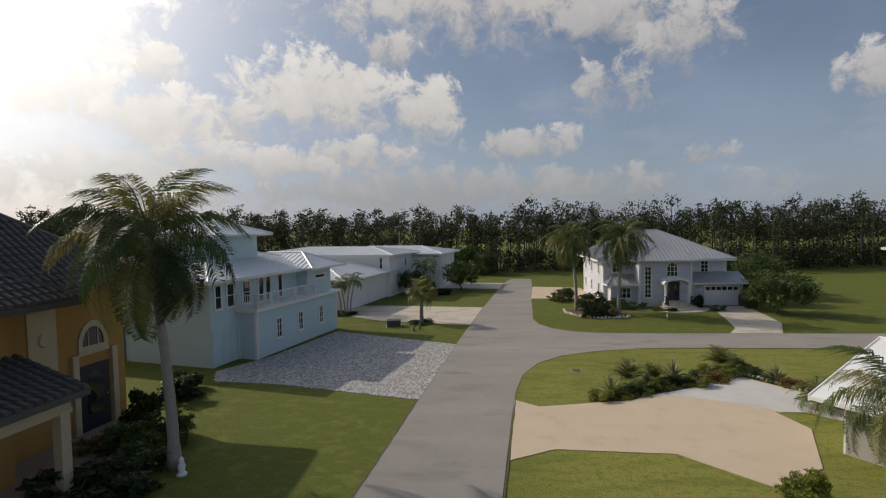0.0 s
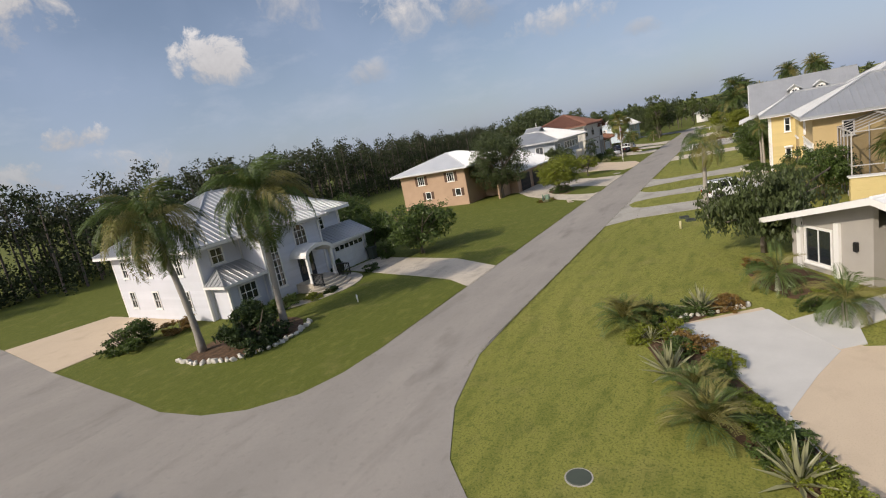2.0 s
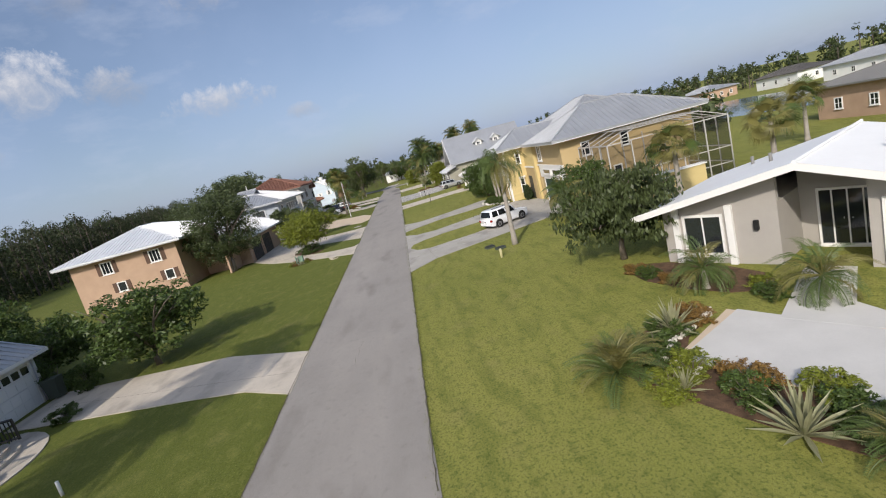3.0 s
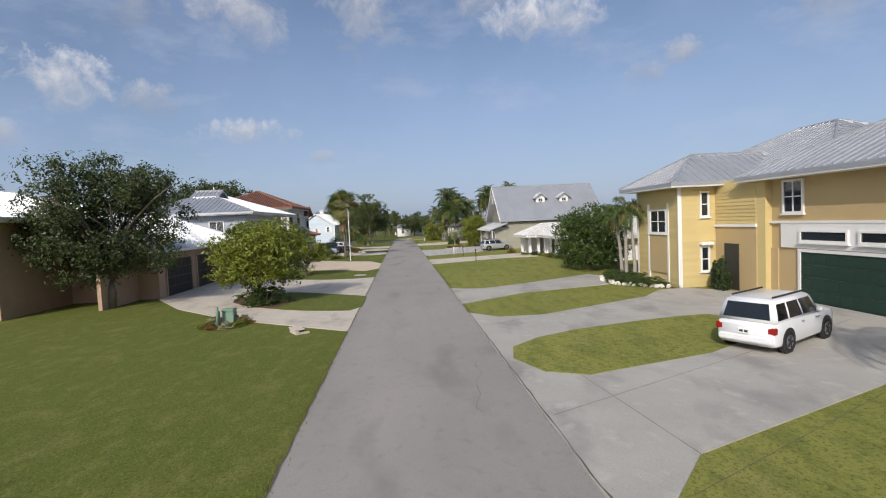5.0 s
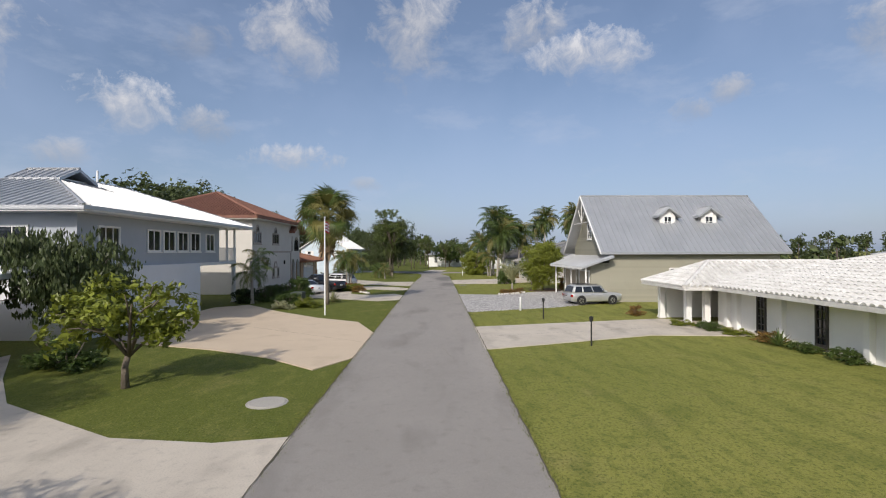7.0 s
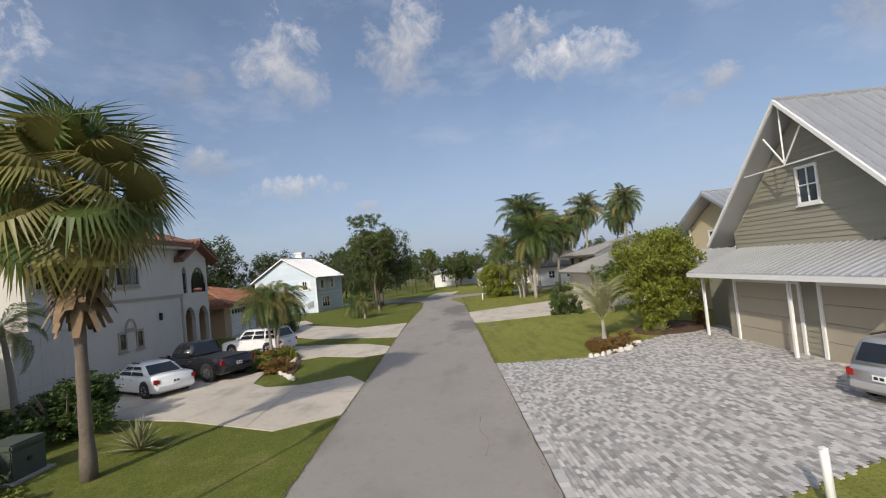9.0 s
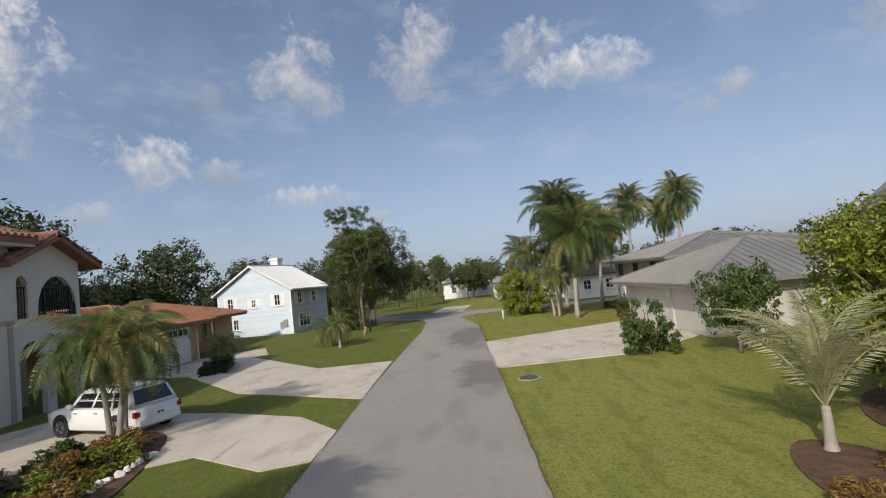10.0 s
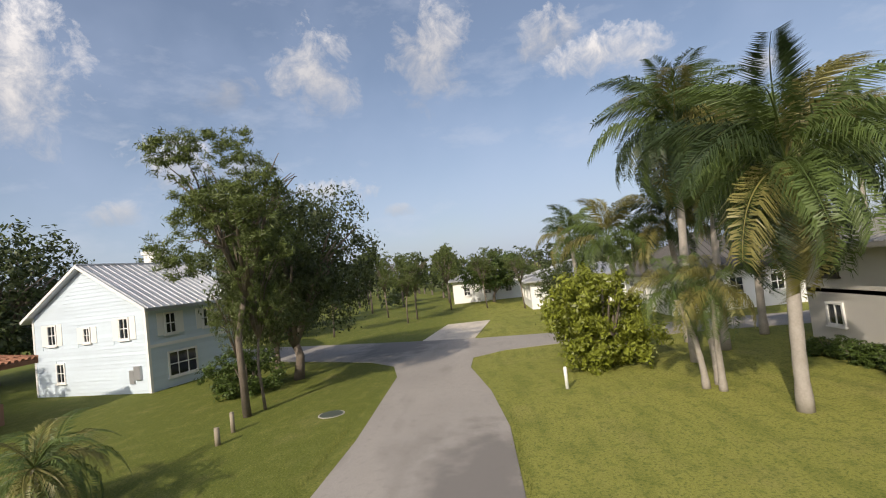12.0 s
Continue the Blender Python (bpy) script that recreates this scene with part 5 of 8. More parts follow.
def grey_ranch():
    """Low house with a broad white gable roof beside the wide cream drive."""
    h = thing("house", "low grey stucco house with a broad white gable roof", "house", 21.1, 18.2, 0, 33)
    h.scale = (1, 1, 1.08)
    wall = material("grey_stucco", (0.40, 0.375, 0.34), 0.85, var=0.08, scale=0.6, fine=22, bump=0.25, stain=0.1)
    rf = material("white_membrane", (0.82, 0.82, 0.80), 0.6, var=0.05, scale=0.4, fine=8, stain=0.06)
    walls(h, 0.9, 5.0, -7.0, -0.9, 0, 2.1, wall)
    walls(h, -1.5, 0.9, -7.0, -3.0, 0, 2.3, wall, "entry_wall")
    walls(h, -5.0, -1.5, -7.0, -0.9, 0, 2.1, wall, "garage_wall")
    for wall_y, pts in ((-0.9, [(0.9, 2.1), (5.0, 2.1), (0.9, 3.05)]), (-3.0, [(-1.5, 2.2), (0.9, 2.2), (0.9, 3.05), (0.0, 3.25), (-1.5, 2.92)]), (-0.9, [(-5.0, 2.1), (-1.5, 2.1), (-1.5, 2.92)])):
        bm = bmesh.new()
        slab_uz(bm, pts, -0.2, 0)
        part("gable", on_wall(bm, "N", wall_y), wall, h)
    roof(h, gable_faces(-5.8, 5.8, -7.7, 0.0, 2.0, 1.4, "y"), rf, 50)
    for x0 in (-5.8, 5.8):
        b2 = bmesh.new()
        slab_uz(b2, [(x0, 1.8), (0, 3.2), (0, 3.43), (x0, 2.03)], -0.03, 0.03)
        part("bargeboard", on_wall(b2, "N", 0.0), TRIM, h)
        part("gutter", boxes((x0 - 0.06 if x0 < 0 else x0 - 0.04, x0 + 0.04 if x0 < 0 else x0 + 0.06, -7.7, 0, 1.86, 1.98)), TRIM, h)
    window(h, "N", -0.9, 3.45, .3, 1.5, 1.5, 2, 1)
    window(h, "N", -3.0, -0.5, .04, 1.75, 1.95, 4, 1, frame_w=.07)
    for u in (-0.62, -0.38):
        bm = bmesh.new()
        tube(bm, [(u, .07, .95), (u, .11, .98), (u, .07, 1.01)], [.015, .02, .015], 6)
        part("handle", on_wall(bm, "N", -3.0), METAL_ROOF, h)
    b4 = bmesh.new()
    slab_uz(b4, [(-5.0, 2.1), (5.0, 2.1), (0, 3.2)], -0.2, 0)
    part("gable", on_wall(b4, "S", -7.0), wall, h)
    garage_door(h, "N", -0.9, -3.4, 2.9, 1.95, WHITE, True)
    for x in (2.45, 4.45):
        part("pilaster", boxes((x - .12, x + .12, -0.96, -0.78, 0, 2.1)), TRIM, h)
    for x, y in ((2.0, -4), (3.4, -6), (-1.6, -3.4), (-2.2, -5.6), (-3.4, -4.6)):
        b3 = bmesh.new()
        z = 3.4 - 1.4 * abs(x) / 5.8
        tube(b3, [(x, y, z - 0.1), (x, y, z + 0.3)], [0.07, 0.07], 8)
        part("vent_pipe", b3, METAL_ROOF_DARK, h)
    lm = boxes((1.5, 1.66, 0, 0.14, 1.2, 1.55), bevel=0.02)
    part("wall_lamp", on_wall(lm, "N", -0.9), material("black_iron", (0.02, 0.02, 0.02), 0.5), h)
    return h


def yellow_house():
    h = thing("house", "yellow two-storey lap-sided house with a grey metal hip roof and garage", "house", 55.0, 19.8, 0, 0)
    wall = siding("yellow_siding", (0.58, 0.46, 0.205))
    stucco = material("yellow_stucco", (0.50, 0.375, 0.19), 0.85, var=0.06, scale=0.6, fine=22, stain=0.06)
    walls(h, 0, 4.3, -14, 0, 0, 5.2, wall, corner=TRIM)
    roof(h, hip_faces(-0.7, 5.0, -9, 0.8, 5.25, 1.6), METAL_ROOF)
    fascia(h, -0.65, 4.95, -8.9, 0.75, 5.2, TRIM)
    walls(h, -3.4, 0, -14, -1.9, 0, 5.2, wall, "link_wall")
    walls(h, 0, 9.0, -16, -5.5, 0, 5.2, stucco, "rear_wall")
    roof(h, hip_faces(-5.5, 10.0, -16, -3.0, 5.2, 3.1), METAL_ROOF, name="main_roof")
    walls(h, -10.4, -2.9, -13, -2.2, 0, 5.2, stucco, "garage_wall")
    roof(h, hip_faces(-11.3, -2.1, -14, -1.4, 5.25, 2.2), METAL_ROOF, name="garage_roof")
    fascia(h, -11.25, -2.15, -13.9, -1.45, 5.2, TRIM)
    part("white_band", boxes((-10.42, -4.0, -2.21, -2.12, 2.15, 3.15)), TRIM, h)
    part("belt", boxes((-10.43, -2.88, -2.22, -2.1, 3.15, 3.25), (-2.9, 0.0, -1.9, -1.8, 3.0, 3.14)), TRIM, h)
    garage_door(h, "N", -2.2, -7.4, 4.8, 2.0, material("green_garage", (0.016, 0.045, 0.032), 0.5, var=0.1))
    for u in (-8.7, -6.1):
        window(h, "N", -2.12, u, 2.4, 2.2, .5, 1, 1)
    window(h, "N", -2.2, -4.6, 3.55, 1.1, 1.4, 2, 2)
    for z in (3.5, 0.75):
        window(h, "W", 0.0, -1.3, z, .5, 1.3, 1, 2)
    window(h, "N", 0.0, 2.0, 2.7, 1.7, 1.3, 2, 2)
    OPENINGS[h.name, "N", 0.0].append((0.93, 3.07, 0.2, 4.3))
    part("panel", boxes((1.1, 2.9, 0.0, 0.05, 0.6, 2.55)), stucco, h)
    for x in (1.0, 3.0):
        part("pilaster", boxes((x - .07, x + .07, 0.0, .07, 0.2, 4.3)), TRIM, h)
    part("window_hood", boxes((-0.32, 0.0, -1.62, -0.98, 2.1, 2.26), bevel=.02), TRIM, h)
    lap = board_paint("yellow_boards", (0.58, 0.46, 0.205))
    boards(h, "W", 0.0, -1.88, -0.1, 0.1, 5.0, lap)
    boards(h, "N", 0.0, 0.1, 4.2, 0.1, 5.0, lap)
    boards(h, "N", -1.9, -2.85, -0.05, 3.15, 5.0, lap)
    part("stucco_panel", boxes((-2.88, -0.04, -1.9, -1.87, 0, 3.0)), stucco, h)
    part("screen_door", boxes((-1.75, -0.75, -1.9, -1.83, 0, 2.2)), material("dark_screen", (0.04, 0.04, 0.035), 0.6), h)
    part("side_door", boxes((-3.8, -3.1, -2.22, -2.14, 0, 2.1)), stucco, h)
    bm = bmesh.new()
    tube(bm, [(-0.05, 0.07, 0.1), (-0.05, 0.07, 4.9), (-0.4, 0.4, 5.15)], [0.05, 0.05, 0.05], 6)
    part("downpipe", bm, TRIM, h)
    walls(h, -16.7, -16.2, -9.6, -3.4, 0, 1.5, wall, "low_wall")
    part("wall_cap", boxes((-16.78, -16.12, -9.7, -3.3, 1.5, 1.58)), TRIM, h)
    window(h, "W", -16.7, -6.6, 0.2, .9, 1.1, 1, 1, mat=METAL_ROOF)
    for u in (-4.2, -7.4):
        window(h, "W", -10.4, u, 3.5, .7, 1.1, 1, 2)
        window(h, "W", -10.4, u + .9, 0.9, .7, 1.3, 1, 2)
    return h


def pool_cage():
    c = thing("pool_cage", "tall screened pool enclosure with a white aluminium frame", "pool cage", 39.2, 7.6, 0, 0)
    screen = bpy.data.materials.new("insect_screen")
    screen.use_nodes = True
    n, l = nodes_of(screen.node_tree)
    o, mx, tr, df = n.new("ShaderNodeOutputMaterial"), n.new("ShaderNodeMixShader"), n.new("ShaderNodeBsdfTransparent"), n.new("ShaderNodeBsdfDiffuse")
    df.inputs[0].default_value = (0.03, 0.03, 0.03, 1)
    mx.inputs[0].default_value = 0.35
    l.new(tr.outputs[0], mx.inputs[1])
    l.new(df.outputs[0], mx.inputs[2])
    l.new(mx.outputs[0], o.inputs[0])
    W, D, H, T = 5.3, 8.6, 4.2, 4.9
    alu = material("cage_aluminium", (0.48, 0.46, 0.43), 0.5, var=0.08)
    for k in range(5):
        x = W * k / 4
        for y in (0, D):
            part("post", boxes((x - 0.035, x + 0.035, y - 0.035, y + 0.035, 0, H)), alu, c)
        bm = bmesh.new()
        for (ya, za), (yb, zb) in zip(((0, H), (2, T), (D - 2, T)), ((2, T), (D - 2, T), (D, H))):
            tube(bm, [(x, ya, za), (x, yb, zb)], [0.035, 0.035], 4)
        part("rafter", bm, alu, c)
    for y, z in ((0, H), (D, H), (2, T), (D - 2, T), (0, 2.1), (D, 2.1), (0, 1.0), (D, 1.0)):
        part("beam", boxes((0, W, y - .04, y + .04, z - .04, z + .04)), alu, c)
    for z in (1.0, 2.1, H):
        part("beam", boxes((-.03, .03, 0, D, z - .03, z + .03)), alu, c)
    for x in (0, W):
        for y in (1.7, 3.4, 5.1, 6.9):
            part("post", boxes((x - 0.035, x + 0.035, y - 0.035, y + 0.035, 0, H)), alu, c)
    def quad(*p):
        bm = bmesh.new()
        bm.faces.new([bm.verts.new(q) for q in p])
        return bm
    for p in (((0, 0, 0), (W, 0, 0), (W, 0, H), (0, 0, H)), ((0, D, 0), (W, D, 0), (W, D, H), (0, D, H)), ((0, 0, H), (W, 0, H), (W, 2, T), (0, 2, T)), ((0, 2, T), (W, 2, T), (W, D - 2, T), (0, D - 2, T)), ((0, D, H), (W, D, H), (W, D - 2, T), (0, D - 2, T)), ((0, 0, 0), (0, D, 0), (0, D, H), (0, 0, H))):
        part("screen", quad(*p), screen, c, "dark see-through insect mesh")
    return c


def tile_ranch():
    h = thing("house", "white ranch house with a white barrel-tile hip roof and open carport", "house", 70.5, 18.6, 0, 0)
    tile = material("white_tile", (0.70, 0.69, 0.66), 0.75, var=0.2, scale=1.5, fine=9, dark=(0.36, 0.34, 0.31), stain=0.3)
    walls(h, 0, 12.4, -11, 0, 0, 1.95, WHITE)
    roof(h, hip_faces(-0.9, 13.4, -12, 1.1, 2.0, 1.75), tile, 0.3, "barrel")
    roof(h, hip_faces(11.0, 16.0, -9, 2.4, 1.98, 1.15), tile, 0.3, "barrel", name="carport_roof")
    fascia(h, -0.85, 13.35, -11.9, 1.05, 1.96, TRIM, 0.12)
    # back wall coloured dark for the shade inside the carport
    part("carport_back", boxes((12.4, 15.2, -8, -7.8, 0, 1.9)), material("carport_shade_tone", (0.22, 0.19, 0.16), 0.9, var=0.1), h)
    part("carport_side", boxes((15.0, 15.2, -8, 1.4, 0, 1.9)), WHITE, h)
    for x, y in ((12.5, 1.5), (15.0, 1.7), (12.4, 0.6)):
        pillar(h, x, y, 0, 1.9, 0.28, WHITE)
    for u in (9.0, 5.6):
        window(h, "N", 0.0, u, .15, .6, 1.7, 2, 5, mat=material("dark_frame", (0.05, 0.045, 0.04), 0.5))
    for u in (10.6, 11.4, 7.6, 3.5):
        part("pilaster", boxes((u - .12, u + .12, 0, .22, 0, 1.9)), WHITE, h)
    return h


def gable_house():
    h = thing("house", "olive-grey lap-sided house with steep metal gable roof and dormers", "house", 93.9, 20.3, 0, 0)
    wall = siding("olive_siding", (0.30, 0.285, 0.22), 0.17)
    walls(h, 0, 9.0, -12.6, 0, 0, 4.0, wall)
    gable_wall(h, "N", 0.0, 0, 9.0, 4.0, 4.0, wall)
    gable_wall(h, "S", -12.6, 0, 9.0, 4.0, 4.0, wall)
    roof(h, gable_faces(-0.6, 9.6, -13.1, 0.8, 3.65, 4.6, "y"), METAL_ROOF, 0.42)
    for s in (0, 1):
        bm = bmesh.new()
        a, b, m = (-0.62, 3.5), (4.5, 8.12), (9.62, 3.5)
        p = a if s == 0 else m
        slab_uz(bm, [p, b, (b[0], b[1] + 0.16), (p[0], p[1] + 0.16)], -0.04, 0.04)
        part("bargeboard", on_wall(bm, "N", 0.82), TRIM, h)
    # open truss in the gable peak
    bm = bmesh.new()
    for a, b in (((2.3, 6.05), (6.7, 6.05)), ((4.5, 6.05), (4.5, 8.0)), ((4.5, 6.1), (3.6, 7.15)), ((4.5, 6.1), (5.4, 7.15))):
        tube(bm, [(a[0], 0.7, a[1]), (b[0], 0.7, b[1])], [.03, .03], 4)
    part("truss", bm, TRIM, h, "white timber truss in the gable")
    window(h, "N", 0.0, 4.5, 4.7, 1.0, 1.3, 2, 2)
    window(h, "W", 0.0, -5.0, 1.6, 1.2, .9, 2, 1)
    window(h, "W", 0.0, -10, 1.6, 1.2, .9, 2, 1)
    # lean-to roof over the garage doors
    walls(h, 9.0, 11.4, -1.6, 0.0, 0, 2.7, wall, "garage_wall")
    roof(h, [[(8.7, 2.3, 2.6), (-0.9, 2.3, 2.6), (-0.9, -0.05, 3.4), (8.7, -0.05, 3.4)]], METAL_ROOF, 0.3, name="porch_roof")
    tan = material("tan_garage", (0.40, 0.35, 0.27), 0.6, var=0.06)
    walls(h, 0.0, 7.6, 0.0, 1.35, 0, 2.85, wall, "garage_front")
    for u, w in ((5.3, 3.3), (1.5, 2.4)):
        garage_door(h, "N", 1.35, u, w, 2.2, tan, flat=True)
    part("fascia", boxes((-0.9, 8.7, 2.3, 2.34, 2.42, 2.58)), TRIM, h)
    for x in (8.3, 3.3, -0.6):
        part("post", boxes((x - .045, x + .045, 1.86, 1.95, 0, 2.55)), TRIM, h)
    front_door(h, "N", 0.0, 8.3, .8, 2.1, material("dark_door", (0.03, 0.035, 0.045), 0.4, var=0.1))
    lap = board_paint("olive_boards", (0.30, 0.285, 0.22))
    boards(h, "N", 1.35, 0.02, 7.58, 0.1, 2.6, lap)
    boards(h, "N", 0.0, 0.05, 8.95, 3.4, 7.8, lap, .17, (4.0, 4.0))
    boards(h, "W", 0.0, -12.5, -0.05, 0.1, 3.75, lap)
    # dormers on the west slope
    for y in (-5.2, -8.4):
        walls(h, 1.9, 4.4, y - .6, y + .6, 5.2, 6.5, TRIM, "dormer_wall")
        roof(h, gable_faces(1.5, 5.0, y - .95, y + .95, 6.45, .7, "x"), METAL_ROOF, name="dormer_roof")
        gable_wall(h, "W", 1.9, y - .6, y + .6, 6.5, .5, TRIM)
        window(h, "W", 1.9, y, 5.5, .7, .95, 2, 2)
    # second gabled part further along
    tanw = siding("tan_siding", (0.52, 0.44, 0.28), 0.17)
    walls(h, 11.0, 17.5, -12, -2.4, 0, 4.6, tanw, "east_wall", corner=TRIM)
    roof(h, gable_faces(10.4, 18.1, -12.6, -1.6, 4.5, 1.9, "y"), METAL_ROOF, name="east_roof")
    gable_wall(h, "N", -2.4, 11.0, 17.5, 4.6, 1.6, tanw)
    window(h, "N", -2.4, 14.2, 3.2, 2.4, 1.2, 3, 1)
    roof(h, [[(19, -0.4, 2.6), (11.6, -0.4, 2.6), (11.6, -2.5, 3.4), (19, -2.5, 3.4)]], METAL_ROOF, 0.3, name="entry_roof")
    return h


def grey_hip_house():
    h = thing("house", "pale grey two-storey house with dark grey metal hip roofs", "house", 116.6, 21.2, 0, 0)
    wall = material("pale_grey_stucco", (0.52, 0.50, 0.46), 0.85, var=0.06, scale=0.6, fine=22, stain=0.08)
    walls(h, 0, 10.2, -9, 0.3, 0, 2.35, wall)
    roof(h, hip_faces(-0.8, 11.2, -10, 1.1, 2.4, 1.95), METAL_ROOF_DARK)
    fascia(h, -0.75, 11.15, -9.9, 1.05, 2.36, TRIM, 0.14)
    walls(h, 10.2, 22.0, -13, -2.8, 0, 3.65, wall, "tall_wall")
    roof(h, hip_faces(9.3, 23.0, -14, -1.9, 3.7, 1.5), METAL_ROOF_DARK, name="tall_roof")
    fascia(h, 9.35, 22.95, -13.9, -1.95, 3.66, TRIM, 0.14)
    garage_door(h, "N", 0.3, 6.2, 5.0, 2.05, wall, trim=wall)
    for u in (13.5, 17, 20.5):
        window(h, "N", -2.8, u, 2.45, .9, .95, 2, 1, mat=material("dark_frame", (0.05, 0.045, 0.04), 0.5))
        window(h, "N", -2.8, u, .6, .9, .9, 2, 1)
    part("band", boxes((10.2, 22.03, -2.86, -2.8, 1.85, 2.0)), TRIM, h)
    return h


def orange_house():
    h = thing("house", "ochre stucco villa with a dark grey tile roof and arched entry", "house", -13.8, 17.6, 0, -6)
    h.scale = (1, 1, 1.42)
    wall = material("ochre_stucco", (0.44, 0.245, 0.075), 0.85, var=0.1, scale=0.8, fine=22, bump=0.25, stain=0.12)
    tile = material("slate_tile", (0.115, 0.105, 0.10), 0.7, var=0.3, scale=1.5, fine=10, dark=(0.06, 0.055, 0.05))
    cream = material("cream_trim", (0.55, 0.45, 0.30), 0.7, var=0.08)
    walls(h, -14, 0, -6.5, 0, 0, 4.6, wall)
    roof(h, hip_faces(-15, 0.9, -7.5, 0.9, 4.65, 2.3), tile, 0.32, "barrel")
    walls(h, -14, 1.6, -16, -6.5, 0, 4.4, wall, "near_wall")
    roof(h, hip_faces(-15, 2.6, -17, -4.4, 4.5, 2.6), tile, 0.32, "barrel", name="near_roof")
    window(h, "E", 0.0, -1.7, 2.5, 1.5, 1.0, 3, 1, arch=True, mat=cream, frame_w=0.2)
    front_door(h, "E", 0.0, -1.7, 1.5, 2.1, material("dark_door", (0.03, 0.035, 0.045), 0.4, var=0.1))
    for u in (-2.7, -0.7):
        part("pilaster", boxes((0, 0.18, u - .14, u + .14, 0, 2.5)), cream, h)
    part("panel", boxes((0.0, 0.05, -4.6, -3.4, 2.2, 4.1)), cream, h, "cream wall panel with a round ornament")
    bm = bmesh.new()
    tube(bm, [(0.05, -4.0, 3.2), (0.11, -4.0, 3.2)], [.22, .18], 14)
    part("ornament", bm, cream, h)
    window(h, "E", 1.6, -8.0, 2.6, 1.4, 1.6, 2, 2, mat=cream)
    # arched porch hood
    part("porch", boxes((1.6, 4.2, -10.5, -6.6, 2.0, 2.6)), cream, h)
    roof(h, [[(4.6, -10.9, 2.5), (4.6, -6.2, 2.5), (1.6, -6.2, 3.2), (1.6, -10.9, 3.2)]], tile, 0.32, "barrel", name="porch_roof")
    for y in (-10.3, -6.8):
        pillar(h, 4.0, y, 0, 2.1, 0.35, cream)
    return h


for build in (blue_house, white_house, corner_house, tan_house, greyblue_house, villa, orange_roof_house, blue_gable_house, grey_ranch, yellow_house, tile_ranch, gable_house, grey_hip_house, orange_house):
    build()
pool_cage()


# ---- trees and palms ----
palm("royal_palm", "tall royal palm with pale leaning trunk beside the ochre house", -7.9, 12.4, 7.6, "royal", 30, 1.4, .17, (-0.9, 0.4), 1, 1.3, -70, 75)
palm("cabbage_palm", "young cabbage palm with a rough trunk in a mulch ring", -2.1, 40.2, 2.9, "fan", 20, .95, .17, (0.1, 0), 2, 0, -40, 80)
for k, (x, y, hh, lx, ly) in enumerate(((-10.6, 44.6, 3.2, -.6, .2), (-10.3, 44.3, 3.5, .5, -.2), (-10.8, 44.0, 3.0, -.2, -.6), (-10.1, 44.8, 3.3, .4, .5))):
    palm("clump_palm", "slender multi-stemmed palm with drooping leaves beside the white garage", x, y, hh, "coconut", 9, .5, .07, (lx, ly), 20 + k, .3, -40, 60, group="clump palms")
palm("coconut_palm", "coconut palm with a thin leaning trunk in a stone-edged bed", 13.2, 46.6, 7.2, "coconut", 32, 1.1, .15, (-0.6, 0.3), 3, 0, -62, 82)
palm("coconut_palm", "coconut palm with hanging yellowish leaves in a stone-edged bed", 16.8, 44.2, 7.5, "coconut", 34, 1.15, .15, (0.3, -0.2), 4, 0, -65, 82)
shrub("round_bush", "dense dark green rounded bush in the stone-edged bed", 14.3, 43.7, 3.4, 3.0, L_DARK, 1, count=5200, size=.045)
tree("shade_tree", "spreading green shade tree casting a long shadow", 31.7, 44.4, 4.2, "mid", 1.15, seed=0)
tree("oak", "tall dense dark oak beside the tan house", 59.5, 49.6, 8.2, "fine_oak", .96, seed=1)
tree("yellow_tree", "low broad yellow-green tree over a clipped bush", 58.2, 41.3, 4.3, "light", 1.06, seed=0)
shrub("clipped_bush", "clipped dark green bush under the yellow-green tree", 57.6, 40.9, 2.7, 1.35, L_MID, 0, count=5200, size=.035)
tree("small_tree", "small thin tree with pale bark on the lawn island", 71.6, 41.4, 3.1, "small", 1.1, seed=1)
tree("dark_tree", "dense dark ornamental tree beside the garage", 76.6, 46.6, 4.6, "weeping", .95, seed=1)
shrub("green_bush", "low rounded green bush beside the garage drive", 73.9, 44.7, 2.2, 1.4, L_MID, 1)
tree("weeping_tree", "weeping grey-green tree with a pale forked trunk", 27.8, 21.2, 4.3, "weeping", 1.15, seed=0)
palm("foxtail_palm", "tall slim palm with drooping feathery leaves beside the driveway", 36.6, 24.2, 4.8, "coconut", 13, .75, .13, (0.2, -.1), 7, .5, -60, 55)
tree("big_bush", "huge rounded dark green glossy bush on the lawn", 65.3, 20.4, 4.7, "dark", 1.05, seed=0)
for k, (x, y, hh, lx) in enumerate(((58.8, 20.3, 3.6, .3), (59.5, 20.5, 3.9, -.3), (60.3, 20.4, 3.5, .5))):
    palm("house_palm", "slim palm with a pale trunk close to the yellow house", x, y, hh, "coconut", 10, .5, .09, (lx, .1), 30 + k, .35, -50, 60, group="palms by the yellow house")
palm("fan_palm", "tall fan palm with a skirt of dead brown leaves", 93.0, 40.7, 6.3, "fan", 44, 1.32, .115, (0.1, 0), 8, 0, -60, 88, skirt=300, trunk_mat=BARK)
shrub("red_bush", "rounded green and reddish bush beside the fan palm", 96.6, 44.0, 3.2, 2.3, L_MID, 2, count=5200, size=.04)
for k, (x, y, lx, ly) in enumerate(((108.2, 42.1, -.4, 0), (108.5, 41.9, .5, .1), (108.0, 41.7, .1, -.4))):
    palm("christmas_palm", "cluster palm with arching green leaves in a croton bed", x, y, 2.6, "coconut", 17, .66, .07, (lx, ly), 40 + k, .4, -50, 65, group="cluster palms")
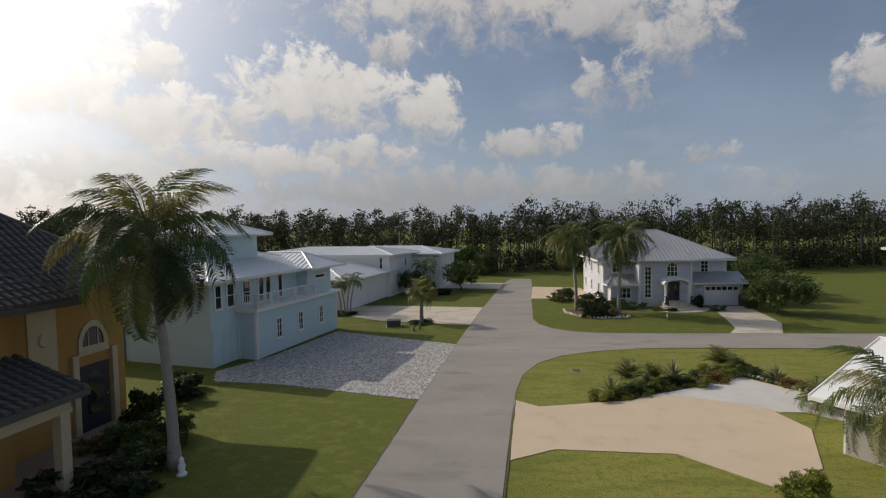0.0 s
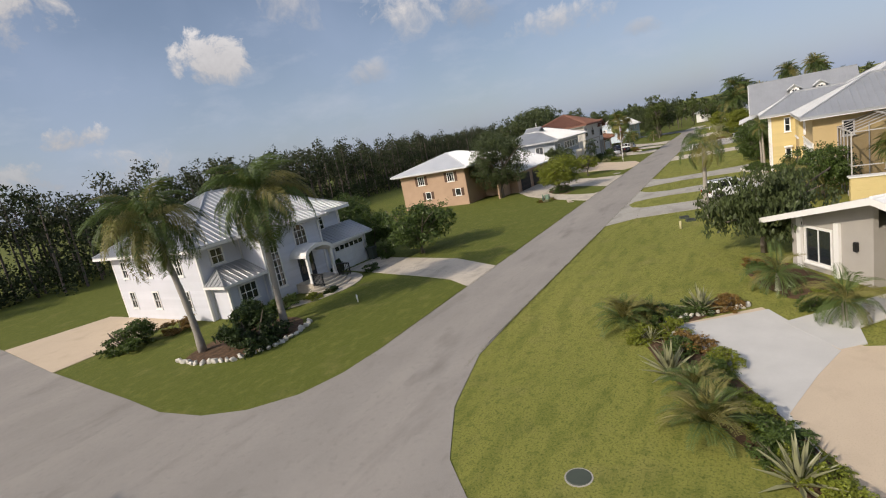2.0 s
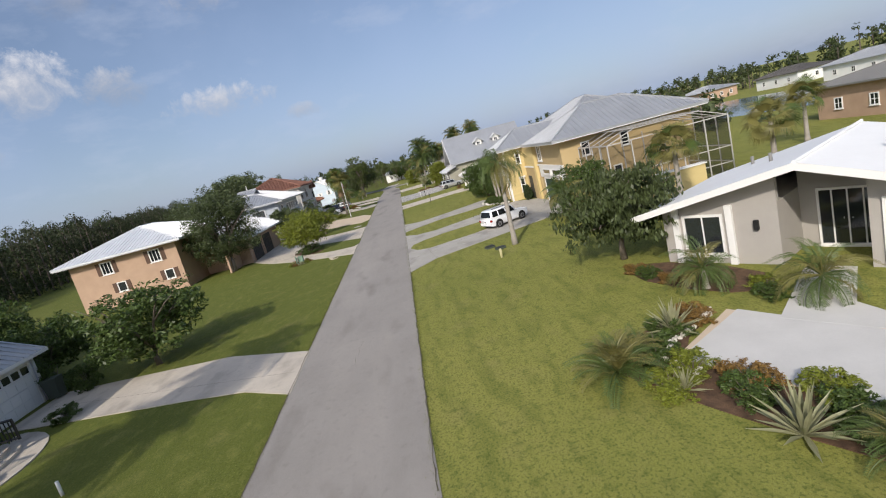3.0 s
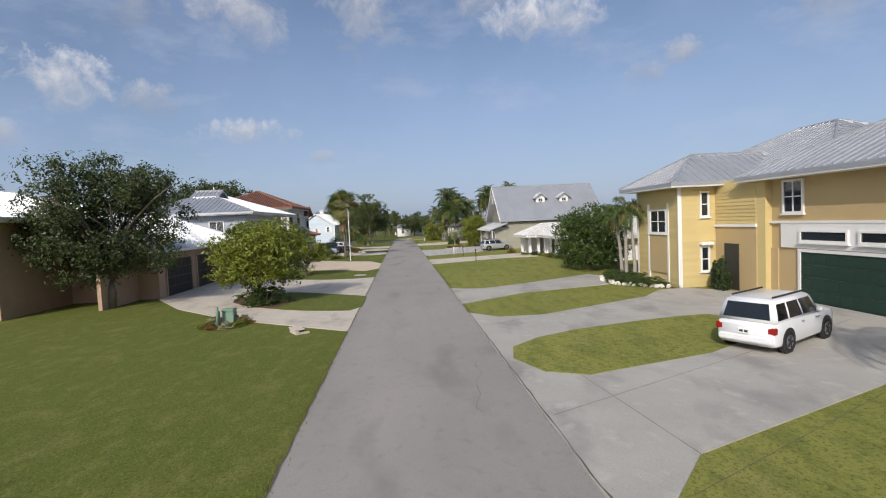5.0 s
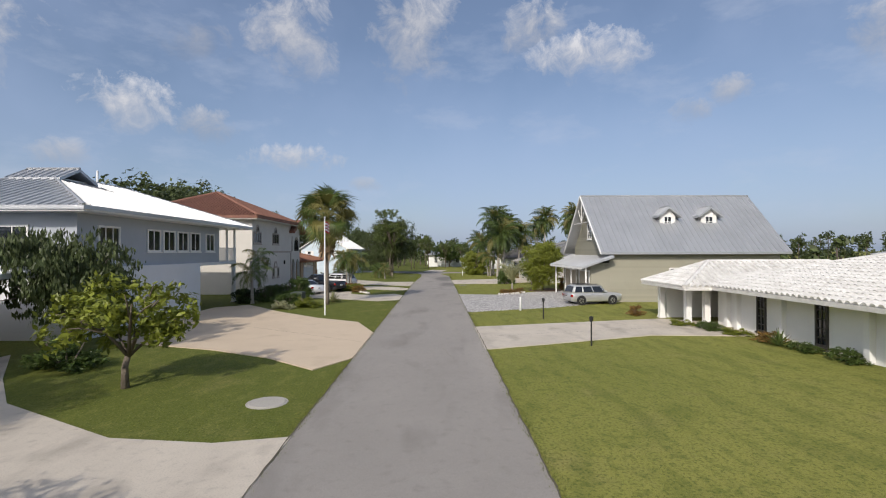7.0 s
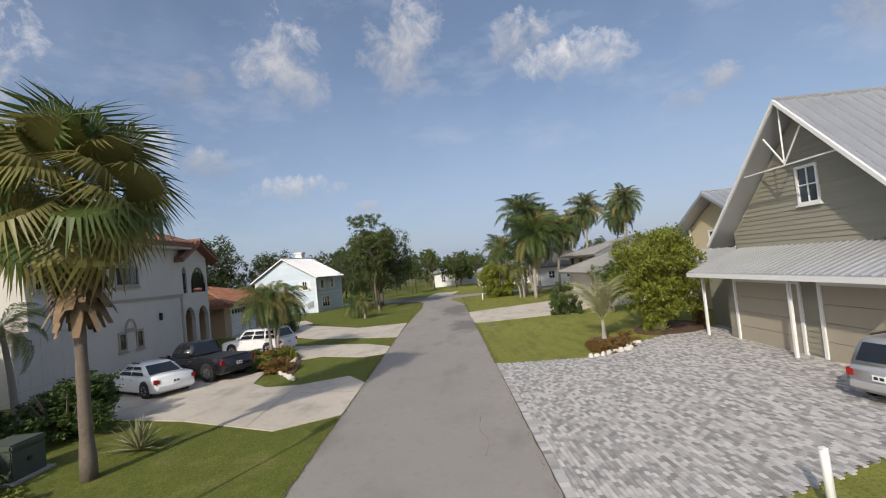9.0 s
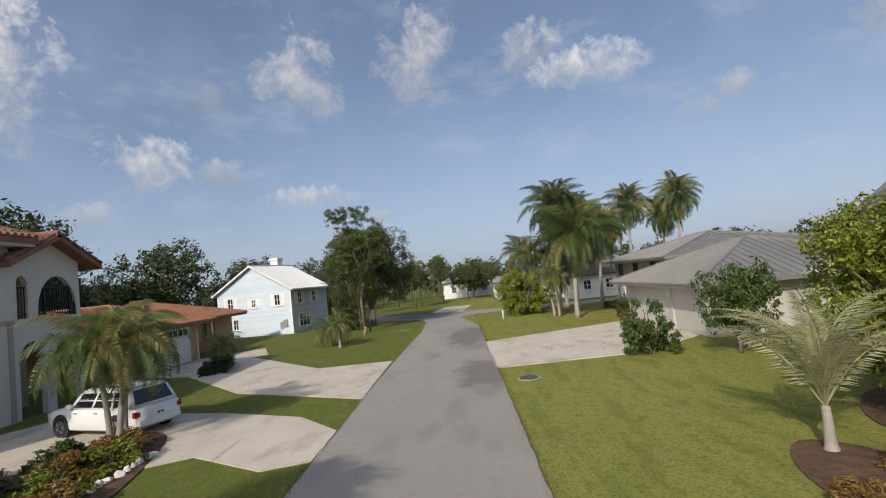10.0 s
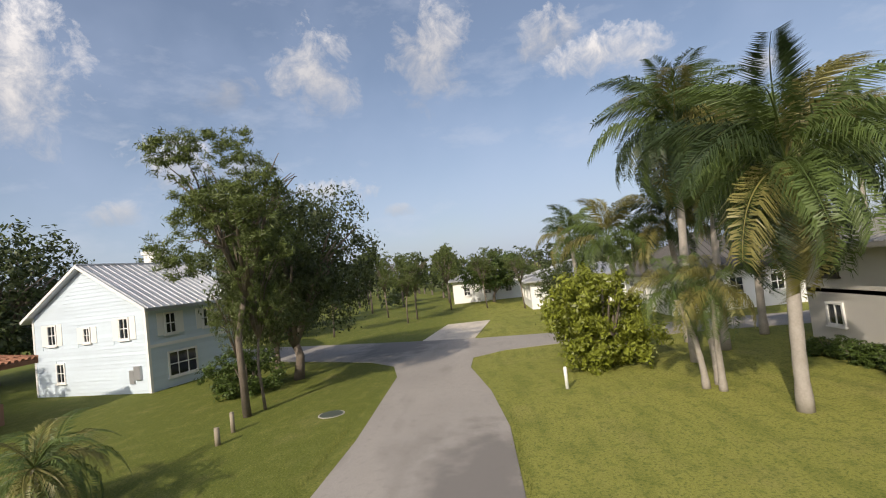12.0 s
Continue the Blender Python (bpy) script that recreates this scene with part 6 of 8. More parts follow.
palm("pygmy_palm", "pygmy date palm with fine drooping leaves on the lawn", 126.4, 40.2, 1.5, "pygmy", 26, 1.0, .08, (.1, 0), 11, 0, -60, 70)
palm("pygmy_palm", "pygmy date palm with fine drooping leaves on the lawn", 127.9, 41.2, 1.1, "pygmy", 26, 1.2, .08, (.1, 0), 12, 0, -60, 70)
palm("pygmy_palm", "pygmy date palm with fine drooping leaves on the lawn", 122.0, 45.6, 1.3, "pygmy", 24, 1.1, .08, (-.1, 0), 13, 0, -60, 70)
tree("slash_pine", "tall slash pine with a bare trunk and tufted crown", 134.8, 40.2, 10.9, "fine_pine", 1.15, seed=0)
tree("slash_pine", "tall slash pine with a bare trunk and tufted crown", 135.6, 39.9, 6.6, "fine_pine", .8, seed=1)
tree("oak", "broad dense oak shading the road bend", 140.9, 40.6, 9.4, "fine_oak", .84, seed=0)
tree("oak", "broad dense oak behind the pines", 144.2, 43.0, 7.6, "fine_oak", .72, seed=2)
shrub("wild_shrub", "loose green shrubs at the foot of the pines", 139.0, 42.2, 3.4, 2.8, L_MID, 0, count=5200, size=.04)
palm("young_fan_palm", "young silver-green palm with stiff upright leaves in a rock bed", 103.9, 25.9, .8, "silver", 18, 1.1, .085, (0, 0), 14, 0, 52, 90)
tree("round_tree", "round dense bright green tree at the corner of the garage", 105.0, 22.8, 4.9, "ball", .92, seed=1)
shrub("round_shrub", "rounded green shrub on the lawn", 114.6, 24.9, 2.1, 2.8, L_MID, 1, count=5200, size=.04)
tree("young_tree", "young leafy tree on the lawn", 112.9, 22.4, 3.2, "mid", .75, seed=1)
for k, (x, y, hh, s) in enumerate(((130.1, 24.1, 5.3, 1.2), (136.3, 24.0, 8.2, 1.2), (137.8, 22.2, 7.2, 1.1), (140.2, 19.4, 6.0, 1.0), (150, 13, 9.4, 1.1), (149, 8, 9.8, 1.1), (158, 6, 8.4, 1.1), (162, 12, 8, 1.1))):
    palm("royal_palm", "royal palm with a smooth grey trunk and dense crown", x, y, hh * .97, "royal", 40, s * .98, .125, (0.2, -.5), 50 + k, 1.0, -66, 88, bulge=.15, group="royal palms")
shrub("dense_shrub", "tall dense bright green shrub below the royal palms", 138.0, 26.8, 5.2, 5.4, L_LIGHT, 0, count=9000, size=.032)
for k, (x, y) in enumerate(((140.6, 25.2), (140.2, 22.6), (150.6, 25))):
    palm("royal_palm", "royal palm with a smooth grey trunk and dense crown", x, y, 4.2 + k * .4, "royal", 20, .95, .14, (.1, .2), 70 + k, .9, -45, 85, group="royal palms")
palm("areca_palm", "arching palm with long drooping leaves beside the grey house", 16.0, 10.3, 3.4, "coconut", 20, .9, .13, (0, 0), 61, .3, -60, 70)
shrub("yellow_shrub", "rounded yellow-green shrub at the edge of the drive", 13.9, 11.5, 1.5, 1.3, L_LIGHT, 2, count=2600, size=.05)
tree("young_pine", "slim young tree beside the pines", 135.3, 40.6, 5.2, "fine_pine", .7, seed=2)
# bed along the cream drive
for k, (x, y, r) in enumerate(((10.3, 21.1, 1.2), (14.5, 24.0, 1.3), (19.8, 23.5, 1.25), (16.9, 24.9, .7), (12.6, 22.6, .9))):
    agave("yucca", "variegated sword-leaved yucca in the mulch bed", x, y, r, L_VARI, seed=k, group="yuccas")
for k, (x, y, s) in enumerate(((11.7, 22.8, 1.25), (13.2, 23.2, 1.0), (18.0, 26.0, 1.3), (18.7, 25.2, .8))):
    p = thing("cycad", "dark green cycad with arching leaves in the mulch bed", "plant", x, y, 0, 0, "cycads")
    put_fronds(p, "sago", Vector((0, 0, .3)), 34, s * 1.1, 85, 10, random.Random(k))
for k, (x, y) in enumerate(((9.6, 20.3), (11.8, 21.3), (14.6, 22.9), (15.3, 22.6), (16.6, 23.5), (17.6, 24.3), (18.4, 24.9), (19.2, 24.4), (12.4, 21.8), (20.2, 22.6), (13.2, 22.3), (14.0, 23.0), (16.0, 23.9), (10.6, 20.8), (18.9, 25.3), (17.0, 25.2), (19.8, 23.6), (11.2, 21.5))):
    shrub("bed_shrub", "low green and reddish bedding shrub", x, y, 1.3, .75, (L_LIGHT, L_MID, L_MID, L_LIGHT, L_RED)[k % 5], k, count=1800, size=.06, group="bedding shrubs")
drive([(8.6, 19.9), (11.4, 20.4), (15, 22.5), (18.5, 24.4), (20.6, 21.6), (21.2, 22.2), (19.6, 25.9), (17.6, 25.6), (12.4, 22.9)], MULCH, "mulch bed along the cream drive", 2, .02, "mulch_bed")
drive([(11.9, 47.3), (12.0, 44), (14.5, 42.3), (16.6, 42.5), (18.4, 44.5), (17, 47.5)], MULCH, "stone-edged mulch bed under the coconut palms", 2, .02, "mulch_bed")


drive([(20.1, 21.3), (16.8, 19.6), (15.2, 20.3), (13.0, 21.1), (11.5, 20.6), (15.1, 22.4), (18.3, 24.25)], material("white_path", (0.60, 0.585, 0.55), 0.8, var=0.12, scale=.6, fine=18, stain=.1), "pale grey concrete apron of the cream drive", 0, .034, "path")


def forest():
    """The pine and hardwood wood round the estate."""
    rng = np.random.default_rng(5)
    spots = []
    for x in np.arange(-115, 270, 2.7):
        for row in range(4):
            yy = 90 + row * 4.5 + rng.uniform(-2, 2) + max(0, x - 60) * 0.22
            spots.append((x + rng.uniform(-1.4, 1.4), yy, rng.uniform(9.6, 12.6) + (1.6 if rng.random() < .15 else 0)))
    for y in np.arange(-40, 92, 3.0):
        for row in range(3):
            spots.append((-58 - row * 5 + rng.uniform(-2, 2) - max(0, 20 - y) * .2, y + rng.uniform(-1.5, 1.5), rng.uniform(9, 13.5)))
    trunks, crowns = bmesh.new(), [[], []]
    for x, y, hh in spots:
        lean = rng.uniform(-.4, .4, 2)
        tube(trunks, [(x, y, -.1), (x + lean[0] * .5, y + lean[1] * .5, hh * .5), (x + lean[0], y + lean[1], hh * .93)], [.16, .12, .05], 5, False)
        for k in range(17):
            t = rng.uniform(.38, 1.0) ** .8
            rr = 2.0 * (1.25 - t)
            a = rng.uniform(0, 6.28)
            crowns[int(rng.random() < .35)].append(((x + lean[0] * t + math.cos(a) * rr, y + lean[1] * t + math.sin(a) * rr, hh * t), rng.uniform(.8, 1.5)))
        for k in range(5):
            crowns[0].append(((x + rng.uniform(-1.5, 1.5), y + rng.uniform(-2, 2), rng.uniform(.4, 3.8)), rng.uniform(1.2, 2.2)))
    f = thing("forest", "dark wood of thin-trunked pines and hardwoods round the estate", "forest", kind="stuff")
    part("trunks", trunks, FOREST_BARK, f)
    part("crowns", leaves_mesh("crowns", L_FOREST, crowns[0], 330000, .24, 7, inner=.2, twigs=7, tuft=.22), None, f)
    part("crowns", leaves_mesh("crowns", L_FOREST2, crowns[1], 140000, .24, 8, inner=.2, twigs=7, tuft=.22), None, f)
    return f


forest()
for k, (x, y, hh, kd) in enumerate(((-5.5, 60, 3.2, "mid"), (0.5, 63, 4.0, "mid"), (4.0, 84, 4.2, "dark"), (0.5, 88, 5.0, "mid"), (36, 56, 5.0, "dark"), (33.8, 51, 3.6, "mid"), (38, 60, 4.4, "mid"),
                                    (159.5, 50, 6, "oak"), (158, 44, 6.8, "fine_pine"), (166, 38, 7.0, "fine_pine"), (172, 42, 7.2, "fine_pine"), (160, 60, 9, "oak"), (168, 52, 9, "oak"), (178, 30, 6, "mid"), (121, 66, 12.5, "oak"), (127, 68, 13, "oak"), (134, 71, 13, "oak"), (140, 74, 13, "oak"), (112, 66, 12.5, "oak"), (104, 70, 9.5, "oak"), (150, 66, 11, "oak"), (116, 66, 8, "oak"), (163, 38.5, 6.4, "fine_pine"), (170, 31, 6.6, "fine_pine"), (159, 24.5, 4.4, "oak"), (173, 35, 7.4, "fine_pine"), (165, 27.5, 6.0, "fine_pine"), (186, 36, 8, "pine"), (182, 46, 9, "pine"), (176, 52, 10, "pine"))):
    tree("background_tree", "leafy tree standing among the houses", x, y, hh, kd, 1.1, seed=k, group="background trees")


# ---- cars ----
TYRE = material("tyre", (0.02, 0.02, 0.02), 0.85, var=0.2, fine=30)
RIM = material("rim", (0.45, 0.45, 0.46), 0.3, metal=0.9, var=0.1)
CAR_GLASS = material("car_glass", (0.012, 0.014, 0.016), 0.05, var=0.1, spec=0.8)
RED_LAMP = material("tail_lamp", (0.30, 0.015, 0.01), 0.2, var=0.1)
PLASTIC = material("black_plastic", (0.03, 0.03, 0.03), 0.6, var=0.2)
LAMP_CLEAR = material("headlamp", (0.6, 0.62, 0.63), 0.1, var=0.1)


def loft(rings):
    bm = bmesh.new()
    rows = [[bm.verts.new(p) for p in r] for r in rings]
    n = len(rows[0])
    for a, b in zip(rows, rows[1:]):
        for k in range(n):
            bm.faces.new((a[k], a[(k + 1) % n], b[(k + 1) % n], b[k]))
    bm.faces.new(rows[0][::-1])
    bm.faces.new(rows[-1])
    bmesh.ops.recalc_face_normals(bm, faces=bm.faces[:])
    return bm


def car(name, label, x, y, rz, paint, L, W, H, belt, hood, nose, tail, roof0, roof1, glass0, glass1, rear_h=None, bed=None, clearance=0.22, wheel_r=0.34):
    """Front is +x. Stations are given as parts of the length from the tail (0) to the nose (1)."""
    ob = thing(name, label, "car", x, y, 0.03, rz)
    rear_h = rear_h or belt
    w = W / 2
    stations = [(0.0, clearance + .18, tail, .90), (0.02, clearance + .02, rear_h * .97, .95), (0.10, clearance, rear_h, .99), (0.28, clearance, belt, 1.0), (0.55, clearance, belt, 1.0), (0.68, clearance, belt * .985, 1.0), (0.72, clearance, hood * 1.0, .99), (0.90, clearance, hood * .95, .96), (0.975, clearance + .02, nose, .90), (1.0, clearance + .14, nose * .82, .82)]
    rings = []
    for t, lo, hi, k in stations:
        X, ww = (t - 0.5) * L, w * k
        mid = lo + (hi - lo) * .55
        rings.append([(X, -ww * .93, lo), (X, ww * .93, lo), (X, ww, lo + .10), (X, ww, mid), (X, ww * .985, hi - .07), (X, ww * .93, hi), (X, -ww * .93, hi), (X, -ww * .985, hi - .07), (X, -ww, mid), (X, -ww, lo + .10)])
    shell = loft(rings)
    bmesh.ops.bevel(shell, geom=shell.edges[:], offset=.035, segments=2, affect="EDGES", clamp_overlap=True)
    part("body", shell, paint, ob, smooth=True)
    # painted cabin with separate panes set on its sides
    g0, g1, r0, r1 = [(v - .5) * L for v in (glass0, glass1, roof0, roof1)]
    b0, yl, yh, zt = belt - .05, w * (.95 if roof0 < .2 else .90), w * (.76 if roof0 < .2 else .68), H - .02
    gl = bmesh.new()
    ringsg = []
    for f, yy in ((0.0, yl), (0.5, yl - (yl - yh) * .42), (0.86, yl - (yl - yh) * .86), (0.97, yh * .93), (1.0, yh * .74)):
        e = f if f < .97 else .985 - (.985 - f)
        a, b, z = g0 + (r0 - g0) * e, g1 + (r1 - g1) * e, b0 + (zt - b0) * f
        inset = 0 if f < .97 else (.05 if f < 1 else .22)
        ringsg.append([(a + inset, -yy, z), (b - inset, -yy, z), (b - inset, yy, z), (a + inset, yy, z)])
    cabin = loft(ringsg)
    bmesh.ops.bevel(cabin, geom=cabin.edges[:], offset=.03, segments=2, affect="EDGES", clamp_overlap=True)
    part("cabin", cabin, paint, ob, smooth=True)

    def pane(p, q, r, s2, u0, u1, v0, v1, out, label="dark tinted glass"):
        """A thin pane on the sheet between four corners (low start, low end, high end, high start)."""
        p, q, r, s2 = Vector(p), Vector(q), Vector(r), Vector(s2)
        nrm = (q - p).cross(s2 - p).normalized()
        if nrm.dot(Vector(out)) < 0:
            nrm = -nrm

        def at(u, v):
            return p.lerp(q, u).lerp(s2.lerp(r, u), v)
        bmw = bmesh.new()
        cs = [at(u0, v0), at(u1, v0), at(u1, v1), at(u0, v1)]
        va, vb = [bmw.verts.new(c - nrm * .02) for c in cs], [bmw.verts.new(c + nrm * .012) for c in cs]
        bmw.faces.new(vb)
        for k in range(4):
            bmw.faces.new((va[k], va[(k + 1) % 4], vb[(k + 1) % 4], vb[k]))
        bmesh.ops.recalc_face_normals(bmw, faces=bmw.faces[:])
        part("window", bmw, CAR_GLASS, ob, label)
    mid_y = yl - (yl - yh) * .86
    zh = b0 + (zt - b0) * .86
    rh0, rh1 = g0 + (r0 - g0) * .86, g1 + (r1 - g1) * .86
    for s in (-1, 1):
        side = ((g0, s * yl, b0), (g1, s * yl, b0), (rh1, s * mid_y, zh), (rh0, s * mid_y, zh))
        cuts = ((.06, .28), (.32, .60), (.635, .93)) if not bed and roof0 < .2 else ((.10, .50), (.55, .92))
        for a, b in cuts:
            pane(*side, a, b, .14, .93, (0, s, .3))
    pane((g1, -yl, b0), (g1, yl, b0), (rh1, mid_y, zh), (rh1, -mid_y, zh), .06, .94, .08, .98, (1, 0, .5))
    pane((g0, -yl, b0), (g0, yl, b0), (rh0, mid_y, zh), (rh0, -mid_y, zh), .08, .92, .18, .95, (-1, 0, .5))
    for t in (0.19, 0.80):
        for s in (-1, 1):
            X = (t - .5) * L
            wb = bmesh.new()
            tube(wb, [(X, s * (w - .24), wheel_r), (X, s * (w + .01), wheel_r)], [wheel_r, wheel_r], 22)
            bmesh.ops.bevel(wb, geom=[e for e in wb.edges if len(e.link_faces) == 2 and max(len(f.verts) for f in e.link_faces) > 4], offset=.03, segments=2, affect="EDGES")
            wh = part("wheel", wb, TYRE, ob)
            rb = bmesh.new()
            tube(rb, [(X, s * (w - .02), wheel_r), (X, s * (w + .022), wheel_r)], [wheel_r * .64, wheel_r * .62], 18)
            part("rim", rb, RIM, wh)
            sp = bmesh.new()
            for k in range(5):
                a = 2 * math.pi * k / 5
                tube(sp, [(X, s * (w + .026), wheel_r), (X + math.cos(a) * wheel_r * .56, s * (w + .026), wheel_r + math.sin(a) * wheel_r * .56)], [.035, .03], 4)
            part("spoke", sp, PLASTIC, wh)
            ar = bmesh.new()
            tube(ar, [(X, s * (w - .10), wheel_r + .02), (X, s * (w + .004), wheel_r + .02)], [wheel_r + .07, wheel_r + .07], 22)
            part("wheel_arch", ar, PLASTIC, ob)
    for s in (-1, 1):
        part("tail_lamp", boxes((-L / 2 - .01, -L / 2 + .14, s * w * .86 - .11, s * w * .86 + .11, tail * .72, tail * .72 + .2), bevel=.02), RED_LAMP, ob, "red tail lamp")
        part("headlamp", boxes((L / 2 - .22, L / 2 - .04, s * w * .70 - .16, s * w * .70 + .16, nose * .80, nose * .80 + .13), bevel=.02), LAMP_CLEAR, ob, "clear headlamp")
        part("mirror", boxes((g1 - .30, g1 - .12, s * (w + .04) - .08, s * (w + .04) + .08, belt + .02, belt + .17), bevel=.03), paint, ob)
        for f in (.40, .62):
            part("door_handle", boxes(((f - .5) * L - .08, (f - .5) * L + .08, s * (w + .005) - .02, s * (w + .005) + .02, belt - .16, belt - .13)), RIM, ob)
    part("rear_bumper", boxes((-L / 2 - .05, -L / 2 + .12, -w * .88, w * .88, clearance + .12, clearance + .32), bevel=.03), PLASTIC if bed else paint, ob)
    part("front_bumper", boxes((L / 2 - .16, L / 2 + .02, -w * .80, w * .80, clearance + .10, clearance + .28), bevel=.03), PLASTIC, ob)
    part("number_plate", boxes((-L / 2 - .062, -L / 2 - .05, -.16, .16, clearance + .38, clearance + .53)), WHITE, ob, "plate with plain dark bars")
    part("plate_bar", boxes((-L / 2 - .065, -L / 2 - .06, -.12, -.02, clearance + .42, clearance + .49), (-L / 2 - .065, -L / 2 - .06, .02, .12, clearance + .42, clearance + .49)), PLASTIC, ob)
    if bed:
        b0, b1 = (bed[0] - .5) * L, (bed[1] - .5) * L
        part("bed", boxes((b0 + .06, b1, -w * .82, w * .82, rear_h - .02, rear_h + .012)), PLASTIC, ob, "black ribbed bed cover")
    else:
        part("roof_rail", boxes((r0 + .2, r1 - .2, -w * .68, -w * .65, H, H + .05), (r0 + .2, r1 - .2, w * .65, w * .68, H, H + .05)), PLASTIC, ob)
    ob.scale = (.87, .87, .87)
    return ob


CAR_WHITE = material("white_car_paint", (0.78, 0.79, 0.80), 0.25, var=0.03, coat=0.6)
CAR_SILVER = material("silver_car_paint", (0.52, 0.52, 0.51), 0.3, metal=0.5, var=0.05, coat=0.6)
CAR_BLACK = material("black_car_paint", (0.012, 0.012, 0.014), 0.2, var=0.05, coat=0.7)
car("suv", "large white sport utility vehicle with tinted windows on grey concrete", 44.6, 23.0, -62, CAR_WHITE, 4.4, 1.76, 1.66, .99, 1.0, .9, .9, .06, .60, .015, .70, .99, wheel_r=.34)
car("suv", "silver sport utility vehicle parked on grey pavers", 92.8, 21.9, -80, CAR_SILVER, 4.4, 1.75, 1.58, .95, .95, .83, .86, .08, .58, .02, .70, .95, wheel_r=.33)
car("sedan", "white four-door sedan parked before the cream villa", 102.2, 45.0, 58, CAR_WHITE, 4.8, 1.85, 1.43, .92, .88, .72, .84, .32, .55, .15, .74, .93, clearance=.18, wheel_r=.33)
car("pickup_truck", "black crew-cab pickup truck parked before the cream villa", 104.4, 43.9, 62, CAR_BLACK, 5.7, 2.0, 1.88, 1.14, 1.16, 1.0, 1.1, .44, .62, .40, .73, 1.14, bed=(0.0, .39), clearance=.32, wheel_r=.41)
car("crossover", "white crossover parked beside a croton bed", 110.4, 43.6, 71, CAR_WHITE, 4.7, 1.88, 1.66, 1.0, 1.0, .85, .92, .10, .58, .03, .72, 1.0, wheel_r=.36)

# ---- street furniture and small things ----
IRON = material("black_iron", (0.02, 0.02, 0.02), 0.5)
BOX_GREEN = material("utility_green", (0.20, 0.30, 0.22), 0.6, var=0.12, scale=2, fine=12)
BOX_DARK = material("utility_dark", (0.07, 0.085, 0.065), 0.6, var=0.15, scale=2, fine=12)
STONE = material("white_stone", (0.58, 0.55, 0.49), 0.9, var=0.25, scale=4, fine=20, bump=0.6, island=0.2)
WOOD_POST = material("weathered_wood", (0.34, 0.29, 0.22), 0.9, var=0.3, scale=4, fine=25, bump=0.4)


def lamp_post(x, y):
    ob = thing("lamp_post", "short black garden lamp post on the lawn edge", "lamp post", x, y, 0, 0, "garden lamp posts")
    bm = bmesh.new()
    tube(bm, [(0, 0, -.02), (0, 0, .95)], [.035, .03], 8)
    part("post", bm, IRON, ob)
    bm = bmesh.new()
    tube(bm, [(0, 0, .93), (0, 0, .99), (0, 0, 1.12), (0, 0, 1.17)], [.03, .075, .085, .02], 8)
    part("lantern", bm, IRON, ob)
    return ob


for x, y in ((77.35, 26.8), (85.0, 27.05)):
    lamp_post(x, y)


def marker_post(x, y, h, label, mat, r=.06, lean=0.0):
    ob = thing("marker_post", label, "post", x, y)
    bm = bmesh.new()
    tube(bm, [(0, 0, -.03), (lean, 0, h * .96), (lean, 0, h)], [r, r, r * .7], 10)
    part("post", bm, mat, ob, smooth=True)
    part("cap", boxes((lean - r * .8, lean + r * .8, -r * .8, r * .8, h - .005, h + .02), bevel=.008), mat, ob)


marker_post(88.9, 27.65, .85, "short white plastic pipe post leaning on the lawn", WHITE, .06, .05)
marker_post(34.2, 25.6, .5, "short pale yellow marker post on the lawn", material("pale_yellow", (0.62, 0.56, 0.32), 0.6, var=0.1), .07)
marker_post(134.3, 29.0, .7, "short white marker post on the lawn", WHITE, .06)
marker_post(133.0, 39.8, .62, "short weathered wooden post below the pines", WOOD_POST, .07)
marker_post(131.8, 39.65, .5, "short weathered wooden post below the pines", WOOD_POST, .08)
marker_post(-2.3, 36.6, .5, "short tan post on the lawn", WOOD_POST, .09)
marker_post(-1.9, 37.4, .5, "short tan post on the lawn", WOOD_POST, .09)
marker_post(20.6, 42.0, .45, "short white marker post on the lawn", WHITE, .05)


def cabinet_box(name, label, x, y, w, d, h, mat, rz=0.0):
    ob = thing(name, label, "utility box", x, y, 0, rz)
    part("body", boxes((-w / 2, w / 2, -d / 2, d / 2, 0, h * .82), bevel=.02), mat, ob)
    lid = boxes((-w / 2 - .03, w / 2 + .03, -d / 2 - .03, d / 2 + .03, h * .82, h), bevel=.04)
    part("lid", lid, mat, ob)
    part("latch", boxes((-.05, .05, -d / 2 - .03, -d / 2, h * .45, h * .55)), PLASTIC, ob)
    part("pad", boxes((-w / 2 - .12, w / 2 + .12, -d / 2 - .12, d / 2 + .12, -.05, .05)), CONCRETE_GREY, ob)
    return ob


cabinet_box("transformer", "pale green metal utility box in a small plant bed", 52.6, 41.0, .46, .46, .66, BOX_GREEN)
for dx, hh in ((-.25, .8), (-.1, .62)):
    marker_post(52.3 + dx, 41.3, hh, "grey-green cable pedestal in a plant bed", BOX_GREEN, .06)
for k in range(9):
    a = k * .698
    shrub("bed_plant", "low variegated bedding plant round the utility box", 52.4 + .85 * math.cos(a), 41.1 + .75 * math.sin(a), .7, .38, (L_LIGHT, L_RED, L_VARI)[k % 3], k, count=900, size=.09, group="plants round the utility box")
cabinet_box("transformer", "dark green metal utility box beside the fan palm", 93.6, 42.9, .95, .8, .85, BOX_DARK)
cabinet_box("transformer", "grey-green low utility box on the lawn", -4.4, 38.6, 1.2, .9, .6, BOX_DARK, 10)


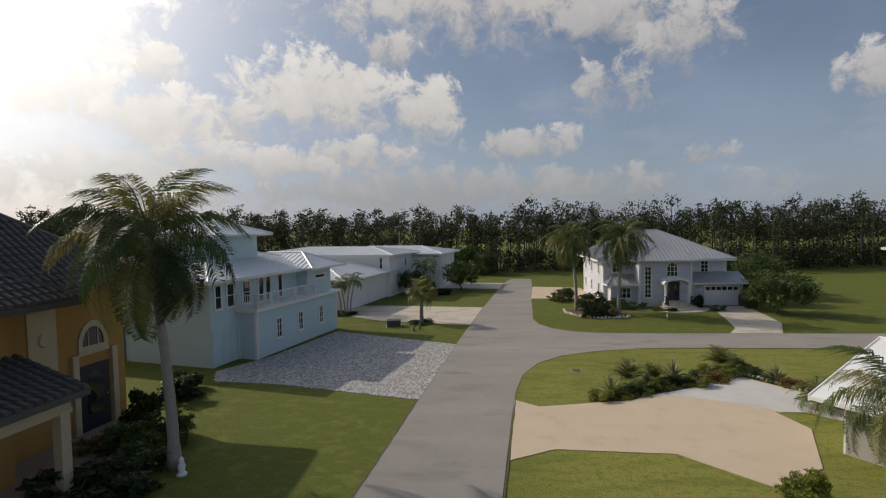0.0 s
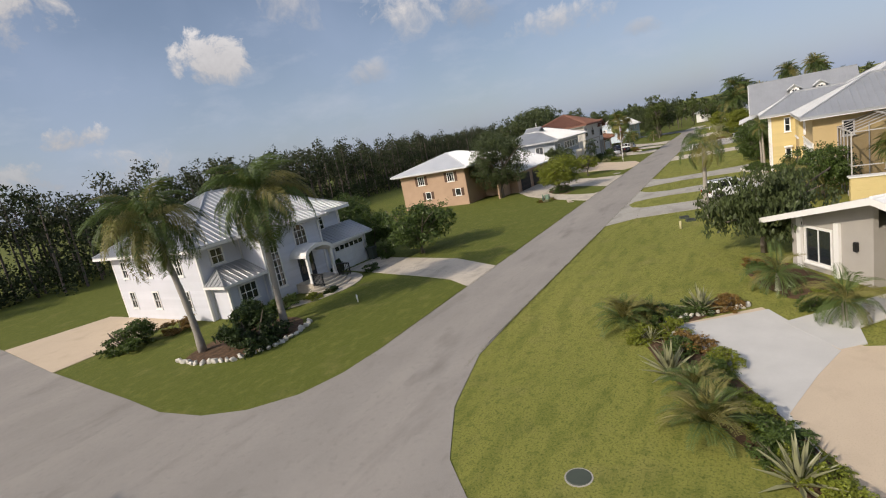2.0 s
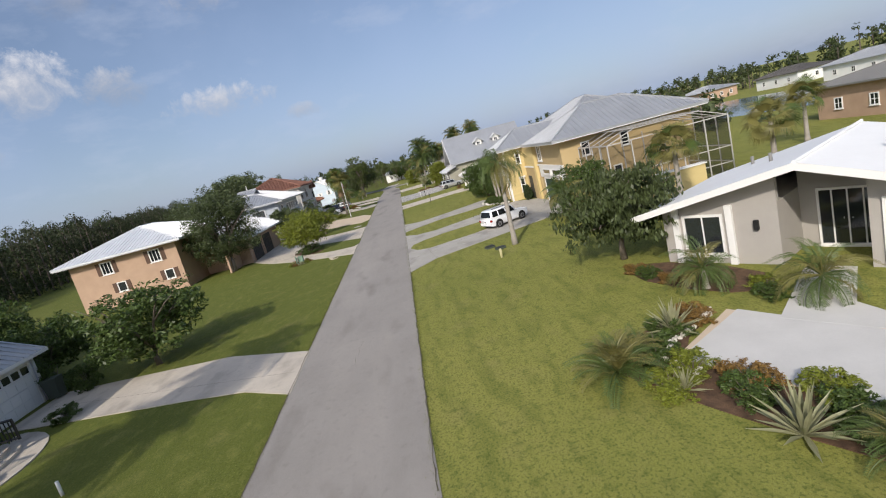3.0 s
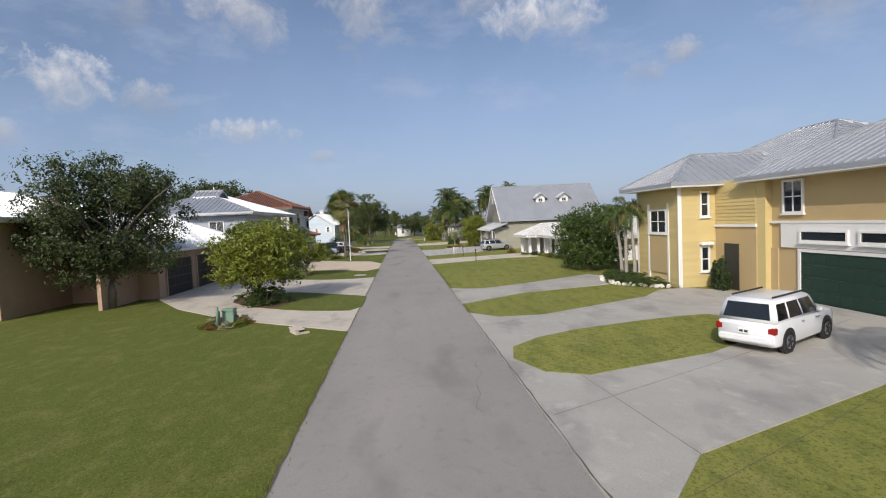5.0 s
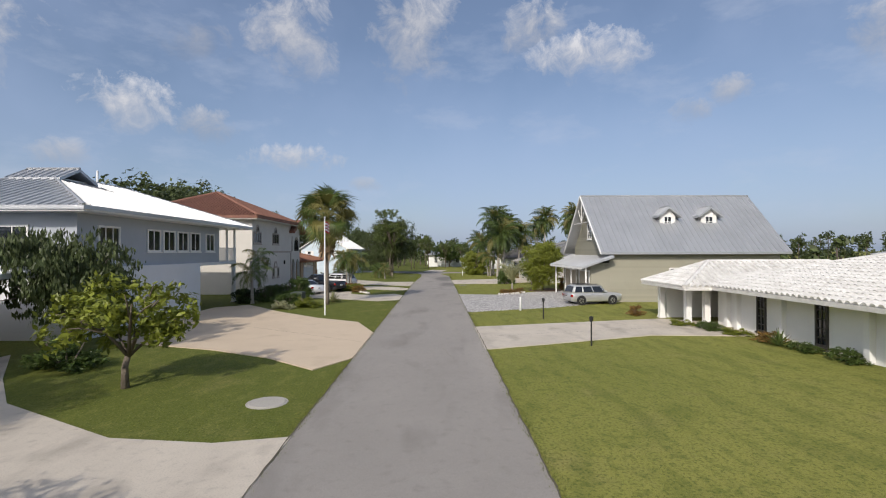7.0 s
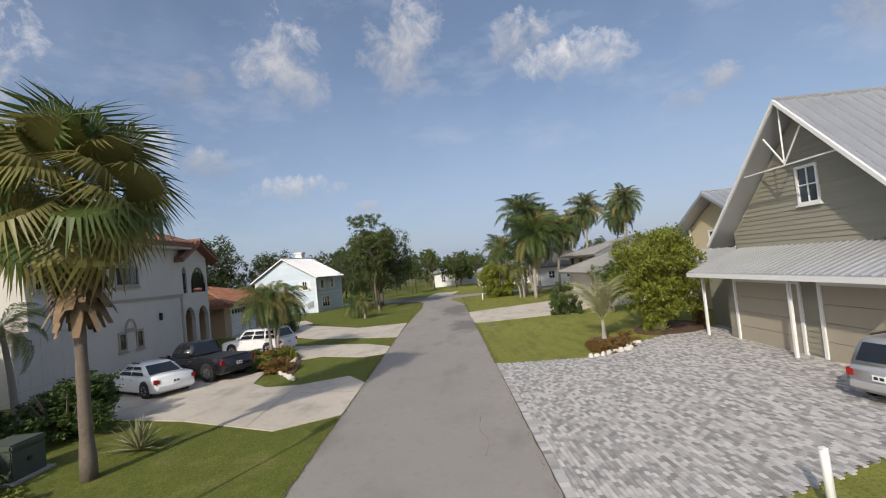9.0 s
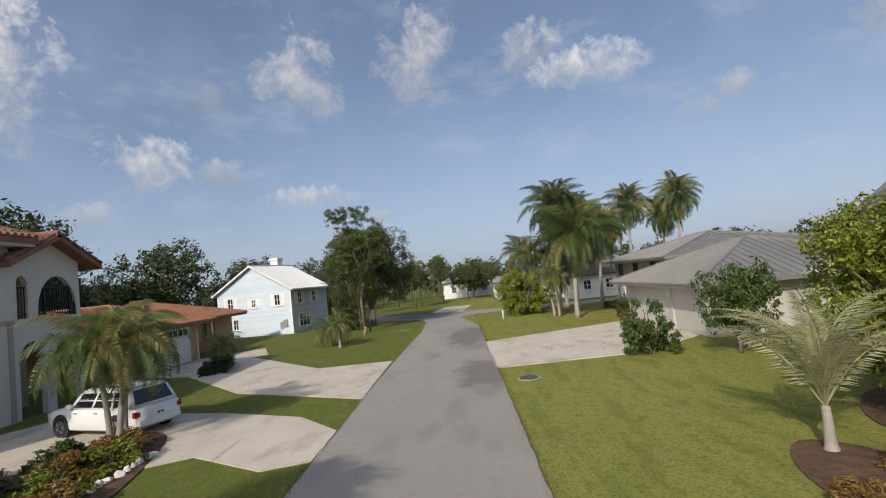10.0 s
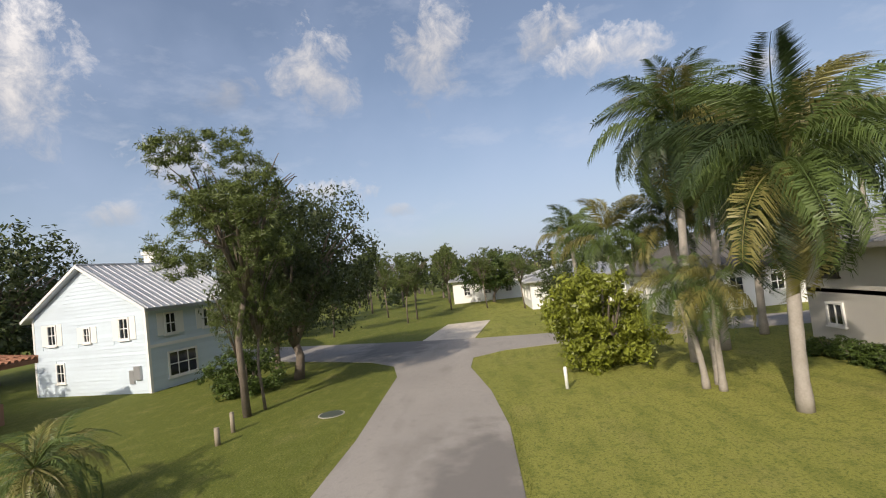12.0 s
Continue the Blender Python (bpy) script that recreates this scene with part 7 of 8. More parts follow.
def drain_inlet(x, y, rz, label):
    ob = thing("drain_inlet", label, "drain", x, y, 0, rz, s=.62)
    part("kerb", boxes((-.6, .6, .25, .45, -.1, .28), (-.6, -.45, -.4, .25, -.1, .12), (.45, .6, -.4, .25, -.1, .12), bevel=.02), CONCRETE, ob)
    part("lid", boxes((-.62, .62, -.1, .5, .24, .32), bevel=.02), CONCRETE, ob)
    for k in range(6):
        part("bar", boxes((-.4 + k * .15, -.36 + k * .15, -.38, .24, .0, .03)), IRON, ob)


drain_inlet(50.0, 37.6, 30, "small concrete drain inlet at the lawn edge")


def lid_disc(x, y, r, label, mat, name="manhole_cover", cat="manhole cover", z=.0):
    ob = thing(name, label, cat, x, y, z)
    bm = bmesh.new()
    tube(bm, [(0, 0, -.05), (0, 0, .015), (0, 0, .03)], [r, r, r * .94], 24)
    part("cover", bm, mat, ob)
    bm = bmesh.new()
    tube(bm, [(0, 0, -.05), (0, 0, .012)], [r * 1.12, r * 1.12], 24)
    part("ring", bm, CONCRETE_GREY, ob)


lid_disc(70.2, 37.05, .45, "round grey concrete cover in the lawn", CONCRETE_GREY)
lid_disc(112.2, 30.1, .35, "rusty metal drain cover in the lawn", BOX_DARK)
lid_disc(9.3, 25.4, .3, "small dark cover in the lawn", BOX_DARK)
lid_disc(134.0, 36.9, .4, "dark metal plate in the grass at the road edge", BOX_DARK)
for x, y in ((37.4, 25.7), (36.4, 25.2)):
    b = thing("irrigation_box", "dark low irrigation box in the lawn", "utility box", x, y, 0, 20, "irrigation boxes")
    part("body", boxes((-.22, .22, -.3, .3, -.05, .12), bevel=.03), BOX_DARK, b)
    part("lid", boxes((-.2, .2, -.28, .28, .12, .15), bevel=.01), PLASTIC, b)


def flagpole():
    ob = thing("flagpole", "tall white flagpole with a hanging striped flag", "flagpole", 87.1, 39.5)
    bm = bmesh.new()
    tube(bm, [(0, 0, -.1), (0, 0, 5.7)], [.05, .03], 10)
    part("pole", bm, WHITE, ob)
    bm = bmesh.new()
    bmesh.ops.create_uvsphere(bm, u_segments=10, v_segments=8, radius=.07, matrix=Matrix.Translation((0, 0, 5.75)))
    part("finial", bm, RIM, ob)
    cols = (material("flag_red", (0.45, 0.03, 0.04), .8), WHITE)
    n = 7
    for r in range(n):
        bm = bmesh.new()
        rows = []
        for k in range(9):
            X = .05 + .9 * k / 8
            Y, dz = .07 * math.sin(k * 1.3), -.10 * (k / 8) ** 1.5
            rows.append([bm.verts.new((X, Y, 5.55 - .62 * r / n + dz)), bm.verts.new((X, Y, 5.55 - .62 * (r + 1) / n + dz))])
        for a, b in zip(rows, rows[1:]):
            bm.faces.new((a[0], b[0], b[1], a[1]))
        part("stripe", bm, cols[r % 2], ob)
    bm = bmesh.new()
    v = [bm.verts.new(p) for p in ((.05, .02, 5.56), (.42, .10, 5.53), (.42, .10, 5.2), (.05, .02, 5.22))]
    bm.faces.new(v)
    part("canton", bm, material("flag_blue", (0.03, 0.05, 0.2), .8), ob)


flagpole()
bm = bmesh.new()
tube(bm, [(0, 0, -.2), (0, 0, 8.2)], [.14, .10], 8)
pole = thing("utility_pole", "thin grey wooden utility pole before the wood", "utility pole", -12, 86)
part("pole", bm, WOOD_POST, pole)
part("crossarm", boxes((-.9, .9, -.05, .05, 7.6, 7.72)), WOOD_POST, pole)


def stone(bm, x, y, z, r, rng):
    v0 = len(bm.verts)
    res = bmesh.ops.create_icosphere(bm, subdivisions=1, radius=r, matrix=Matrix.Translation((x, y, z)) @ pose(0, 0, 0, rng.uniform(0, 90), rng.uniform(0, 90), rng.uniform(0, 360)) @ Matrix.Diagonal((1.3, .9, .7, 1)))
    for v in res["verts"]:
        v.co += Vector((rng.uniform(-1, 1), rng.uniform(-1, 1), rng.uniform(-1, 1))) * r * .16


STONES = []


def edging(points, label, step=.32, r=.16, mat=None, group=""):
    """A row of separate stones along a line."""
    if not STONES:
        for k in range(4):
            b = bmesh.new()
            stone(b, 0, 0, 0, 1.0, random.Random(900 + k))
            STONES.append(finish("stone", b, STONE))
    rng = random.Random(int(points[0][0] * 10))
    ob = thing("stone_edging", label, "edging")
    for (x0, y0), (x1, y1) in zip(points, points[1:]):
        n = max(1, int(math.hypot(x1 - x0, y1 - y0) / step))
        for k in range(n):
            t = k / n
            s = part("stone", STONES[rng.randrange(4)], None, ob)
            s.matrix_local = pose(x0 + (x1 - x0) * t + rng.uniform(-.05, .05), y0 + (y1 - y0) * t + rng.uniform(-.05, .05), r * .4, 0, 0, rng.uniform(0, 360)) @ Matrix.Scale(r * rng.uniform(.8, 1.25), 4)
    return ob


edging([(17.5, 42.9), (16.2, 42.3), (14.4, 42.2), (12.7, 43.2), (11.9, 45.2), (12.0, 47.2)], "row of pale stones round the palm bed")
edging([(60.6, 21.6), (58.8, 22.2), (57.2, 22.0), (55.8, 20.9), (55.0, 20.1)], "white rocks along the hedge bed", .26, .14)
edging([(20.4, 21.9), (18.7, 24.6), (17.2, 24.2)], "pale rocks along the drive bed", .24, .12)
edging([(100.2, 27.6), (100.9, 26.0), (102.4, 25.0)], "pale rocks round the croton bed", .26, .13)
edging([(101.6, 38.9), (103.8, 40.4), (107.6, 40.3)], "pale rocks round the palm island", .26, .12)
drive([(100.6, 27.2), (101.2, 25.8), (103.4, 24.9), (104.8, 26.0), (103.4, 27.0)], MULCH, "mulch bed under the young palm", 2, .03, "mulch_bed")
drive([(101.8, 39.0), (104.2, 40.9), (104.8, 43.6), (109.4, 43.4), (109.8, 41.4), (107.4, 40.2)], MULCH, "mulch bed under the cluster palms", 2, .034, "mulch_bed")
drive([(54.9, 20.1), (56.0, 21.2), (57.6, 22.1), (60.8, 21.6), (61.2, 20.0), (59.4, 19.85)], MULCH, "mulch bed before the yellow house", 0, .034, "mulch_bed")
drive([(103.2, 24.0), (105.2, 24.4), (107.6, 22.4), (106.8, 20.6), (103.4, 21.2)], MULCH, "mulch bed at the garage corner", 2, .034, "mulch_bed")
for k, (x, y) in enumerate(((101.0, 26.8), (101.8, 25.9), (102.7, 25.4), (101.7, 26.9))):
    shrub("croton", "low orange and red croton plants in the rock bed", x, y, 1.1, .6, L_RED, k, count=1800, size=.08, group="crotons")
for k, (x, y, m) in enumerate(((103.8, 40.2, 0), (104.8, 41.0, 1), (105.8, 41.6, 0), (106.6, 40.9, 1), (105.2, 42.6, 0), (106.9, 42.6, 2), (107.6, 41.4, 0), (104.6, 42.0, 2))):
    shrub("croton", "orange and red croton plants below the cluster palms", x, y, 1.5, .95, (L_RED, L_LIGHT, L_MID)[m], k, count=1800, size=.08, group="crotons")
for k, (x, y) in enumerate(((57.0, 21.2), (58.2, 21.5), (59.4, 21.2), (60.3, 20.9), (56.2, 20.7), (57.8, 20.6), (59.0, 20.5))):
    shrub("hedge_plant", "low clipped green hedge plant before the yellow house", x, y, 1.6, .75, L_MID, k, count=2600, size=.05, group="hedge before the yellow house")
for k, (x, y, h) in enumerate(((53.6, 18.6, 2.3), (54.3, 17.8, 1.6), (43.2, 18.4, 2.2))):
    shrub("cypress", "narrow upright dark green cypress by the yellow house", x, y, .95, h, L_DARK, k, count=2600, size=.07, group="cypresses")
for k, (x, y, w, h) in enumerate(((81.0, 20.0, 1.4, .6), (79.6, 19.6, 1.2, .5), (77.8, 19.4, 1.3, .6), (76.0, 19.3, 1.2, .5), (82.4, 20.6, 1.2, .5), (86.4, 21.4, 1.1, .8), (74.2, 19.2, 1.2, .7))):
    shrub("foundation_shrub", "low foundation shrub along the white ranch house", x, y, w, h, (L_MID, L_LIGHT, L_RED)[k % 3], k, count=1800, size=.08, group="foundation shrubs")
agave("agave", "spiky green agave beside the ranch house", 77.0, 19.6, .8, L_PALM, seed=1)
agave("agave", "grey-green agave at the foot of the fan palm", 94.6, 40.6, 1.0, L_SILVER, seed=0)
agave("agave", "blue-grey agave in the mulch at the garage corner", 104.2, 23.2, .6, L_SILVER, seed=1)
shrub("croton_shrub", "upright yellow-green croton at the garage corner", 104.6, 23.4, 1.0, 1.9, L_LIGHT, 1, size=.06)
shrub("red_cordyline", "slim red cordyline beside the garage door", 105.4, 20.9, .7, 1.7, L_RED, 2, count=1800, size=.08)
for k, (x, y, w, h, m) in enumerate(((92.2, 43.2, 2.2, 1.3, 0), (91.2, 41.6, 1.8, 1.0, 1), (95.2, 45.6, 2.2, 1.7, 0), (94.2, 46.8, 2.0, 1.6, 2), (90.4, 43.0, 1.6, .8, 3), (98.0, 46.0, 2.0, 1.5, 0))):
    shrub("garden_shrub", "leafy garden shrub round the fan palm", x, y, w, h, (L_MID, L_LIGHT, L_DARK, L_VARI)[m], k, count=2600, size=.05, group="shrubs round the fan palm")
palm("garden_palm", "small palm with drooping leaves beside the villa", 93.6, 46.2, 2.0, "coconut", 11, .6, .1, (.2, .1), 81, .3, -50, 65)
palm("garden_palm", "slim palm beside the villa", 99.0, 47.6, 3.0, "coconut", 11, .6, .1, (-.2, .1), 82, .3, -50, 65)
# round the low grey house
for k, (x, y) in enumerate(((22.2, 20.9), (19.2, 19.2))):
    palm("pygmy_palm", "small feathery palm beside the grey house", x, y, .7, "pygmy", 24, 1.15, .09, (.1, 0), 85 + k, 0, -40, 80)
for k, (x, y) in enumerate(((24.8, 21.6), (23.6, 21.2), (21.0, 19.7), (20.3, 20.0), (25.6, 21.6))):
    shrub("foundation_shrub", "low foundation shrub along the grey house", x, y, 1.1, .6, (L_MID, L_RED, L_LIGHT)[k % 3], k, count=1800, size=.08, group="foundation shrubs")
drive([(16.9, 19.6), (18.9, 20.9), (21.8, 17.6), (20.6, 16.9), (18.6, 18.9), (17.4, 18.9)], material("white_path", (0.66, 0.66, 0.66), 0.8, var=0.08), "pale grey concrete path to the front door", 0, .04, "path")
drive([(25.4, 22.3), (26.8, 20.8), (22.6, 18.6), (20.6, 19.4), (21.6, 21.0)], MULCH, "mulch bed along the grey house", 1, .018, "mulch_bed")
tree("garden_tree", "weeping green tree behind the drive", 40.5, 17.5, 3.6, "mid", .9, seed=2)
for k, (x, y) in enumerate(((38.4, 19.6), (39.6, 18.6), (41.0, 19.2))):
    palm("areca_palm", "clumped yellowish palm beside the yellow house", x, y, 1.6, "coconut", 13, .65, .07, (.3 - .3 * k, .1), 90 + k, .2, -30, 75, group="areca palms")
for k, (x, y) in enumerate(((34.2, 14.5), (33.6, 9.0), (44, -2))):
    palm("garden_palm", "fan palm beside the pool cage", x, y, 3.6, "fan", 22, .95, .15, (0, 0), 95 + k, 0, -40, 80)
# round the corner house
for k, (x, y, w, h, m) in enumerate(((27.2, 46.2, 1.3, .9, 0), (21.2, 46.4, 1.4, .6, 1), (22.4, 46.0, 1.2, .5, 2), (19.5, 47.2, 2.0, 1.2, 0), (17.8, 48.0, 2.4, 1.6, 0), (26.0, 48.6, 1.2, 1.8, 2), (30.8, 47.4, 1.4, 2.0, 0), (31.4, 49.4, 1.8, 2.4, 0), (12.6, 53.0, 3.2, 2.2, 0), (15.4, 52.4, 2.2, 1.2, 3))):
    shrub("garden_shrub", "leafy garden shrub beside the corner house", x, y, w, h, (L_MID, L_LIGHT, L_DARK, L_RED)[m], k, count=2600, size=.05, group="shrubs round the corner house")
drive([(18.2, 47.6), (21, 45.6), (23.6, 45.0), (26.2, 46.0), (27.2, 48.6), (24.6, 46.6), (21, 47.2)], CONCRETE, "curved pale walk before the porch", 2, .04, "path")
can = thing("trash_bin", "dark green wheeled trash bin beside the garage", "trash bin", 30.7, 48.9)
part("body", loft([[(-.25, -.28, .08), (.25, -.28, .08), (.25, .28, .08), (-.25, .28, .08)], [(-.3, -.34, 1.0), (.3, -.34, 1.0), (.3, .34, 1.0), (-.3, .34, 1.0)]]), BOX_DARK, can)
part("lid", boxes((-.32, .32, -.36, .36, 1.0, 1.07), bevel=.02), BOX_DARK, can)
# round the ochre house
st = bmesh.new()
tube(st, [(0, 0, 0), (0, 0, .08), (0, 0, .1), (0, 0, .35), (0, 0, .52), (0, 0, .58), (0, 0, .7)], [.18, .18, .09, .14, .08, .1, .03], 12)
sob = part("statue", st, WHITE, None, smooth=True)
sob.location = (-7.3, 11.9, 0)
tagged(sob, "small white garden statue at the foot of the palm", "statue")
for k, (x, y, w, h, m) in enumerate(((-9.2, 12.2, 2.4, 1.4, 0), (-10.2, 10.4, 3.0, 1.3, 2), (-11.2, 13.8, 2.2, 1.6, 0), (-12.0, 16.2, 1.6, 2.4, 2), (-9.6, 14.4, 2.2, 1.9, 0), (-12.6, 19.6, 2.4, 1.8, 2), (-13.2, 21.2, 2.0, 1.5, 2), (-12.4, 13.6, 1.2, .8, 3), (-8.4, 10.6, 1.8, 1.0, 2))):
    shrub("garden_shrub", "leafy garden shrub beside the ochre house", x, y, w, h, (L_MID, L_LIGHT, L_DARK, L_RED)[m], k, count=2600, size=.05, group="shrubs round the ochre house")
# round the white house
for k, (x, y, w, h, m) in enumerate(((-10.6, 44.4, 2.6, .6, 2), (-2.1, 40.0, 2.4, .5, 2), (-3.4, 57.6, 2.0, 2.6, 2), (-1.6, 59.0, 2.2, 1.2, 2))):
    shrub("garden_shrub", "low dark garden shrub beside the white house", x, y, w, h, (L_MID, L_LIGHT, L_DARK)[m], k, count=2600, size=.05, group="shrubs round the white house")
for k, (x, y, hh) in enumerate(((-4.4, 60.5, 3.6), (-3.6, 61.0, 3.9), (-4.0, 59.6, 3.2))):
    palm("clump_palm", "slender multi-stemmed palm beside the white house", x, y, hh, "coconut", 10, .55, .07, (.3 * (k - 1), .2), 110 + k, .3, -40, 60, group="clump palms")
# round the peach house
drive([(125.2, 45.9), (126.4, 44.9), (130.2, 46.6), (129.6, 47.4), (127.6, 50.2), (126.6, 50.0)], CONCRETE, "pale concrete path along the peach house", 0, .04, "path")
shrub("foundation_shrub", "dark rounded shrub beside the garage", 128.6, 49.0, 1.7, 1.2, L_DARK, 1, count=2600, size=.06)
shrub("foundation_shrub", "dark shrub below the small palms", 120.6, 45.4, 2.2, 1.2, L_DARK, 2, count=2600, size=.06)
# below the royal palms
for k, (x, y, lx, ly) in enumerate(((132.4, 24.9, -.5, .2), (133.1, 24.7, .4, .1), (132.8, 25.2, .1, .5))):
    palm("christmas_palm", "slender pale-stemmed cluster palm below the royal palms", x, y, 2.7, "coconut", 11, .62, .08, (lx, ly), 120 + k, .4, -50, 60, group="cluster palms")
for k, x in enumerate((127.6, 128.8, 130.0, 131.2, 132.4)):
    shrub("hedge_plant", "clipped green hedge along the grey house", x + 3, 19.9, 1.7, .95, L_MID, k, count=2600, size=.05, group="hedge along the grey house")
for k, (x, y) in enumerate(((127.0, 21.6), (128.2, 21.3), (129.4, 21.0))):
    shrub("red_shrub", "low red and green shrub beside the garage", x, y, 1.2, .8, L_RED if k % 2 == 0 else L_MID, k, count=1800, size=.08, group="red shrubs")


# ---- far things ----
def far_house(x, y, w, d, hgt, wallmat, roofmat, label, rz=0.0, rise=1.5):
    h = thing("house", label, "house", x, y, 0, rz)
    walls(h, -w / 2, w / 2, -d / 2, d / 2, 0, hgt, wallmat)
    roof(h, hip_faces(-w / 2 - .6, w / 2 + .6, -d / 2 - .6, d / 2 + .6, hgt, rise), roofmat)
    for u in (-w * .3, 0, w * .3):
        window(h, "W", -w / 2, u * d / w, .9, .9, 1.1, 2, 2)
        window(h, "N", d / 2, u, .9, .9, 1.1, 2, 2)
        window(h, "S", -d / 2, u, .9, .9, 1.1, 2, 2)
    return h


DARK_TILE = material("dark_shingle", (0.10, 0.095, 0.09), 0.8, var=0.2, fine=10)
TAN_W = material("tan_stucco", (0.50, 0.36, 0.25))
far_house(188, 30.6, 12, 9, 3.0, WHITE, METAL_ROOF, "white single-storey house beyond the side street")
far_house(168, 22, 10, 10, 2.6, WHITE, METAL_ROOF, "white low house beyond the road bend")
far_house(153.4, 16, 9, 8, 2.6, WHITE, DARK_TILE, "white low house with a dark shingle roof", rise=2.4)
far_house(48, -18, 12, 12, 3.2, TAN_W, METAL_ROOF_DARK, "tan house with a dark roof behind the pool cage")
far_house(210, 30, 14, 12, 3.0, WHITE, METAL_ROOF, "white house at the far end of the street")
far_house(100, -66, 14, 10, 3.0, WHITE, METAL_ROOF, "white house beyond the lake")
far_house(130, -74, 14, 10, 3.0, WHITE, DARK_TILE, "white house with a dark roof beyond the lake")
far_house(160, -70, 14, 10, 3.0, TAN_W, METAL_ROOF, "tan house beyond the lake")
WATER = material("lake_water", (0.10, 0.14, 0.17), 0.08, var=0.1, scale=0.1, fine=2, bump=0.15, spec=0.6)
structure("water", prism(rounded([(60, -30), (75, -22), (130, -24), (190, -30), (200, -52), (120, -56), (70, -50)], 2), -0.2, 0.02), WATER, "calm grey-blue lake behind the houses", "lake")


def far_woods():
    rng = np.random.default_rng(11)
    spots = [(x + rng.uniform(-3, 3), -92 - row * 8 + rng.uniform(-3, 3), rng.uniform(6, 10)) for x in np.arange(-60, 380, 4.2) for row in range(2)]
    spots += [(232 + row * 8 + rng.uniform(-3, 3), y + rng.uniform(-2, 2), rng.uniform(6, 10)) for y in np.arange(-95, 110, 4.2) for row in range(2)]
    spots += [(rng.uniform(60, 200), rng.uniform(-20, -8), rng.uniform(3, 6)) for _ in range(26)]
    spots += [(rng.uniform(186, 224), rng.uniform(5, 70), rng.uniform(4, 8)) for _ in range(24)]
    trunks, blobs = bmesh.new(), []
    for x, y, hh in spots:
        tube(trunks, [(x, y, -.1), (x, y, hh * .9)], [.2, .06], 5, False)
        for k in range(9):
            t, a = rng.uniform(.2, 1), rng.uniform(0, 6.28)
            rr = 2.4 * (1.2 - t)
            blobs.append(((x + math.cos(a) * rr, y + math.sin(a) * rr, hh * t), rng.uniform(.7, 1.5)))
    f = thing("far_woods", "distant green woods on the horizon", "forest", kind="stuff")
    part("trunks", trunks, FOREST_BARK, f)
    part("crowns", leaves_mesh("crowns", L_OAK, blobs, 90000, .42, 17, inner=.2), None, f)


far_woods()


# ---- lawn blades ----
def inside(px, py, poly):
    """Which of the points lie in the outline."""
    hit = np.zeros(len(px), bool)
    for (x0, y0), (x1, y1) in zip(poly, poly[1:] + poly[:1]):
        if y0 == y1:
            continue
        c = ((py >= min(y0, y1)) & (py < max(y0, y1))) & (px < x0 + (py - y0) * (x1 - x0) / (y1 - y0))
        hit ^= c
    return hit


def lawn_blades():
    """Short grass standing on the lawns near the road, and longer tufts along its edges."""
    rng = np.random.default_rng(21)
    n = 230000
    x, y = rng.uniform(4, 150, n), np.where(rng.random(n) < .5, 31 - 9 * rng.random(n) ** 1.5, 35.8 + 8 * rng.random(n) ** 1.5)
    edge = 26000
    ex = rng.uniform(14, 132, edge)
    ey = np.where(rng.random(edge) < .5, 31 + rng.normal(-.02, .07, edge), 35.8 + rng.normal(.02, .07, edge))
    x, y, h = np.r_[x, ex], np.r_[y, ey], np.r_[rng.uniform(.014, .036, n), rng.uniform(.03, .08, edge)]
    keep = np.ones(len(x), bool)
    keep[:n] &= ~inside(x[:n], y[:n], ROAD)
    for ob in bpy.data.objects:
        if ob.name.split(".")[0] in ("driveway", "paver_bed", "mulch_bed", "path"):
            top = max(ob.data.polygons, key=lambda f: len(f.vertices) * (f.normal.z > .9))
            poly = [tuple(ob.data.vertices[i].co[:2]) for i in top.vertices]
            keep &= ~inside(x, y, poly)
    x, y, h = x[keep], y[keep], h[keep]
    m = len(x)
    a = rng.uniform(0, 6.28, m)
    w, lean = rng.uniform(.004, .009, m), rng.normal(0, .016, (m, 2))
    v = np.stack([np.c_[x - np.cos(a) * w, y - np.sin(a) * w, np.zeros(m)], np.c_[x + np.cos(a) * w, y + np.sin(a) * w, np.zeros(m)], np.c_[x + lean[:, 0], y + lean[:, 1], h]], 1).reshape(-1, 3)
    me = bpy.data.meshes.new("grass_blades")
    me.vertices.add(3 * m)
    me.vertices.foreach_set("co", v.ravel())
    me.loops.add(3 * m)
    me.loops.foreach_set("vertex_index", np.arange(3 * m))
    me.polygons.add(m)
    me.polygons.foreach_set("loop_start", np.arange(0, 3 * m, 3))
    me.polygons.foreach_set("loop_total", np.full(m, 3))
    me.update()
    me.materials.append(material("grass_blade", (0.17, 0.185, 0.04), 0.8, var=0.3, scale=0.3, fine=9, island=0.4, translucent=0.2, dark=(0.10, 0.12, 0.02)))
    tagged(new("grass_blades", me), "short green and straw-coloured grass blades", "grass", kind="stuff")


lawn_blades()


# ---- pavers ----
PAVER = material("grey_paver", (0.42, 0.405, 0.385), 0.85, var=0.15, scale=3, fine=25, bump=0.3, dark=(0.3, 0.29, 0.28), per_object=0.42)
PAVER_ISLAND = material("grey_paver_field", (0.42, 0.405, 0.385), 0.85, var=0.15, scale=3, fine=25, bump=0.3, dark=(0.3, 0.29, 0.28), island=0.42)


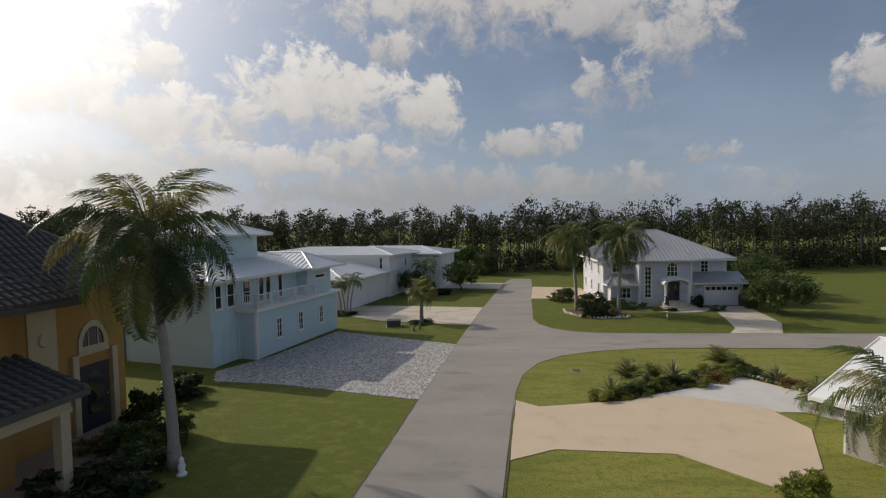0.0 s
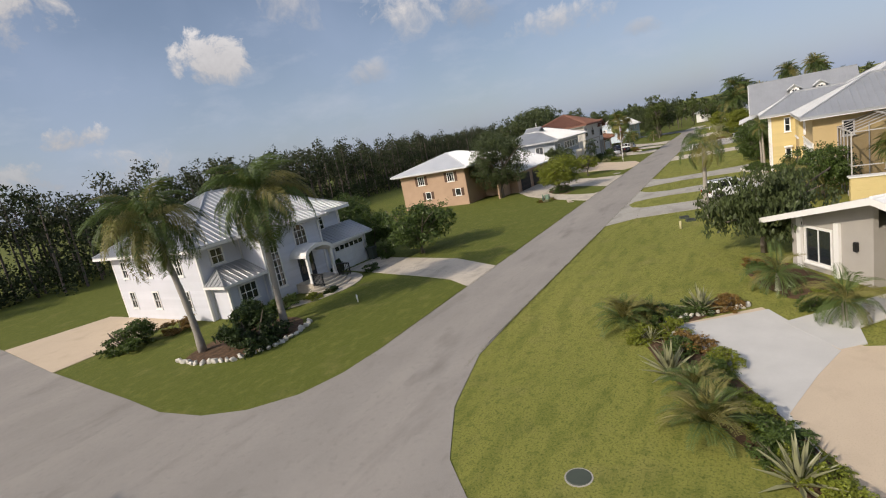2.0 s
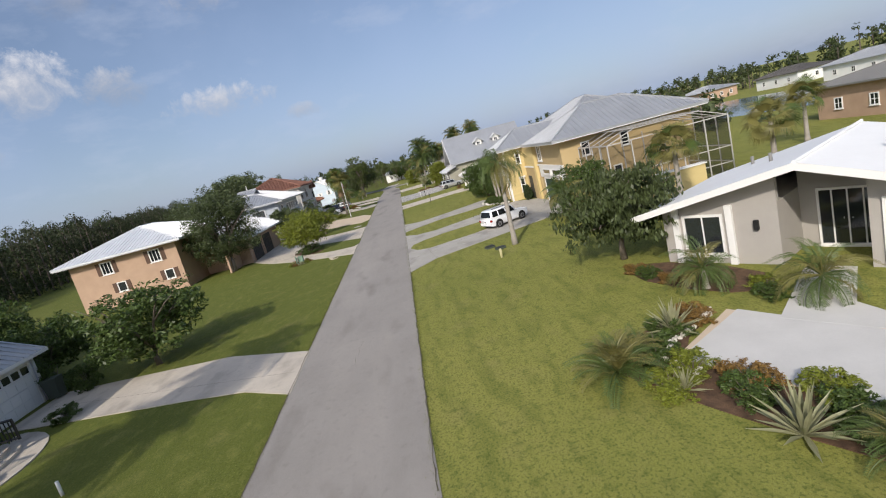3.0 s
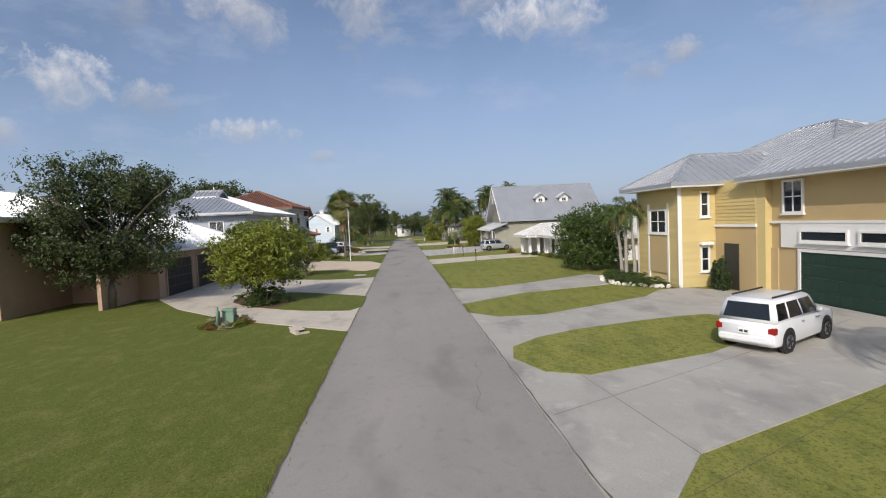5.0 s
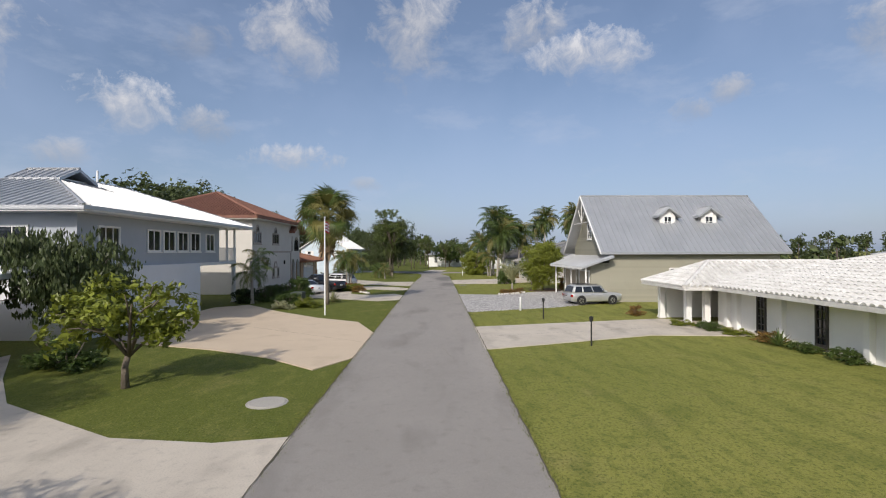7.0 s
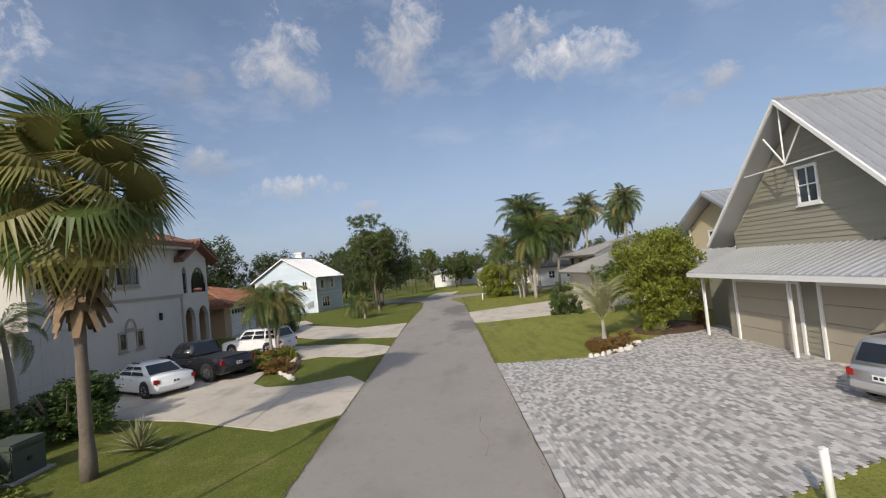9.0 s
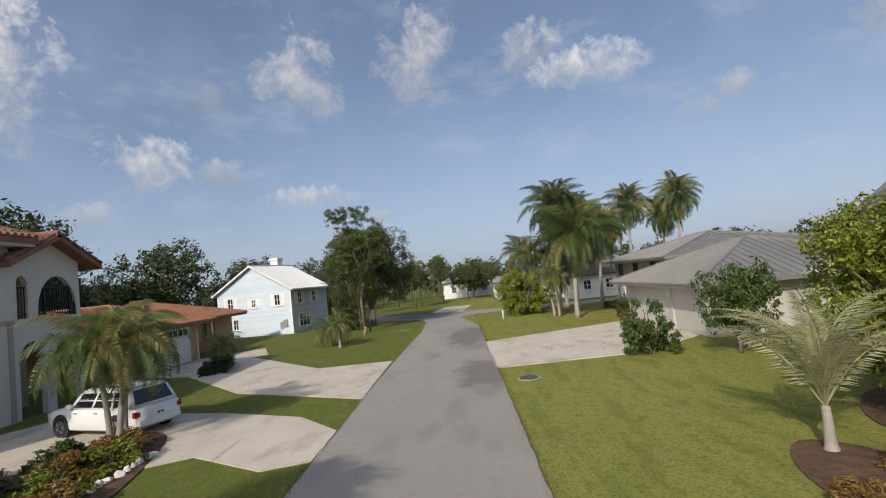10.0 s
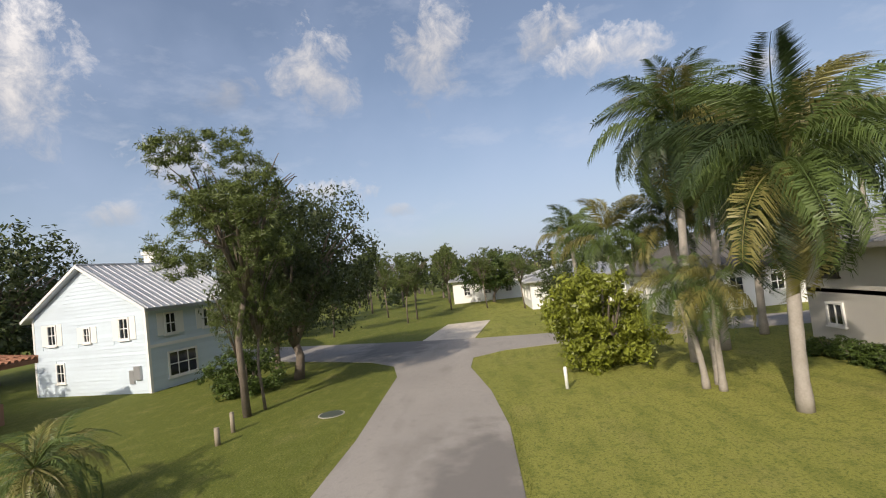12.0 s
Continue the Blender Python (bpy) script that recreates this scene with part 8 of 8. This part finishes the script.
def paver_field(name, label, poly, angle, near, bw=.18, bd=.09):
    """Bricks laid in running bond over an outline; the nearest ones are parts, the rest one joined part."""
    ob = tagged(thing(name, label, "paving"), kind="structure")
    c, s = math.cos(radians(angle)), math.sin(radians(angle))
    us, vs = [x * c + y * s for x, y in poly], [-x * s + y * c for x, y in poly]
    spots = []
    r, v = 0, min(vs)
    while v < max(vs):
        u = min(us) - (bw / 2 if r % 2 else 0)
        while u < max(us):
            spots.append((u * c - v * s, u * s + v * c))
            u += bw
        v += bd
        r += 1
    p = np.array(spots)
    p = p[inside(p[:, 0], p[:, 1], poly)]
    p = p[np.argsort(np.hypot(p[:, 0] - near[0], p[:, 1] - near[1]))]
    me = finish("brick", boxes((-bw / 2 + .006, bw / 2 - .006, -bd / 2 + .006, bd / 2 - .006, -.03, .026)), PAVER)
    rng = random.Random(77)
    for x, y in p[:290]:
        b = part("brick", me, None, ob)
        b.matrix_local = pose(x, y, rng.uniform(-.003, .004), 0, 0, angle)
    rest = p[290:]
    k = len(rest)
    zz = np.random.default_rng(5).uniform(.020, .030, k)
    cor = [(-bw / 2 + .006, -bd / 2 + .006), (bw / 2 - .006, -bd / 2 + .006), (bw / 2 - .006, bd / 2 - .006), (-bw / 2 + .006, bd / 2 - .006)]
    verts = np.zeros((k, 8, 3))
    for i, (a, b) in enumerate(cor):
        for j, z in ((0, np.zeros(k)), (4, zz)):
            verts[:, i + j] = np.c_[rest[:, 0] + a * c - b * s, rest[:, 1] + a * s + b * c, z]
    f = np.array([(4, 5, 6, 7), (0, 1, 5, 4), (1, 2, 6, 5), (2, 3, 7, 6), (3, 0, 4, 7)])
    faces = (np.arange(k)[:, None, None] * 8 + f[None]).reshape(-1, 4)
    m2 = bpy.data.meshes.new("bricks")
    m2.from_pydata(verts.reshape(-1, 3).tolist(), [], faces.tolist())
    m2.materials.append(PAVER_ISLAND)
    sub = part("brick_field", m2, None, ob)
    sub["kind"] = "stuff"
    # border course along the road edge, a little proud of the field
    a, b = Vector(poly[0]), Vector(poly[1])
    d = (b - a).normalized()
    inward = Vector((-d.y, d.x)) if Vector((-d.y, d.x)).dot(Vector((sum(q[0] for q in poly) / len(poly), sum(q[1] for q in poly) / len(poly))) - a) > 0 else Vector((d.y, -d.x))
    mb = finish("brick", boxes((-bw / 2 + .006, bw / 2 - .006, -.085, .085, -.03, .036)), PAVER)
    for k in range(int((b - a).length / bw)):
        c2 = a + d * bw * (k + .5) + inward * .05
        part("brick", mb, None, ob).matrix_local = pose(c2.x, c2.y, rng.uniform(-.002, .003), 0, 0, math.degrees(math.atan2(d.y, d.x)))


paver_field("paver_drive", "grey tumbled paver driveway of the gabled house", [(88.2, 30.95), (100.8, 30.95), (100.3, 27.7), (101.6, 26), (104, 22.5), (104.5, 20.4), (93.6, 20.4), (91.5, 23.6), (90.6, 25)], 2, (93, 30))
paver_field("paver_drive", "grey tumbled paver driveway of the aqua house", [(0.3, 19.95), (1.55, 31.9), (-9.0, 36.4), (-11.2, 28.2), (-13.2, 24.6), (-12.2, 22.6), (-8.0, 22.2)], 82, (0, 25))


# ---- joints and cracks in the concrete ----
def crack(points, w, label, name="crack", seed=0, jag=.12):
    rng = random.Random(seed)
    bm = bmesh.new()
    fine = []
    for (x0, y0), (x1, y1) in zip(points, points[1:]):
        n = max(2, int(math.hypot(x1 - x0, y1 - y0) / .35))
        for k in range(n):
            t = k / n
            fine.append((x0 + (x1 - x0) * t + rng.uniform(-jag, jag), y0 + (y1 - y0) * t + rng.uniform(-jag, jag)))
    fine.append(points[-1])
    rows = []
    for i, (x, y) in enumerate(fine):
        a, b = fine[max(0, i - 1)], fine[min(len(fine) - 1, i + 1)]
        d = Vector((b[0] - a[0], b[1] - a[1])).normalized()
        ww = w * rng.uniform(.4, 1.3) if jag else w
        rows.append([bm.verts.new((x - d.y * ww, y + d.x * ww, .0325)), bm.verts.new((x + d.y * ww, y - d.x * ww, .0325))])
    for a, b in zip(rows, rows[1:]):
        bm.faces.new((a[0], a[1], b[1], b[0]))
    ob = part(name, bm, SOIL_DARK)
    tagged(ob, label, "crack" if jag else "joint", kind="structure")


for k, pts in enumerate(([(115.5, 30.5), (117.5, 28.2), (121.8, 27.6)], [(117.5, 28.2), (118.2, 25.0)], [(118.6, 30.9), (119.4, 28.0), (119.0, 25.6), (122.6, 23.2)], [(119.4, 28.0), (123.0, 29.0)], [(116.2, 26.4), (119.0, 25.6)], [(120.4, 30.2), (121.4, 27.8), (124.0, 25.8)])):
    crack(pts, .009, "dark crack in the pale concrete", seed=k)
for pts in ([(37.6, 29.9), (43.4, 18.0)], [(40.6, 30.9), (46.4, 19.0)], [(38.5, 29.1), (44.0, 29.6)], [(49.0, 30.9), (53.6, 20.4)], [(57.0, 30.9), (59.0, 21.6)], [(51.6, 35.9), (55.0, 41.2), (62.5, 47.8)], [(61.6, 35.9), (66.0, 41.5), (70.2, 48)], [(78.2, 35.9), (82.0, 41.4), (85.8, 47.6)], [(79.4, 30.9), (82.3, 20)], [(98.6, 35.9), (102.6, 48.6)], [(94.6, 38.4), (108, 38.4)], [(115.4, 36.0), (120.4, 42.2), (124.0, 49.6)], [(25.2, 36.0), (29.6, 49.0)], [(-1.5, 40.8), (-.6, 49.1)]):
    crack(pts, .006, "narrow joint in the concrete", "joint", jag=0.0)
for y in (31.0, 35.8):
    crack([(16, y), (118, y)], .016, "dark soil along the ragged road edge", "road_edge", seed=int(y), jag=.022)
crack([(5.3, 20), (3.2, 0), (1.2, -24)], .035, "dark soil along the ragged road edge", "road_edge", seed=3, jag=.025)
crack([(0.3, 20), (-1.7, 0), (-4.1, -24)], .035, "dark soil along the ragged road edge", "road_edge", seed=4, jag=.025)
# worn tracks and tar cracks along the road
for k in range(6):
    rng = random.Random(k)
    x = 24 + k * 17
    y = rng.choice((32.2, 33.4, 34.6)) + rng.uniform(-.3, .3)
    crack([(x, y), (x + rng.uniform(1.5, 4), y + rng.uniform(-.5, .5))], .004, "hairline crack in the asphalt", seed=k + 40)


# ---- the plan brought to true size ----
for ob in list(scene.objects):
    if ob.parent is None and ob.type in ("MESH", "EMPTY", "CURVE", "FONT"):
        ob.matrix_basis = Matrix.Scale(SIZE, 4) @ ob.matrix_basis
